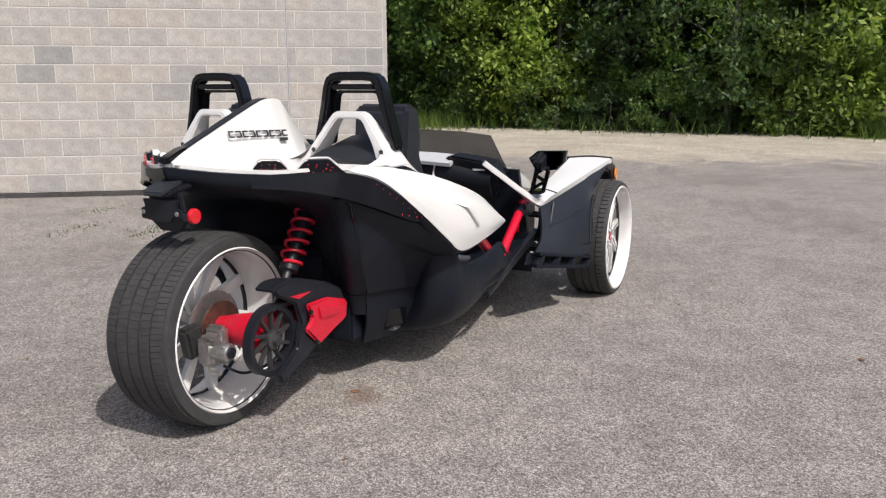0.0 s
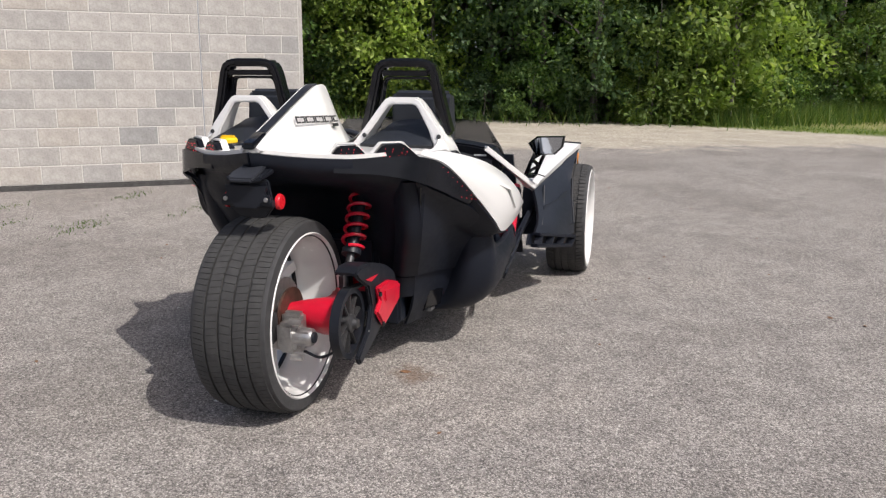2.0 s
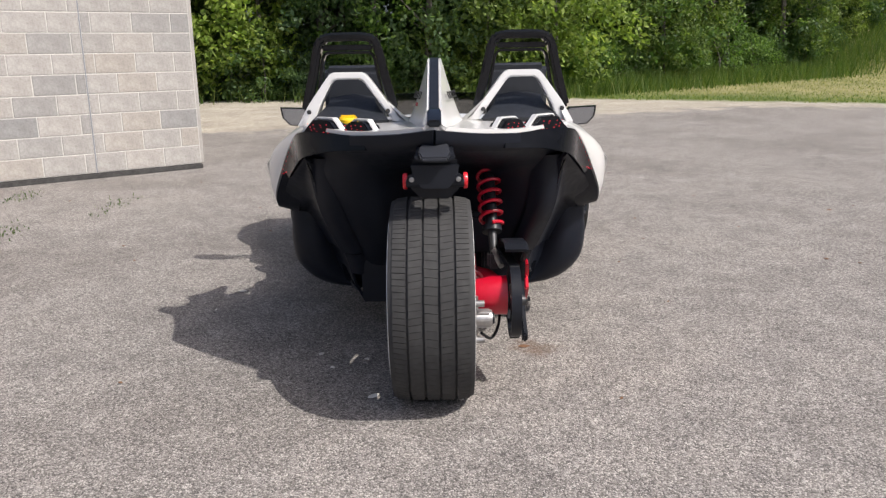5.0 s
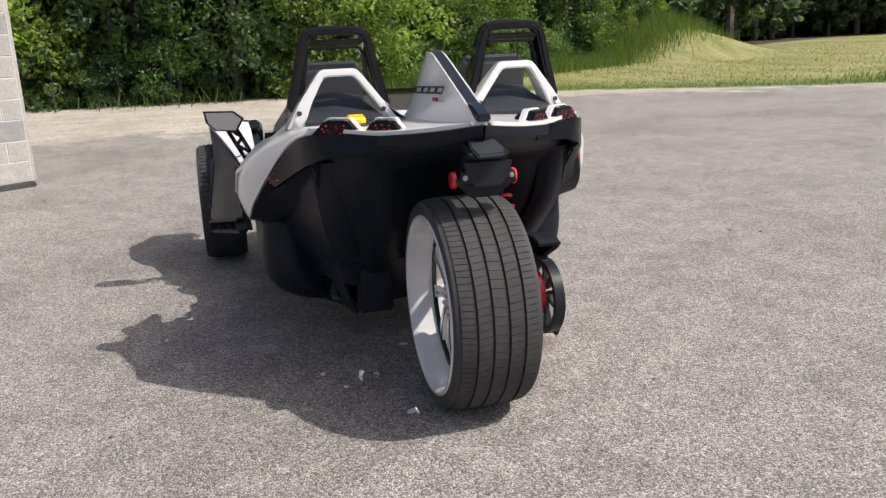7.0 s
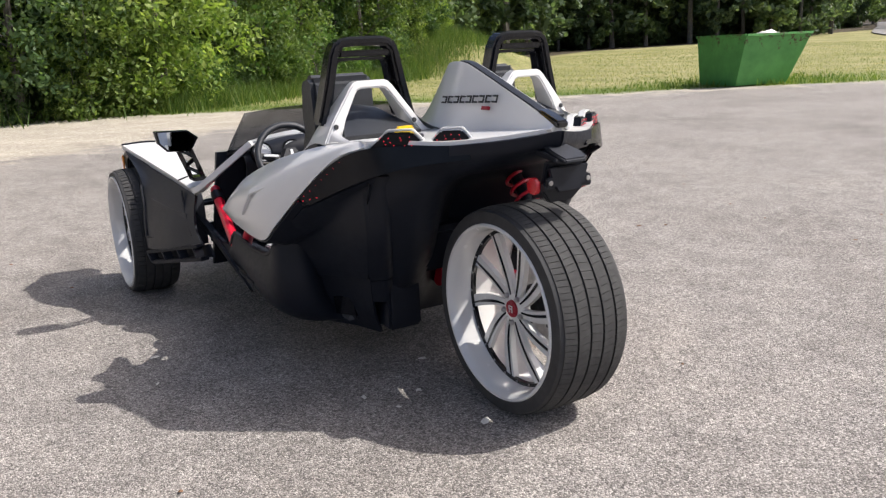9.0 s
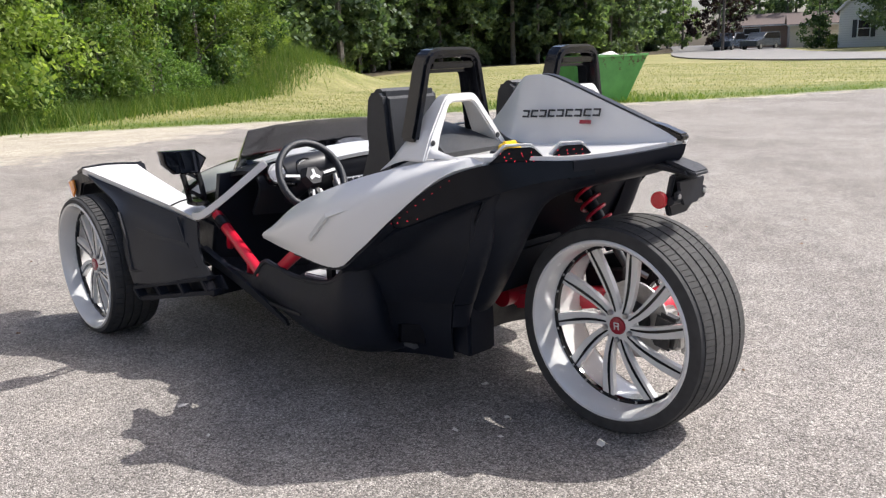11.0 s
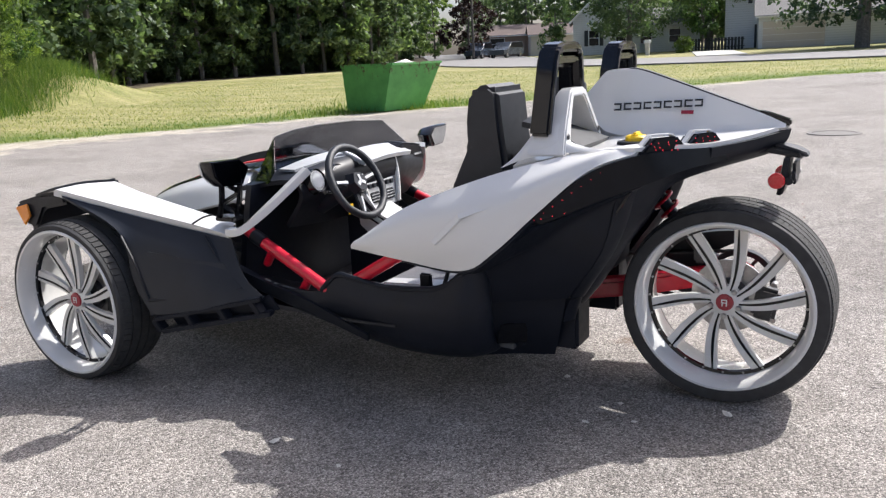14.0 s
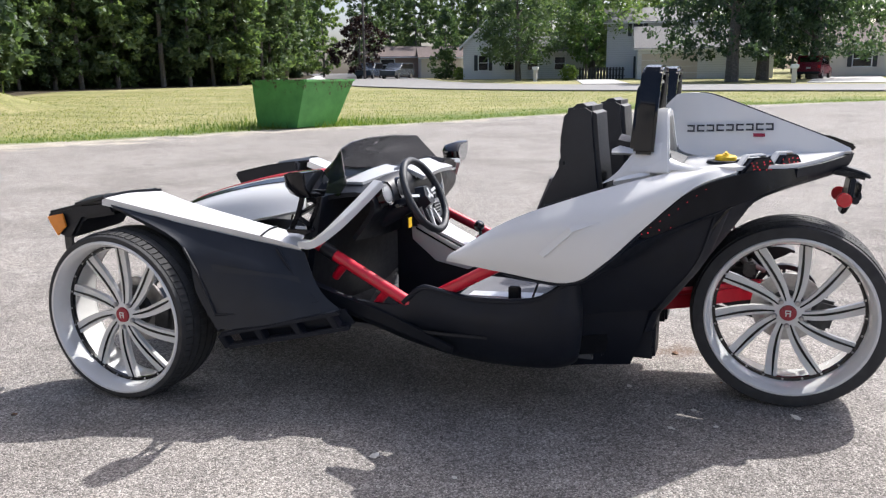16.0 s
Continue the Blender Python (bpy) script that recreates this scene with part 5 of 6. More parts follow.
    part("carrier_leg", slab([(-0.205, -0.075, 0.945), (-0.195, -0.09, 0.845), (-0.180, -0.05, 0.800), (-0.180, 0.05, 0.800), (-0.195, 0.09, 0.845), (-0.205, 0.075, 0.945)], (0.022, 0, 0), 0.005), SATIN, carrier)
    part("carrier_hinge", slab([(-0.120, -0.042, 0.985), (-0.120, 0.042, 0.985), (-0.225, 0.056, 0.957), (-0.260, 0.044, 0.938), (-0.260, -0.044, 0.938), (-0.225, -0.056, 0.957)], (0, 0, 0.016), 0.005), MATT, carrier, "black wedge-shaped hinge plate")
    part("carrier_plate", slab([(-0.225, y, z) for y, z in ((-0.085, 0.925), (0.085, 0.925), (0.075, 0.895), (0.095, 0.890), (0.095, 0.862), (0.060, 0.862), (0.045, 0.842), (-0.045, 0.842), (-0.060, 0.862), (-0.095, 0.862), (-0.095, 0.890), (-0.075, 0.895))], (0.012, 0, 0), 0.003), SATIN, carrier, "stepped black mounting plate")
    part("plate_bracket", tube([(-0.205, -0.10, 0.860), (-0.205, 0.10, 0.860)], 0.014, 10), SATIN, carrier)
    for s in (1, -1):
        part("bracket_bolt", lathe([(0.0, 0.004), (0.008, 0.003), (0.009, 0.0)], 14, Matrix.Translation((-0.226, s * 0.080, 0.876)) @ Matrix.Rotation(math.pi / 2, 4, "Z")), STEEL, carrier)
        part("reflector", lathe([(0.0, 0.006), (0.026, 0.005), (0.029, 0.0), (0.029, -0.010), (0.0, -0.010)], 28, Matrix.Translation((-0.165, s * 0.108, 0.862)) @ Matrix.Diagonal((1, s, 1, 1))), REFLECTOR, carrier, "round red reflector")
    return car


build_roadster()


# ---- block building ----
def block_material(name, stops):
    m = Nodes(name)
    v = m.coords()
    rnd = m.add("ShaderNodeObjectInfo").outputs["Random"]
    isl = m.add("ShaderNodeNewGeometry").outputs["Random Per Island"]
    pick = m.maths("FRACT", m.maths("ADD", rnd, isl))
    col = m.ramp(pick, *stops)
    g = m.noise(55.0, 6, 0.7, v)
    col = m.mix(1.0, col, m.ramp(g, (0.3, (0.80, 0.80, 0.80)), (0.7, (1.10, 1.10, 1.10))), "MULTIPLY")
    col = m.mix(1.0, col, m.ramp(m.noise(9.0, 6, 0.7, v), (0.3, (0.84, 0.835, 0.83)), (0.68, (1.08, 1.08, 1.08))), "MULTIPLY")
    w = m.noise(1.6, 6, 0.65, v)
    col = m.mix(1.0, col, m.ramp(w, (0.3, (0.9, 0.89, 0.88)), (0.65, (1.04, 1.04, 1.03))), "MULTIPLY")
    m.set(Base_Color=col, Roughness=0.92)
    m.bump(m.noise(150.0, 4, 0.7, v), 0.5, 0.004)
    return m.mat


CONCRETE = block_material("concrete_block", [(0.0, (0.370, 0.357, 0.338)), (0.28, (0.405, 0.390, 0.368)), (0.50, (0.425, 0.408, 0.385)), (0.66, (0.40, 0.370, 0.332)), (0.74, (0.43, 0.412, 0.388)), (0.86, (0.325, 0.318, 0.308)), (0.93, (0.285, 0.284, 0.28)), (1.0, (0.40, 0.386, 0.365))])
MORTAR = plain("mortar", (0.49, 0.475, 0.445), 0.95, wear=0.15, scale=30, grain=0.6)
CAULK = plain("grey_joint_sealant", (0.24, 0.25, 0.27), 0.7, wear=0.1)
TAR = plain("tarred_footing", (0.05, 0.048, 0.046), 0.9, wear=0.4, scale=20, grain=0.6)
ROOFTRIM = plain("grey_roof_edge", (0.35, 0.35, 0.36), 0.5)


def block_mesh(length, depth=0.05):
    bm = box(length / 2, depth / 2, 0.1016, length - 0.010, depth, 0.2032 - 0.010, 0.004, seg=1)
    me = bpy.data.meshes.new("block")
    bm.to_mesh(me)
    bm.free()
    me.materials.append(CONCRETE)
    return me


def build_building():
    """Two block walls that meet at the lot's corner; the near one is laid block by block."""
    base_z = 0.125
    course, length, n_courses = 0.2032, 0.4064, 26
    joint_at = 1.1176
    far = 11.2
    ang = math.degrees(math.atan2(WALL_ALONG.y, WALL_ALONG.x))
    origin = pose(WALL_AT.x, WALL_AT.y, base_z, 0, 0, ang)   # x runs along the wall, -y looks into the building
    # the outer face lies at y = 0.05; everything behind is solid
    house = thing("wall_lot", "light grey concrete block wall with pale mortar and a control joint", "wall", origin, kind="structure")
    part("core", box(far / 2, -0.084, course * n_courses / 2, far, 0.26, course * n_courses, 0), MORTAR, house, smooth=False)
    part("footing", box(far / 2, 0.030, -0.088, far + 0.02, 0.09, 0.165, 0.006), TAR, house, "rough dark footing strip")
    part("control_joint", box(joint_at, 0.047, course * n_courses / 2, 0.012, 0.008, course * n_courses, 0), CAULK, house, "grey sealed joint")
    meshes, rest = {}, []

    def lay(u0, u1, k):
        L = round(u1 - u0, 4)
        if L < 0.06:
            return
        if L not in meshes:
            meshes[L] = block_mesh(L)
        if k < 14 and u0 < 8.0:
            ob = new("block", meshes[L])
            ob.parent = house
            ob.location = (u0, 0.0, k * course)
        else:
            rest.append((u0, L, k))

    for k in range(n_courses):
        start = 0.0 if k % 2 == 0 else -length / 2
        u = start
        while u < far:
            a, b = max(u, 0.0), min(u + length, far)
            if a < joint_at < b:
                lay(a, joint_at - 0.006, k)
                lay(joint_at + 0.006, b, k)
            else:
                lay(a, b, k)
            u += length
    bm = bmesh.new()
    for u0, L, k in rest:
        bmesh.ops.create_cube(bm, size=1.0, matrix=Matrix.Translation((u0 + L / 2, 0.025, k * course + 0.1016)) @ Matrix.Diagonal((L - 0.01, 0.05, 0.1932, 1)))
    part("upper_blocks", bm, CONCRETE, house, smooth=False, kind="stuff")
    part("roof_edge", box(far / 2, 0.0, course * n_courses + 0.06, far + 0.1, 0.5, 0.12, 0.01), ROOFTRIM, house)
    side = thing("wall_side", "light grey concrete block wall turning away from the lot", "wall", origin, kind="structure")
    # the side wall runs back from the corner
    part("core", box(-0.002, -4.2, course * n_courses / 2, 0.10, 8.4, course * n_courses, 0), CONCRETE, side, smooth=False)
    roof = part("ceiling", box(far / 2, -4.3, course * n_courses - 0.1, far, 8.2, 0.1, 0), ROOFTRIM, None, smooth=False)
    roof.matrix_world = origin
    tagged(roof, "flat grey roof slab of the block building", "roof", kind="structure")
    back = part("wall_back", box(far / 2, -8.3, course * n_courses / 2, far, 0.2, course * n_courses, 0), CONCRETE, None, smooth=False)
    back.matrix_world = origin
    tagged(back, "light grey block wall at the back of the building", "wall", kind="structure")
    end = part("wall_end", box(far + 0.1, -4.2, course * n_courses / 2, 0.2, 8.4, course * n_courses, 0), CONCRETE, None, smooth=False)
    end.matrix_world = origin
    tagged(end, "light grey block end wall of the building", "wall", kind="structure")


# ---- plants ----
def leaf_material(name, dark, mid, light, shine=0.35):
    m = Nodes(name)
    isl = m.add("ShaderNodeNewGeometry").outputs["Random Per Island"]
    rnd = m.add("ShaderNodeObjectInfo").outputs["Random"]
    col = m.ramp(isl, (0.0, dark), (0.5, mid), (1.0, light))
    col = m.mix(1.0, col, m.ramp(rnd, (0.0, (0.55, 0.62, 0.60)), (0.5, (1.0, 1.0, 0.95)), (1.0, (1.45, 1.45, 1.0))), "MULTIPLY")
    m.set(Base_Color=col, Roughness=0.55)
    m.bsdf.inputs["Specular IOR Level"].default_value = shine
    tr = m.add("ShaderNodeBsdfTranslucent")
    m.link(m.mix(1.0, col, (1.4, 1.5, 0.75, 1.0), "MULTIPLY"), tr.inputs[0])
    mx = m.add("ShaderNodeMixShader")
    mx.inputs[0].default_value = 0.45
    m.link(m.bsdf.outputs[0], mx.inputs[1])
    m.link(tr.outputs[0], mx.inputs[2])
    m.link(mx.outputs[0], m.out.inputs[0])
    return m.mat


LEAF = leaf_material("green_leaves", (0.044, 0.090, 0.030), (0.085, 0.148, 0.050), (0.145, 0.215, 0.078))
LEAF_LIGHT = leaf_material("bright_green_leaves", (0.085, 0.14, 0.032), (0.155, 0.22, 0.055), (0.24, 0.295, 0.10))
LEAF_DARK = leaf_material("dark_green_leaves", (0.040, 0.078, 0.036), (0.075, 0.128, 0.056), (0.130, 0.190, 0.080))
# distant haze is mixed into this leaf colour: paler and bluer than LEAF
LEAF_FAR = leaf_material("haze_tinted_leaves", (0.066, 0.105, 0.062), (0.105, 0.150, 0.088), (0.155, 0.200, 0.118))
LEAF_PURPLE = leaf_material("purple_leaves", (0.016, 0.008, 0.012), (0.032, 0.014, 0.020), (0.06, 0.03, 0.034))
NEEDLE = leaf_material("blue_green_needles", (0.030, 0.056, 0.040), (0.052, 0.086, 0.060), (0.085, 0.122, 0.080))
BLADE = leaf_material("grass_blades", (0.095, 0.13, 0.034), (0.19, 0.205, 0.078), (0.33, 0.305, 0.15), 0.2)
TALLBLADE = leaf_material("tall_grass_blades", (0.040, 0.082, 0.020), (0.075, 0.125, 0.034), (0.15, 0.18, 0.06), 0.2)
EDGEBLADE = leaf_material("fresh_grass_blades", (0.05, 0.10, 0.020), (0.10, 0.15, 0.034), (0.20, 0.22, 0.068), 0.2)


def bark_material():
    m = Nodes("grey_bark")
    v = m.coords()
    f = m.noise(9.0, 7, 0.75, v)
    m.set(Base_Color=m.ramp(f, (0.3, (0.05, 0.043, 0.036)), (0.55, (0.14, 0.125, 0.11)), (0.75, (0.28, 0.26, 0.235))), Roughness=0.9)
    m.bump(m.noise(30.0, 5, 0.7, v), 0.7, 0.01)
    return m.mat


BARK = bark_material()


def leaves_mesh(name, centres, spread, per, size, seed, droop=0.0, flat=0.55):
    """Leaves as small bent quads scattered round clump centres."""
    rng = np.random.default_rng(seed)
    c = np.repeat(np.asarray(centres, float), per, axis=0)
    n = len(c)
    sp = np.repeat(np.asarray(spread, float), per, axis=0) if np.ndim(spread) else np.full(n, spread)
    off = rng.normal(size=(n, 3))
    off /= np.linalg.norm(off, axis=1)[:, None] + 1e-9
    off *= (rng.random((n, 1)) ** 0.5) * sp[:, None]
    off[:, 2] *= 0.75
    p = c + off
    p[:, 2] = np.maximum(p[:, 2], 0.02)
    a = rng.normal(size=(n, 3))
    a[:, 2] -= droop
    a /= np.linalg.norm(a, axis=1)[:, None]
    nrm = rng.normal(size=(n, 3)) * flat
    nrm[:, 2] += 0.8
    b = np.cross(nrm, a)
    b /= np.linalg.norm(b, axis=1)[:, None] + 1e-9
    s = size * (0.6 + 0.8 * rng.random((n, 1)))
    v = np.stack([p - a * s, p + b * s * 0.55, p + a * s, p - b * s * 0.55], axis=1).reshape(-1, 3)
    me = bpy.data.meshes.new(name)
    me.vertices.add(4 * n)
    me.vertices.foreach_set("co", v.ravel())
    me.loops.add(4 * n)
    me.loops.foreach_set("vertex_index", np.arange(4 * n))
    me.polygons.add(n)
    me.polygons.foreach_set("loop_start", np.arange(0, 4 * n, 4))
    me.update(calc_edges=True)
    return me


def make_tree(label, category, height, radius, low, clumps, per, leaf, mat, seed, trunk=0.09, limbs=7, clump=0.55, form="round", trunks=1):
    """A tapered trunk with limbs and a ragged crown of leaf clumps."""
    rng = random.Random(seed)
    tree = thing("tree", label, category)
    bm = bmesh.new()
    for k in range(trunks):
        lean = Vector((rng.uniform(-0.5, 0.5), rng.uniform(-0.5, 0.5), 0)) * (0.6 if trunks == 1 else 1.2)
        base = Vector((rng.uniform(-0.3, 0.3), rng.uniform(-0.3, 0.3), -0.1)) * (0 if trunks == 1 else 1)
        base.z = -0.15
        pts = [base + lean * t ** 1.5 + Vector((rng.uniform(-.08, .08), rng.uniform(-.08, .08), height * 0.92 * t)) for t in (0, 0.2, 0.45, 0.7, 1.0)]
        tube(pts, [trunk * 1.25 / trunks ** 0.4, trunk / trunks ** 0.4, trunk * 0.8 / trunks ** 0.4, trunk * 0.5 / trunks ** 0.4, trunk * 0.14], 7, bm=bm)
        for j in range(limbs):
            t = rng.uniform(0.18, 0.9)
            p = pts[0].lerp(pts[-1], t)
            p = base + lean * t ** 1.5 + Vector((0, 0, height * 0.92 * t))
            a = rng.uniform(0, 6.28)
            reach = radius * rng.uniform(0.5, 0.95) * (1 - 0.5 * t)
            q = p + Vector((math.cos(a) * reach, math.sin(a) * reach, reach * rng.uniform(0.25, 0.8)))
            mid = p.lerp(q, 0.5) + Vector((0, 0, 0.12 * reach))
            r0 = trunk * 0.42 * (1 - 0.6 * t)
            tube([p, mid, q], [r0, r0 * 0.6, r0 * 0.15], 5, bm=bm)
    part("trunk", bm, BARK, tree)
    cs, sp = [], []
    bumps = [(rng.uniform(0, 6.28), rng.uniform(0, 1), rng.uniform(0.6, 1.3)) for _ in range(9)]
    while len(cs) < clumps:
        t = rng.random()
        z = low + (height - low) * t
        if form == "round":
            prof = (math.sin(math.pi * min(1, 0.12 + 0.86 * t)) ** 0.6)
        elif form == "cone":
            prof = (1 - t) ** 0.85 + 0.03
        else:
            prof = min(1, 6 * t + 0.55) * min(1, (1 - t) * 2.2 + 0.05) ** 0.6
        a = rng.uniform(0, 6.28)
        lump = 1 + sum(0.16 * w * math.cos(a - b) * math.exp(-((t - u) / 0.22) ** 2) for b, u, w in bumps)
        r = radius * prof * lump * math.sqrt(rng.uniform(0.16, 1.0))
        cs.append((math.cos(a) * r, math.sin(a) * r, z))
        sp.append(clump * rng.uniform(0.6, 1.25) * (0.5 if form == "cone" and t > 0.8 else 1))
    me = leaves_mesh("crown", cs, sp, per, leaf, seed, droop=0.8 if form == "cone" else 0.2)
    me.materials.append(mat)
    crown = new("crown", me)
    crown.parent = tree
    return tree


def build_plants():
    rng = random.Random(5)
    east = "trees at the edge of the woods"
    kinds = [
        make_tree("leafy green deciduous tree at the woods' edge", "tree", 9.0, 2.3, 0.5, 150, 62, 0.085, LEAF, 11, 0.10),
        make_tree("leafy green deciduous tree at the woods' edge", "tree", 8.2, 2.1, 1.7, 140, 62, 0.085, LEAF, 12, 0.08, trunks=2),
        make_tree("bright green young tree at the woods' edge", "tree", 6.6, 1.9, 0.4, 120, 84, 0.068, LEAF_LIGHT, 13, 0.06),
        make_tree("dark green deciduous tree with bare lower trunks", "tree", 10.0, 2.5, 2.4, 150, 60, 0.091, LEAF_DARK, 14, 0.11, trunks=2),
    ]
    dense = make_tree("dense dark green tree at the woods' edge", "tree", 9.4, 2.5, 0.25, 170, 62, 0.085, LEAF_DARK, 17, 0.10)
    bush_c = make_tree("dark green undergrowth at the foot of the woods", "shrub", 2.3, 1.4, 0.05, 50, 60, 0.07, LEAF_DARK, 18, 0.03, 4, 0.42)
    bush = make_tree("low leafy green shrub at the foot of the woods", "shrub", 2.1, 1.3, 0.05, 44, 90, 0.050, LEAF, 15, 0.03, 4, 0.40)
    bush_b = make_tree("bright green leafy shrub at the foot of the woods", "shrub", 2.9, 1.4, 0.1, 60, 95, 0.048, LEAF_LIGHT, 16, 0.03, 4, 0.42)
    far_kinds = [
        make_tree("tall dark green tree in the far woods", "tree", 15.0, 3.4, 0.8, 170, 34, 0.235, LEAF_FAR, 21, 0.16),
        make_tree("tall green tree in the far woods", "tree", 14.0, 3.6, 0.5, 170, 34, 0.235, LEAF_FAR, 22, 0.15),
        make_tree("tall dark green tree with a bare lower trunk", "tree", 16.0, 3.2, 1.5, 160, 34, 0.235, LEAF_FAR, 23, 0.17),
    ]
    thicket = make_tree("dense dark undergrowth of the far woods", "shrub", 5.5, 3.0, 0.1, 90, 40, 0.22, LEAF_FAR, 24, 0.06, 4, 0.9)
    used = set()

    def put(kind, x, y, scale, group):
        m = pose(x, y, ground_z(x, y), 0, 0, rng.uniform(0, 360))
        if kind not in used:
            used.add(kind)
            kind.matrix_world = m @ Matrix.Scale(scale, 4)
            tagged(kind, group=group)
        else:
            ob = copy_thing(kind, m)
            ob.scale = (scale,) * 3
            tagged(ob, group=group)

    line = spline([(19.8, 14.5, 0), (20.0, 9.5, 0), (19.8, 5.0, 0), (19.6, 1.5, 0), (20.6, -2.0, 0), (23.2, -5.5, 0), (25.6, -9.5, 0), (28.6, -14.0, 0), (31.5, -17.5, 0)], 100)
    away = Vector((0.92, 0.38, 0))
    for row, (gap, back) in enumerate(((1.75, 0.4), (1.95, 2.4), (2.2, 4.9), (2.8, 8.0))):
        acc, last = gap * 0.5 * row, line[0]
        for p in line[1:]:
            acc += (p - last).length
            last = p
            if acc >= gap:
                acc -= gap
                q = p + away * (back + rng.uniform(-0.6, 0.6)) + Vector((rng.uniform(-0.5, 0.5), rng.uniform(-0.5, 0.5), 0))
                if row:
                    kind = rng.choice((kinds[0], kinds[1], dense, dense, kinds[3]))
                elif p.y > 8.5 or -0.6 < p.y < 5.0:
                    kind = rng.choice((dense, dense, kinds[0]))
                elif p.y >= 5.0 or p.y < -11.5:
                    kind = rng.choice((kinds[2], kinds[2], kinds[0]))
                else:
                    kind = rng.choice((kinds[0], kinds[1], kinds[1], kinds[2], kinds[3]))
                put(kind, q.x, q.y, rng.uniform(0.85, 1.2) * (1 + 0.12 * row), east)
    acc, last = 0, line[0]
    for p in line[1:]:
        acc += (p - last).length
        last = p
        if acc >= 1.25:
            acc = 0
            q = p - away * rng.uniform(0.2, 1.1)
            put(bush_c if p.y > -0.3 else rng.choice((bush, bush, bush_b)), q.x, q.y, rng.uniform(0.35, 0.85) if p.y > -3 else rng.uniform(0.55, 1.1), "shrubs at the foot of the woods")
    for x, y, size in ((19.4, -1.0, 1.45), (20.0, -2.9, 1.75), (19.9, 6.2, 1.5)):
        put(bush_b, x, y, size, "shrubs at the foot of the woods")
    # the far woods behind the mown field
    far = spline([(36, -24, 0), (43, -31, 0), (46, -38, 0), (43, -46, 0), (41, -54, 0), (42, -62, 0)], 60)
    for back, gap in ((0, 2.6), (4, 3.0), (9, 3.6)):
        acc, last = 0, far[0]
        for p in far[1:]:
            acc += (p - last).length
            last = p
            if acc >= gap:
                acc -= gap
                q = p + Vector((back * 0.85 + rng.uniform(-1, 1), -back * 0.35 + rng.uniform(-1, 1), 0))
                put(rng.choice(far_kinds), q.x, q.y, rng.uniform(0.75, 1.1), "trees in the far woods")
    edge = spline([(34.5, -19, 0), (40, -26, 0), (46, -38, 0), (43, -46, 0), (41, -54, 0), (43, -63, 0), (50, -72, 0), (53, -86, 0)], 90)
    for back, gap in ((4.0, 2.6), (8.5, 2.6), (14, 2.8)):
        acc, last = 0, edge[0]
        for p in edge[1:]:
            acc += (p - last).length
            last = p
            if acc >= gap:
                acc -= gap
                put(thicket, p.x + back * 0.85 + rng.uniform(-1, 1), p.y - back * 0.35 + rng.uniform(-1, 1), rng.uniform(0.8, 1.25), "undergrowth of the far woods")
    # round the houses
    purple = make_tree("dark purple-leaved ornamental tree on a lawn", "tree", 6.6, 2.9, 0.8, 90, 40, 0.16, LEAF_PURPLE, 31, 0.14)
    put(purple, 41.0, -76.5, 1.0, "garden trees")
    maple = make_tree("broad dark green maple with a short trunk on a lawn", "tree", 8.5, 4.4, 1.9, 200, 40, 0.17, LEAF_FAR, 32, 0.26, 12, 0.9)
    put(maple, 21.3, -70.0, 1.0, "garden trees")
    put(maple, 16.2, -79.5, 1.15, "garden trees")
    cedar = make_tree("slim dark green columnar cedar beside a house", "tree", 7.2, 1.25, 0.2, 110, 44, 0.13, NEEDLE, 33, 0.10, 4, 0.5, "column")
    put(cedar, 31.6, -78.0, 1.0, "garden trees")
    spruce = make_tree("large blue-green spruce with drooping boughs on a lawn", "tree", 15.0, 5.0, 1.9, 330, 44, 0.17, NEEDLE, 34, 0.42, 18, 0.8, "cone")
    put(spruce, 2.2, -61.5, 1.0, "spruces on the lawn")
    put(spruce, 0.2, -66.5, 1.0, "spruces on the lawn")
    put(spruce, -3.6, -68.0, 0.95, "spruces on the lawn")
    birch = make_tree("slim tree with pale stems beside a house", "tree", 8.0, 1.8, 1.6, 60, 40, 0.15, LEAF, 35, 0.10, 6, 0.6, "round", 2)
    put(birch, 15.6, -72.5, 1.0, "garden trees")
    small = make_tree("small round green garden shrub", "shrub", 1.3, 0.8, 0.05, 30, 40, 0.10, LEAF_LIGHT, 36, 0.03, 3, 0.35)
    put(small, 16.4, -69.5, 1.0, "garden shrubs")
    put(small, 28.6, -74.0, 0.9, "garden shrubs")
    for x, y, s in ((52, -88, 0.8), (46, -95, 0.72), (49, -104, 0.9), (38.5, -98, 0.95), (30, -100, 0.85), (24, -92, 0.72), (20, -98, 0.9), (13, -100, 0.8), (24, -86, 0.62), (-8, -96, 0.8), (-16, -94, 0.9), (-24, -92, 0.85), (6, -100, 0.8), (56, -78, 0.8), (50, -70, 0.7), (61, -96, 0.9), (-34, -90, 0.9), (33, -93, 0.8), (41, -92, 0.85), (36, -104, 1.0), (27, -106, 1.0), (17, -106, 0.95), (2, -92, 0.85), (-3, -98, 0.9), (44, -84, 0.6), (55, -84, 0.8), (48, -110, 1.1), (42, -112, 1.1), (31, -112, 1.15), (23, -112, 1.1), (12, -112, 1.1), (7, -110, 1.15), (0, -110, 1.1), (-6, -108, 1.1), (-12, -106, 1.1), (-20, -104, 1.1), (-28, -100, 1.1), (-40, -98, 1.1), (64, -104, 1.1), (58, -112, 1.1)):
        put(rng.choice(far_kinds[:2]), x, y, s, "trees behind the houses")


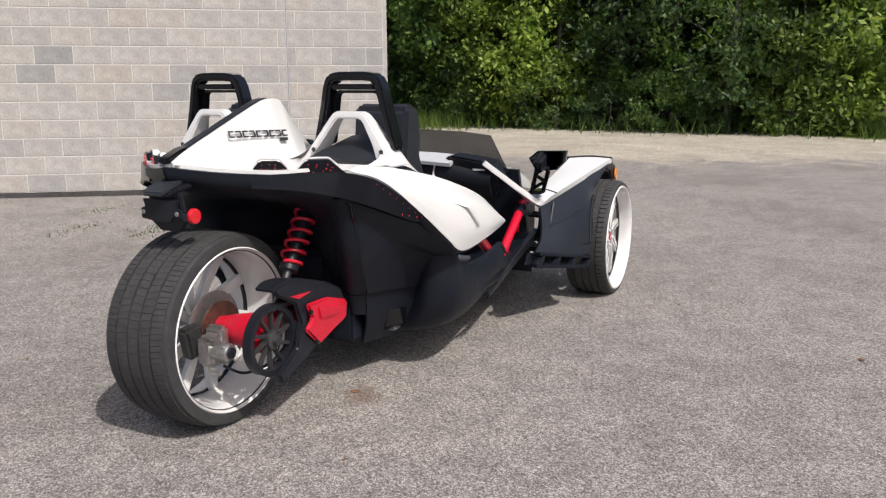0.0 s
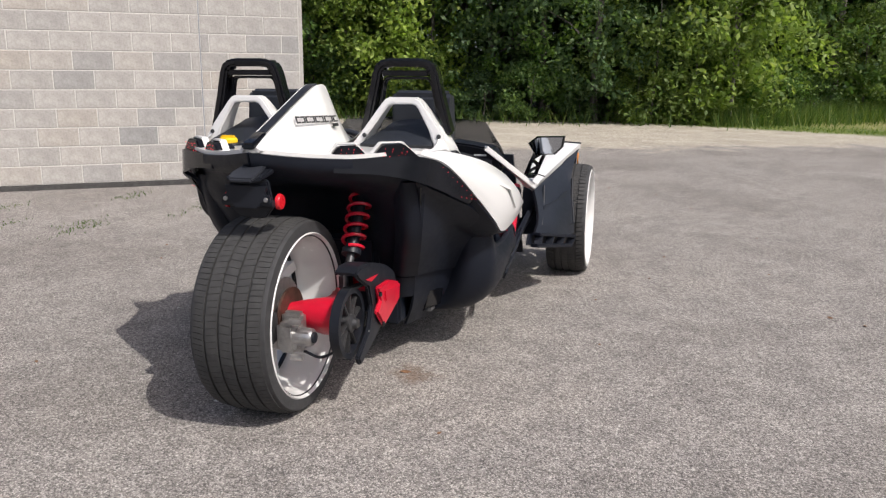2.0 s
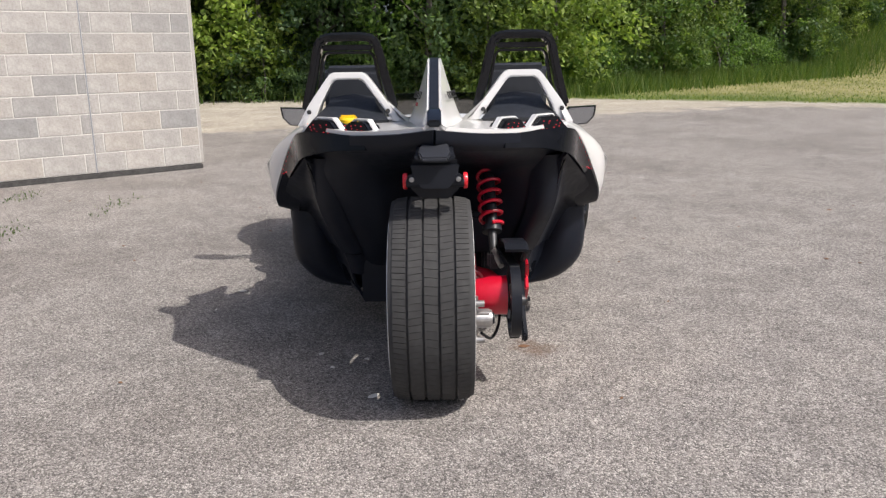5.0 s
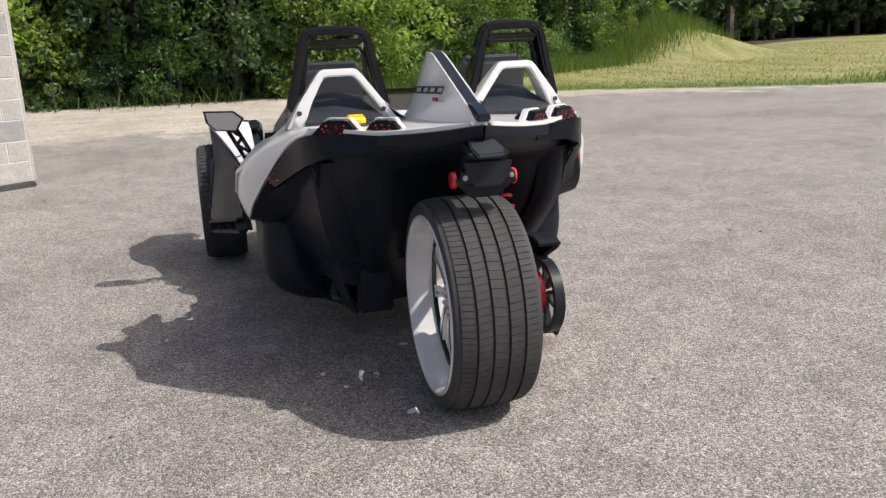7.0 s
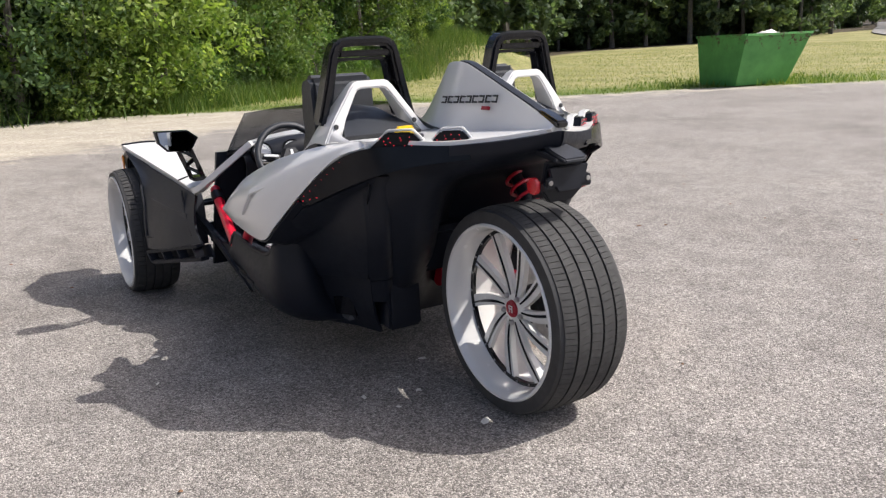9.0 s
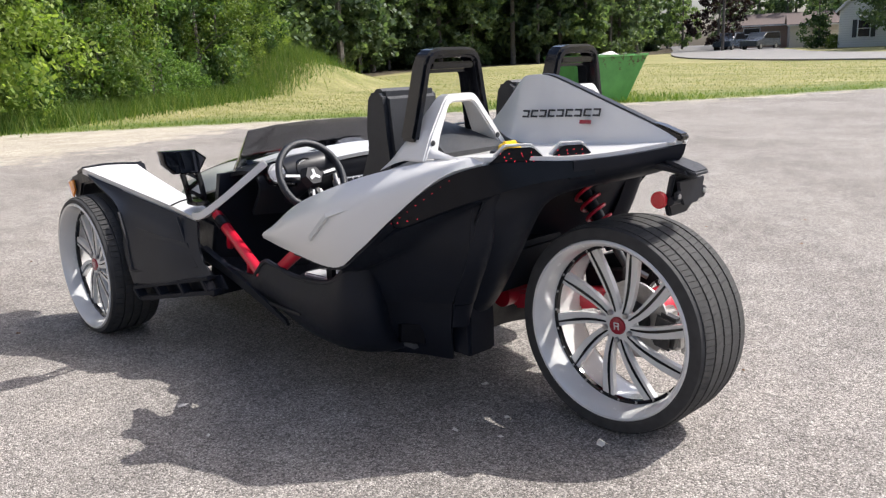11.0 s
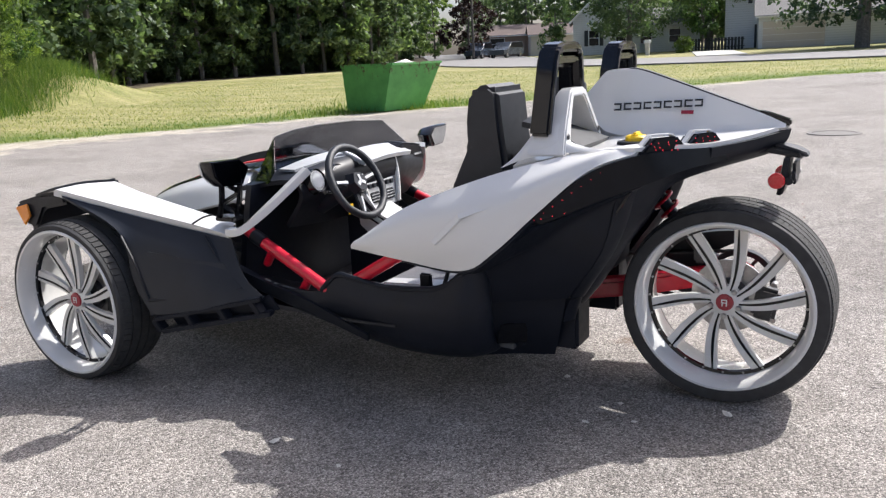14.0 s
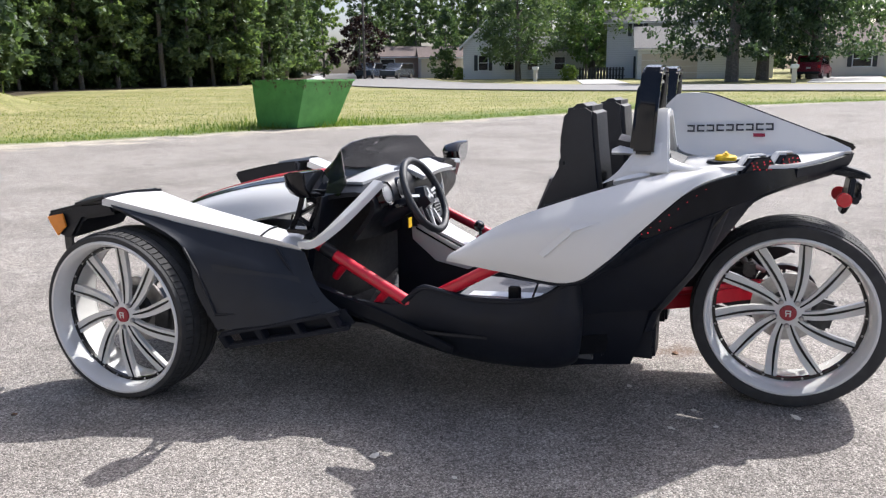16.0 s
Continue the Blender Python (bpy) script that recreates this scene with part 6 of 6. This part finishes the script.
def blades(name, spots, height, width, seed, mat, label):
    rng = np.random.default_rng(seed)
    p = np.asarray(spots, float)
    n = len(p)
    a = rng.random(n) * 6.283
    h = height * (0.5 + 0.9 * rng.random(n))
    side = np.stack([np.cos(a), np.sin(a), np.zeros(n)], 1) * width
    lean = np.stack([rng.normal(size=n), rng.normal(size=n), np.zeros(n)], 1) * (h * 0.35)[:, None]
    tip = p + lean
    tip[:, 2] += h
    v = np.stack([p - side, p + side, tip], 1).reshape(-1, 3)
    me = bpy.data.meshes.new(name)
    me.vertices.add(3 * n)
    me.vertices.foreach_set("co", v.ravel())
    me.loops.add(3 * n)
    me.loops.foreach_set("vertex_index", np.arange(3 * n))
    me.polygons.add(n)
    me.polygons.foreach_set("loop_start", np.arange(0, 3 * n, 3))
    me.update(calc_edges=True)
    me.materials.append(mat)
    return tagged(new(name, me), label, "grass", kind="stuff")


def build_grass():
    rng = random.Random(8)
    lawn, edge, tall, tufts, weeds = [], [], [], [], []
    for _ in range(330000):
        x, y = rng.uniform(-6, 36), rng.uniform(-44, 9)
        d = past(GRASS, x, y) + 0.5 * noise.noise((x * 0.8, y * 0.8, 0))
        if d < -0.15:
            continue
        r = math.hypot(x, y)
        if rng.random() > (1.0 if d < 1.2 else 14.0 / (r + 4)):
            continue
        (edge if d < 2.6 + 1.6 * noise.noise((x * 0.4, y * 0.4, 3)) or noise.noise((x * 0.25 + y * 0.15, y * 0.9 - x * 0.55, 7)) > 0.22 else lawn).append((x, y, ground_z(x, y) - 0.01))
    foot = spline([(19.2, 14.5, 0), (19.4, 9.5, 0), (19.2, 5.0, 0), (18.9, 1.5, 0), (19.8, -2.6, 0), (22.2, -6.3, 0), (24.6, -10.0, 0), (27.2, -14.5, 0), (30.5, -19.5, 0)], 80)
    for _ in range(36000):
        p = foot[rng.randrange(81)]
        x, y = p.x + rng.gauss(0, 0.75), p.y + rng.gauss(0, 0.75)
        if y > -2.5 and rng.random() < 0.96:
            continue
        tall.append((x, y, ground_z(x, y) - 0.02))
    for _ in range(3000):
        # the grassy bank beyond the corner of the building
        x, y = 18.2 + rng.gauss(0, 0.9), 10.0 + rng.gauss(0, 1.2)
        tall.append((x, y, ground_z(x, y) - 0.02))
    for cx, cy in ((2.8, 3.3), (4.0, 2.9), (2.6, 4.0), (2.95, 3.4), (4.3, 3.9), (3.4, 4.6)):
        for _ in range(60):
            x, y = cx + rng.gauss(0, 0.20), cy + rng.gauss(0, 0.07)
            weeds.append((x, y, ground_z(x, y)))
    for _ in range(2200):
        # tufts that have grown round the foot of the skip
        x, y = 11.6 + rng.gauss(0, 1.5), -15.6 + rng.gauss(0, 1.5)
        if past(GRASS, x, y) > -0.1:
            tufts.append((x, y, ground_z(x, y) - 0.02))
    blades("edge_grass", edge, 0.06, 0.010, 6, EDGEBLADE, "fresh green grass along the edge of the lot")
    blades("skip_tufts", tufts, 0.17, 0.014, 7, TALLBLADE, "green tufts of weeds round the skip")
    blades("lawn_grass", lawn, 0.055, 0.010, 3, BLADE, "mown green and straw-coloured grass of the field")
    blades("tall_grass", tall, 0.48, 0.012, 4, TALLBLADE, "tall unmown green grass along the woods")
    blades("lot_weeds", weeds, 0.022, 0.006, 5, TALLBLADE, "small green weeds in the asphalt by the wall")


# ---- green skip ----
def skip_paint():
    m = Nodes("green_skip_paint")
    v = m.coords()
    base = m.ramp(m.noise(2.2, 6, 0.7, v), (0.3, (0.065, 0.235, 0.055)), (0.7, (0.11, 0.34, 0.085)))
    sep = m.add("ShaderNodeSeparateXYZ")
    m.link(v, sep.inputs[0])
    n = m.noise(5.0, 8, 0.8, v)
    rust_mask = m.ramp(m.maths("ADD", n, m.maths("MULTIPLY", sep.outputs[2], 0.22)), (0.78, (0, 0, 0)), (0.84, (1, 1, 1)))
    m.set(Base_Color=m.mix(rust_mask, base, rgb(0.07, 0.032, 0.018)), Roughness=0.6)
    return m.mat


def build_skip():
    paint = skip_paint()
    x, y = 11.69, -15.67
    ob = thing("dumpster", "green steel rubbish skip with rusty rim on the grass", "dumpster", pose(x, y, ground_z(x, y), 0, 0, 78))
    # the sides slope outwards, one more than the others
    lo = [(-0.60, -0.88), (0.91, -0.88), (0.91, 0.55), (-0.60, 0.55)]
    hi = [(-0.96, -0.96), (0.96, -0.96), (0.96, 0.96), (-0.96, 0.96)]
    h = 1.22
    for i in range(4):
        j = (i + 1) % 4
        q = [(*lo[i], 0.02), (*lo[j], 0.02), (*hi[j], h), (*hi[i], h)]
        n = (Vector(q[1]) - Vector(q[0])).cross(Vector(q[3]) - Vector(q[0])).normalized()
        part("side_panel", slab(q, n * -0.03), paint, ob, smooth=False)
        a, b = Vector(q[3]), Vector(q[2])
        part("rim", beam([a, b], 0.08, 0.06, bevel=0.006), paint, ob)
    part("floor", slab([(*p, 0.05) for p in lo], (0, 0, 0.03)), paint, ob, smooth=False)
    bag = plain("pale_sheeting", (0.72, 0.70, 0.66), 0.7, wear=0.2, scale=6)
    bm = bmesh.new()
    bmesh.ops.create_icosphere(bm, subdivisions=3, radius=0.5)
    for v in bm.verts:
        v.co = Vector((v.co.x * 0.9, v.co.y * 0.7, v.co.z * 0.55)) * (1 + 0.25 * noise.noise(v.co * 4))
    bags = part("rubbish_bag", bm, bag, None)
    bags.matrix_world = pose(x, y, ground_z(x, y), 0, 0, 78) @ pose(-0.25, 0.30, 1.04)
    tagged(bags, "crumpled pale sheeting heaped in the skip", "rubbish")
    bm = box(0, -0.16, 0.5, 1.40, 1.30, 0.86, 0.05)
    fill = part("rubbish_heap", bm, plain("mixed_rubbish", (0.12, 0.10, 0.08), 0.9, wear=0.5, scale=9), None)
    fill.matrix_world = pose(x, y, ground_z(x, y), 0, 0, 78) @ pose(0.1, 0, 0.02)
    tagged(fill, "dark mixed rubbish filling the skip", "rubbish")


# ---- houses across the street ----
def siding_material():
    """White lapped boards: the shade under each lap is painted as a dark line."""
    m = Nodes("white_siding")
    sep = m.add("ShaderNodeSeparateXYZ")
    m.link(m.coords(), sep.inputs[0])
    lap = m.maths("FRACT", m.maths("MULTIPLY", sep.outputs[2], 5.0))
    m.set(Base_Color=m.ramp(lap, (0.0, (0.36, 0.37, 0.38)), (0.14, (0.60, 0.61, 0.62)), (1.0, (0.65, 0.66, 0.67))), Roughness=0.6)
    return m.mat


SIDING = siding_material()
CREAM = plain("cream_siding", (0.62, 0.58, 0.52), 0.6, wear=0.05)
BRICK = plain("tan_brick", (0.30, 0.22, 0.17), 0.8, wear=0.25, scale=20)
SHINGLE = plain("brown_shingles", (0.13, 0.10, 0.09), 0.9, wear=0.3, scale=12)
SHINGLE_GREY = plain("grey_shingles", (0.17, 0.165, 0.16), 0.9, wear=0.3, scale=12)
SHUTTER = plain("dark_shutters", (0.03, 0.034, 0.04), 0.6)
DOORPAINT = plain("pale_garage_door", (0.55, 0.49, 0.43), 0.6)
TRIM = plain("white_trim", (0.75, 0.75, 0.75), 0.5)
FENCE = plain("dark_fence", (0.05, 0.052, 0.05), 0.8, wear=0.3)
CONCRETE_PALE = plain("pale_concrete", (0.42, 0.41, 0.39), 0.9, wear=0.1, scale=2)


def gable_house(label, at, turn, w, d, h, ridge, wall, roofing, windows, doors=(), over=0.35, gable_front=False):
    """A house whose front looks along its -y; windows are (x, z, w, h) on the front, doors (x, w, h, material)."""
    z0 = ground_z(*at)
    ob = thing("house", label, "house", pose(at[0], at[1], z0 - 0.05, 0, 0, turn))
    if gable_front:
        prof = [(-w / 2, -d / 2, 0), (w / 2, -d / 2, 0), (w / 2, -d / 2, h), (0, -d / 2, h + ridge), (-w / 2, -d / 2, h)]
        part("wall", slab(prof, (0, d, 0)), wall, ob, smooth=False)
        for s in (-1, 1):
            q = [(0, -d / 2 - over, h + ridge + 0.05), (s * (w / 2 + over), -d / 2 - over, h - ridge * over / (w / 2) + 0.05), (s * (w / 2 + over), d / 2 + over, h - ridge * over / (w / 2) + 0.05), (0, d / 2 + over, h + ridge + 0.05)]
            part("roof", slab(q, (0, 0, 0.14)), roofing, ob, smooth=False)
            part("fascia", beam([Vector(q[0]) + Vector((0, -0.03, 0.04)), Vector(q[1]) + Vector((0, -0.03, 0.04))], 0.06, 0.18, bevel=0), TRIM, ob)
    else:
        prof = [(-w / 2, -d / 2, 0), (-w / 2, d / 2, 0), (-w / 2, d / 2, h), (-w / 2, 0, h + ridge), (-w / 2, -d / 2, h)]
        part("wall", slab(prof, (w, 0, 0)), wall, ob, smooth=False)
        for s in (-1, 1):
            drop = ridge * over / (d / 2)
            q = [(-w / 2 - over, 0, h + ridge + 0.05), (w / 2 + over, 0, h + ridge + 0.05), (w / 2 + over, s * (d / 2 + over), h - drop + 0.05), (-w / 2 - over, s * (d / 2 + over), h - drop + 0.05)]
            part("roof", slab(q, (0, 0, 0.14)), roofing, ob, smooth=False)
            part("gutter", beam([Vector(q[3]) + Vector((0, s * 0.05, 0.02)), Vector(q[2]) + Vector((0, s * 0.05, 0.02))], 0.10, 0.12, bevel=0), TRIM, ob)
    for x, z, ww, wh, shutters in windows:
        win = part("window", box(x, -d / 2 - 0.01, z, ww + 0.16, 0.06, wh + 0.16, 0.01), TRIM, ob)
        part("pane", box(x, -d / 2 - 0.045, z, ww, 0.02, wh), GLOSS, win, smooth=False)
        part("mullion", box(x, -d / 2 - 0.06, z, ww, 0.02, 0.05), TRIM, win, smooth=False)
        if shutters:
            for s in (-1, 1):
                part("shutter", box(x + s * (ww / 2 + 0.28), -d / 2 - 0.03, z, 0.36, 0.05, wh + 0.1, 0.01), SHUTTER, ob)
    for x, dw, dh, mat in doors:
        dr = part("door", box(x, -d / 2 - 0.01, dh / 2, dw, 0.08, dh, 0.01), mat, ob)
        if dw > 2:
            for k in range(1, 4):
                part("door_groove", box(x, -d / 2 - 0.052, dh * k / 4, dw, 0.01, 0.03), TRIM, dr, smooth=False)
    return ob


def build_car(name, label, at, turn, paint, length, height):
    """A parked road vehicle, boxy, with glasshouse and wheels."""
    ob = thing(name, label, "car", pose(at[0], at[1], ground_z(*at) + 0.02, 0, 0, turn))
    L, H, W = length, height, 1.8
    side = [(-L / 2, 0, 0.35), (L / 2, 0, 0.35), (L / 2, 0, H * 0.48), (L * 0.28, 0, H * 0.56), (L * 0.12, 0, H * 0.96), (-L * 0.42, 0, H), (-L * 0.49, 0, H * 0.6)]
    part("body", slab([(x, -W / 2, z) for x, _, z in side], (0, W, 0), 0.06), paint, ob)
    for s in (-1, 1):
        part("side_window", slab([(-L * 0.44, s * (W / 2 + 0.006), H * 0.62), (L * 0.20, s * (W / 2 + 0.006), H * 0.62), (L * 0.10, s * (W / 2 + 0.006), H * 0.90), (-L * 0.40, s * (W / 2 + 0.006), H * 0.93)], (0, s * 0.006, 0)), GLOSS, ob, smooth=False)
        for x in (-L * 0.30, L * 0.32):
            wheel = part("wheel", lathe([(0.18, -0.1), (0.33, -0.1), (0.34, 0), (0.33, 0.1), (0.18, 0.1)], 20, Matrix.Translation((x, s * (W / 2 - 0.08), 0.33)), True), RUBBER, ob)
            part("rim", lathe([(0.0, s * 0.07), (0.19, s * 0.09), (0.19, 0.0), (0.0, 0.0)], 16, Matrix.Translation((x, s * (W / 2 - 0.08), 0.33))), STEEL, wheel)
    part("rear_window", box(-L * 0.468, 0, H * 0.78, 0.03, W * 0.78, H * 0.26, 0.005, Matrix.Rotation(0.0, 4, "Y")), GLOSS, ob)
    for s in (-1, 1):
        part("tail_lamp", box(-L / 2 - 0.0, s * (W / 2 - 0.14), H * 0.52, 0.05, 0.2, 0.22, 0.01), REFLECTOR, ob)
    part("bumper", box(-L / 2 - 0.03, 0, 0.45, 0.14, W * 0.96, 0.2, 0.04), SATIN, ob)
    part("number_plate", box(-L / 2 - 0.04, 0, H * 0.46, 0.02, 0.3, 0.12), TRIM, ob, smooth=False)
    return ob


def build_houses():
    gable_house("low tan ranch house with a brown shingle roof", (39.6, -88.5), 27 + 180, 11.5, 6.5, 2.4, 1.15, BRICK, SHINGLE, [(-3.5, 1.5, 1.6, 1.2, False), (3.8, 1.4, 1.2, 1.4, False)], [(0.6, 1.0, 2.05, TRIM)])
    gable_house("cream garage wing of the ranch house", (34.6, -85.0), 27 + 180, 5.5, 4.5, 2.3, 1.0, CREAM, SHINGLE, [], [(0.5, 2.6, 2.1, DOORPAINT)])
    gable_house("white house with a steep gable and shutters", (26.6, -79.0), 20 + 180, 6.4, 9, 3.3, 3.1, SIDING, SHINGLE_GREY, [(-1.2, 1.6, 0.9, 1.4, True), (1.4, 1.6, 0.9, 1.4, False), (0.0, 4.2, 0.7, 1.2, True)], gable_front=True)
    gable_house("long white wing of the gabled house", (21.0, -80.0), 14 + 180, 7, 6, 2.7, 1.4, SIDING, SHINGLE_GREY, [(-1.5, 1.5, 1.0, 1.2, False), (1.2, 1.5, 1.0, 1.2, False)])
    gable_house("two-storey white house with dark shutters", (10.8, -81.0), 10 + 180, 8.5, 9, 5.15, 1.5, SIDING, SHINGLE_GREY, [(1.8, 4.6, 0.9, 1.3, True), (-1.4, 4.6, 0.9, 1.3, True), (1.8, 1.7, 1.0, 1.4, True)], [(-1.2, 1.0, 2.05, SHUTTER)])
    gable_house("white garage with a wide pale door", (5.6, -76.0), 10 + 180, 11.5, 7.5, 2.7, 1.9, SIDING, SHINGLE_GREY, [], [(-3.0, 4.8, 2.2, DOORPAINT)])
    gable_house("single-storey pale house with dark shutters and a porch door", (-11.5, -80.0), -6 + 180, 15, 9, 2.8, 1.7, CREAM, SHINGLE, [(4.2, 1.5, 1.5, 1.5, True), (-3.2, 1.5, 1.4, 1.3, True)], [(1.4, 1.0, 2.1, SHUTTER)])
    for x, y, t, w, d in ((12.6, -64.0, 14, 3.4, 15), (-6.0, -66.0, -5, 5.0, 18)):
        z = ground_z(x, y)
        ob = part("driveway", box(0, 0, 0.02, w, d, 0.05, 0.0), CONCRETE_PALE, None, smooth=False)
        ob.matrix_world = pose(x, y, z, math.degrees(0.0175 * (y / math.hypot(x, y))), 0, t)
        tagged(ob, "pale concrete driveway across a front lawn", "driveway", kind="structure")
    fence = thing("fence", "dark low timber fence beside the white house", "fence", pose(14.6, -73.0, ground_z(14.6, -73.0), 0, 0, 8))
    for k in range(18):
        part("board", box(-2.4 + k * 0.28, 0, 0.55, 0.2, 0.03, 1.1, 0.004), FENCE, fence, smooth=False)
    part("rail", box(0, 0.03, 0.9, 5.2, 0.04, 0.09), FENCE, fence, smooth=False)
    part("rail", box(0, 0.03, 0.3, 5.2, 0.04, 0.09), FENCE, fence, smooth=False)
    build_car("suv", "dark red sport utility car parked in a driveway", (-3.8, -69.5), 256, plain("dark_red_paint", (0.16, 0.012, 0.025), 0.25, coat=0.5), 4.7, 1.8)
    build_car("van", "dark grey minivan parked by the ranch house", (36.8, -77.0), 88, plain("slate_paint", (0.05, 0.06, 0.075), 0.25, coat=0.5), 4.9, 1.75)
    build_car("pickup", "dark blue van parked beside the ranch house", (40.4, -77.5), 100, plain("blue_paint", (0.04, 0.055, 0.08), 0.25, coat=0.5), 5.0, 1.8)
    for x, y in ((-1.9, -57.4), (18.6, -66.0)):
        z = ground_z(x, y)
        post = thing("mailbox", "pale letter box on a thick post by the street", "mailbox", pose(x, y, z), "letter boxes")
        part("post", box(0, 0, 0.5, 0.3, 0.3, 1.05, 0.02), CREAM, post)
        part("letter_box", box(0, 0, 1.12, 0.55, 0.4, 0.3, 0.06), TRIM, post)
    pole = thing("utility_pole", "grey timber utility pole with a cross arm", "pole", pose(39.5, -74.5, ground_z(39.5, -74.5)))
    part("shaft", tube([(0, 0, -0.3), (0, 0, 9.5)], [0.15, 0.10], 10), BARK, pole)
    part("cross_arm", box(0, 0, 8.9, 2.2, 0.1, 0.12, 0.01), BARK, pole)


build_building()
build_plants()
build_grass()
build_skip()
build_houses()


# ---- small things on the lot ----
def build_litter():
    rng = random.Random(21)
    # some pale flecks are sun spots in the car's shadow, built as solid scraps
    pale = plain("pale_litter_and_sun", (0.62, 0.60, 0.55), 0.8, wear=0.15, scale=60)
    brown = plain("dry_brown_leaf", (0.16, 0.085, 0.045), 0.85, wear=0.3, scale=80)
    spots = [(-0.053, 0.227, 0.030, 0), (0.332, 0.293, 0.020, 0), (0.24, 0.43, 0.020, 0), (0.40, 0.50, 0.018, 0), (1.384, 1.109, 0.030, 0), (1.05, 1.16, 0.016, 0), (0.62, 0.12, 0.022, 0), (0.10, 1.28, 0.012, 1),
             (0.47, -0.40, 0.030, 1), (-1.3, -1.9, 0.018, 1), (1.9, -2.4, 0.022, 1), (3.2, -1.5, 0.02, 1), (-0.6, 2.1, 0.016, 1), (2.1, 2.0, 0.018, 1), (4.2, 0.6, 0.03, 1), (3.4, -3.1, 0.03, 1), (1.0, -3.9, 0.025, 1)]
    more = [(rng.uniform(-3.0, 7.0), rng.uniform(-4.5, 4.5), rng.uniform(0.008, 0.02), 1) for _ in range(60)]
    spots += [p for p in more if 0.80 * p[0] + 0.60 * p[1] < 5.9]
    for x, y, r, kind in spots:
        bm = bmesh.new()
        n = rng.choice((4, 5, 6))
        pts = [bm.verts.new((r * rng.uniform(0.5, 1.2) * math.cos(6.283 * k / n), r * rng.uniform(0.4, 0.8) * math.sin(6.283 * k / n), rng.uniform(0.002, 0.008))) for k in range(n)]
        mid = bm.verts.new((0, 0, 0.011))
        low = bm.verts.new((0, 0, 0.001))
        for k in range(n):
            bm.faces.new((pts[k], pts[(k + 1) % n], mid))
            bm.faces.new((pts[(k + 1) % n], pts[k], low))
        ob = part("dry_leaf" if kind else "paper_scrap", bm, brown if kind else pale, None, smooth=False)
        ob.matrix_world = pose(x, y, ground_z(x, y) + 0.001, 0, 0, rng.uniform(0, 360))
        tagged(ob, "small dry brown leaf lying on the asphalt" if kind else "small pale fleck on the asphalt, standing for litter and sun spots", "leaf" if kind else "litter", "debris on the lot")
    iron = plain("cast_iron", (0.15, 0.14, 0.13), 0.7, metal=0.4, wear=0.3, scale=30, grain=0.5)
    x, y = 0.3, -9.8
    cover = thing("manhole_cover", "dark cast iron drain cover set flush in the asphalt", "manhole cover", pose(x, y, ground_z(x, y)))
    part("frame", lathe([(0.30, 0.0), (0.30, 0.012), (0.36, 0.012), (0.37, 0.0)], 40, Matrix.Rotation(math.pi / 2, 4, "X"), True), iron, cover)
    part("lid", lathe([(0.0, 0.009), (0.285, 0.009), (0.29, 0.0), (0.0, 0.0)], 40, Matrix.Rotation(math.pi / 2, 4, "X")), iron, cover)


build_litter()
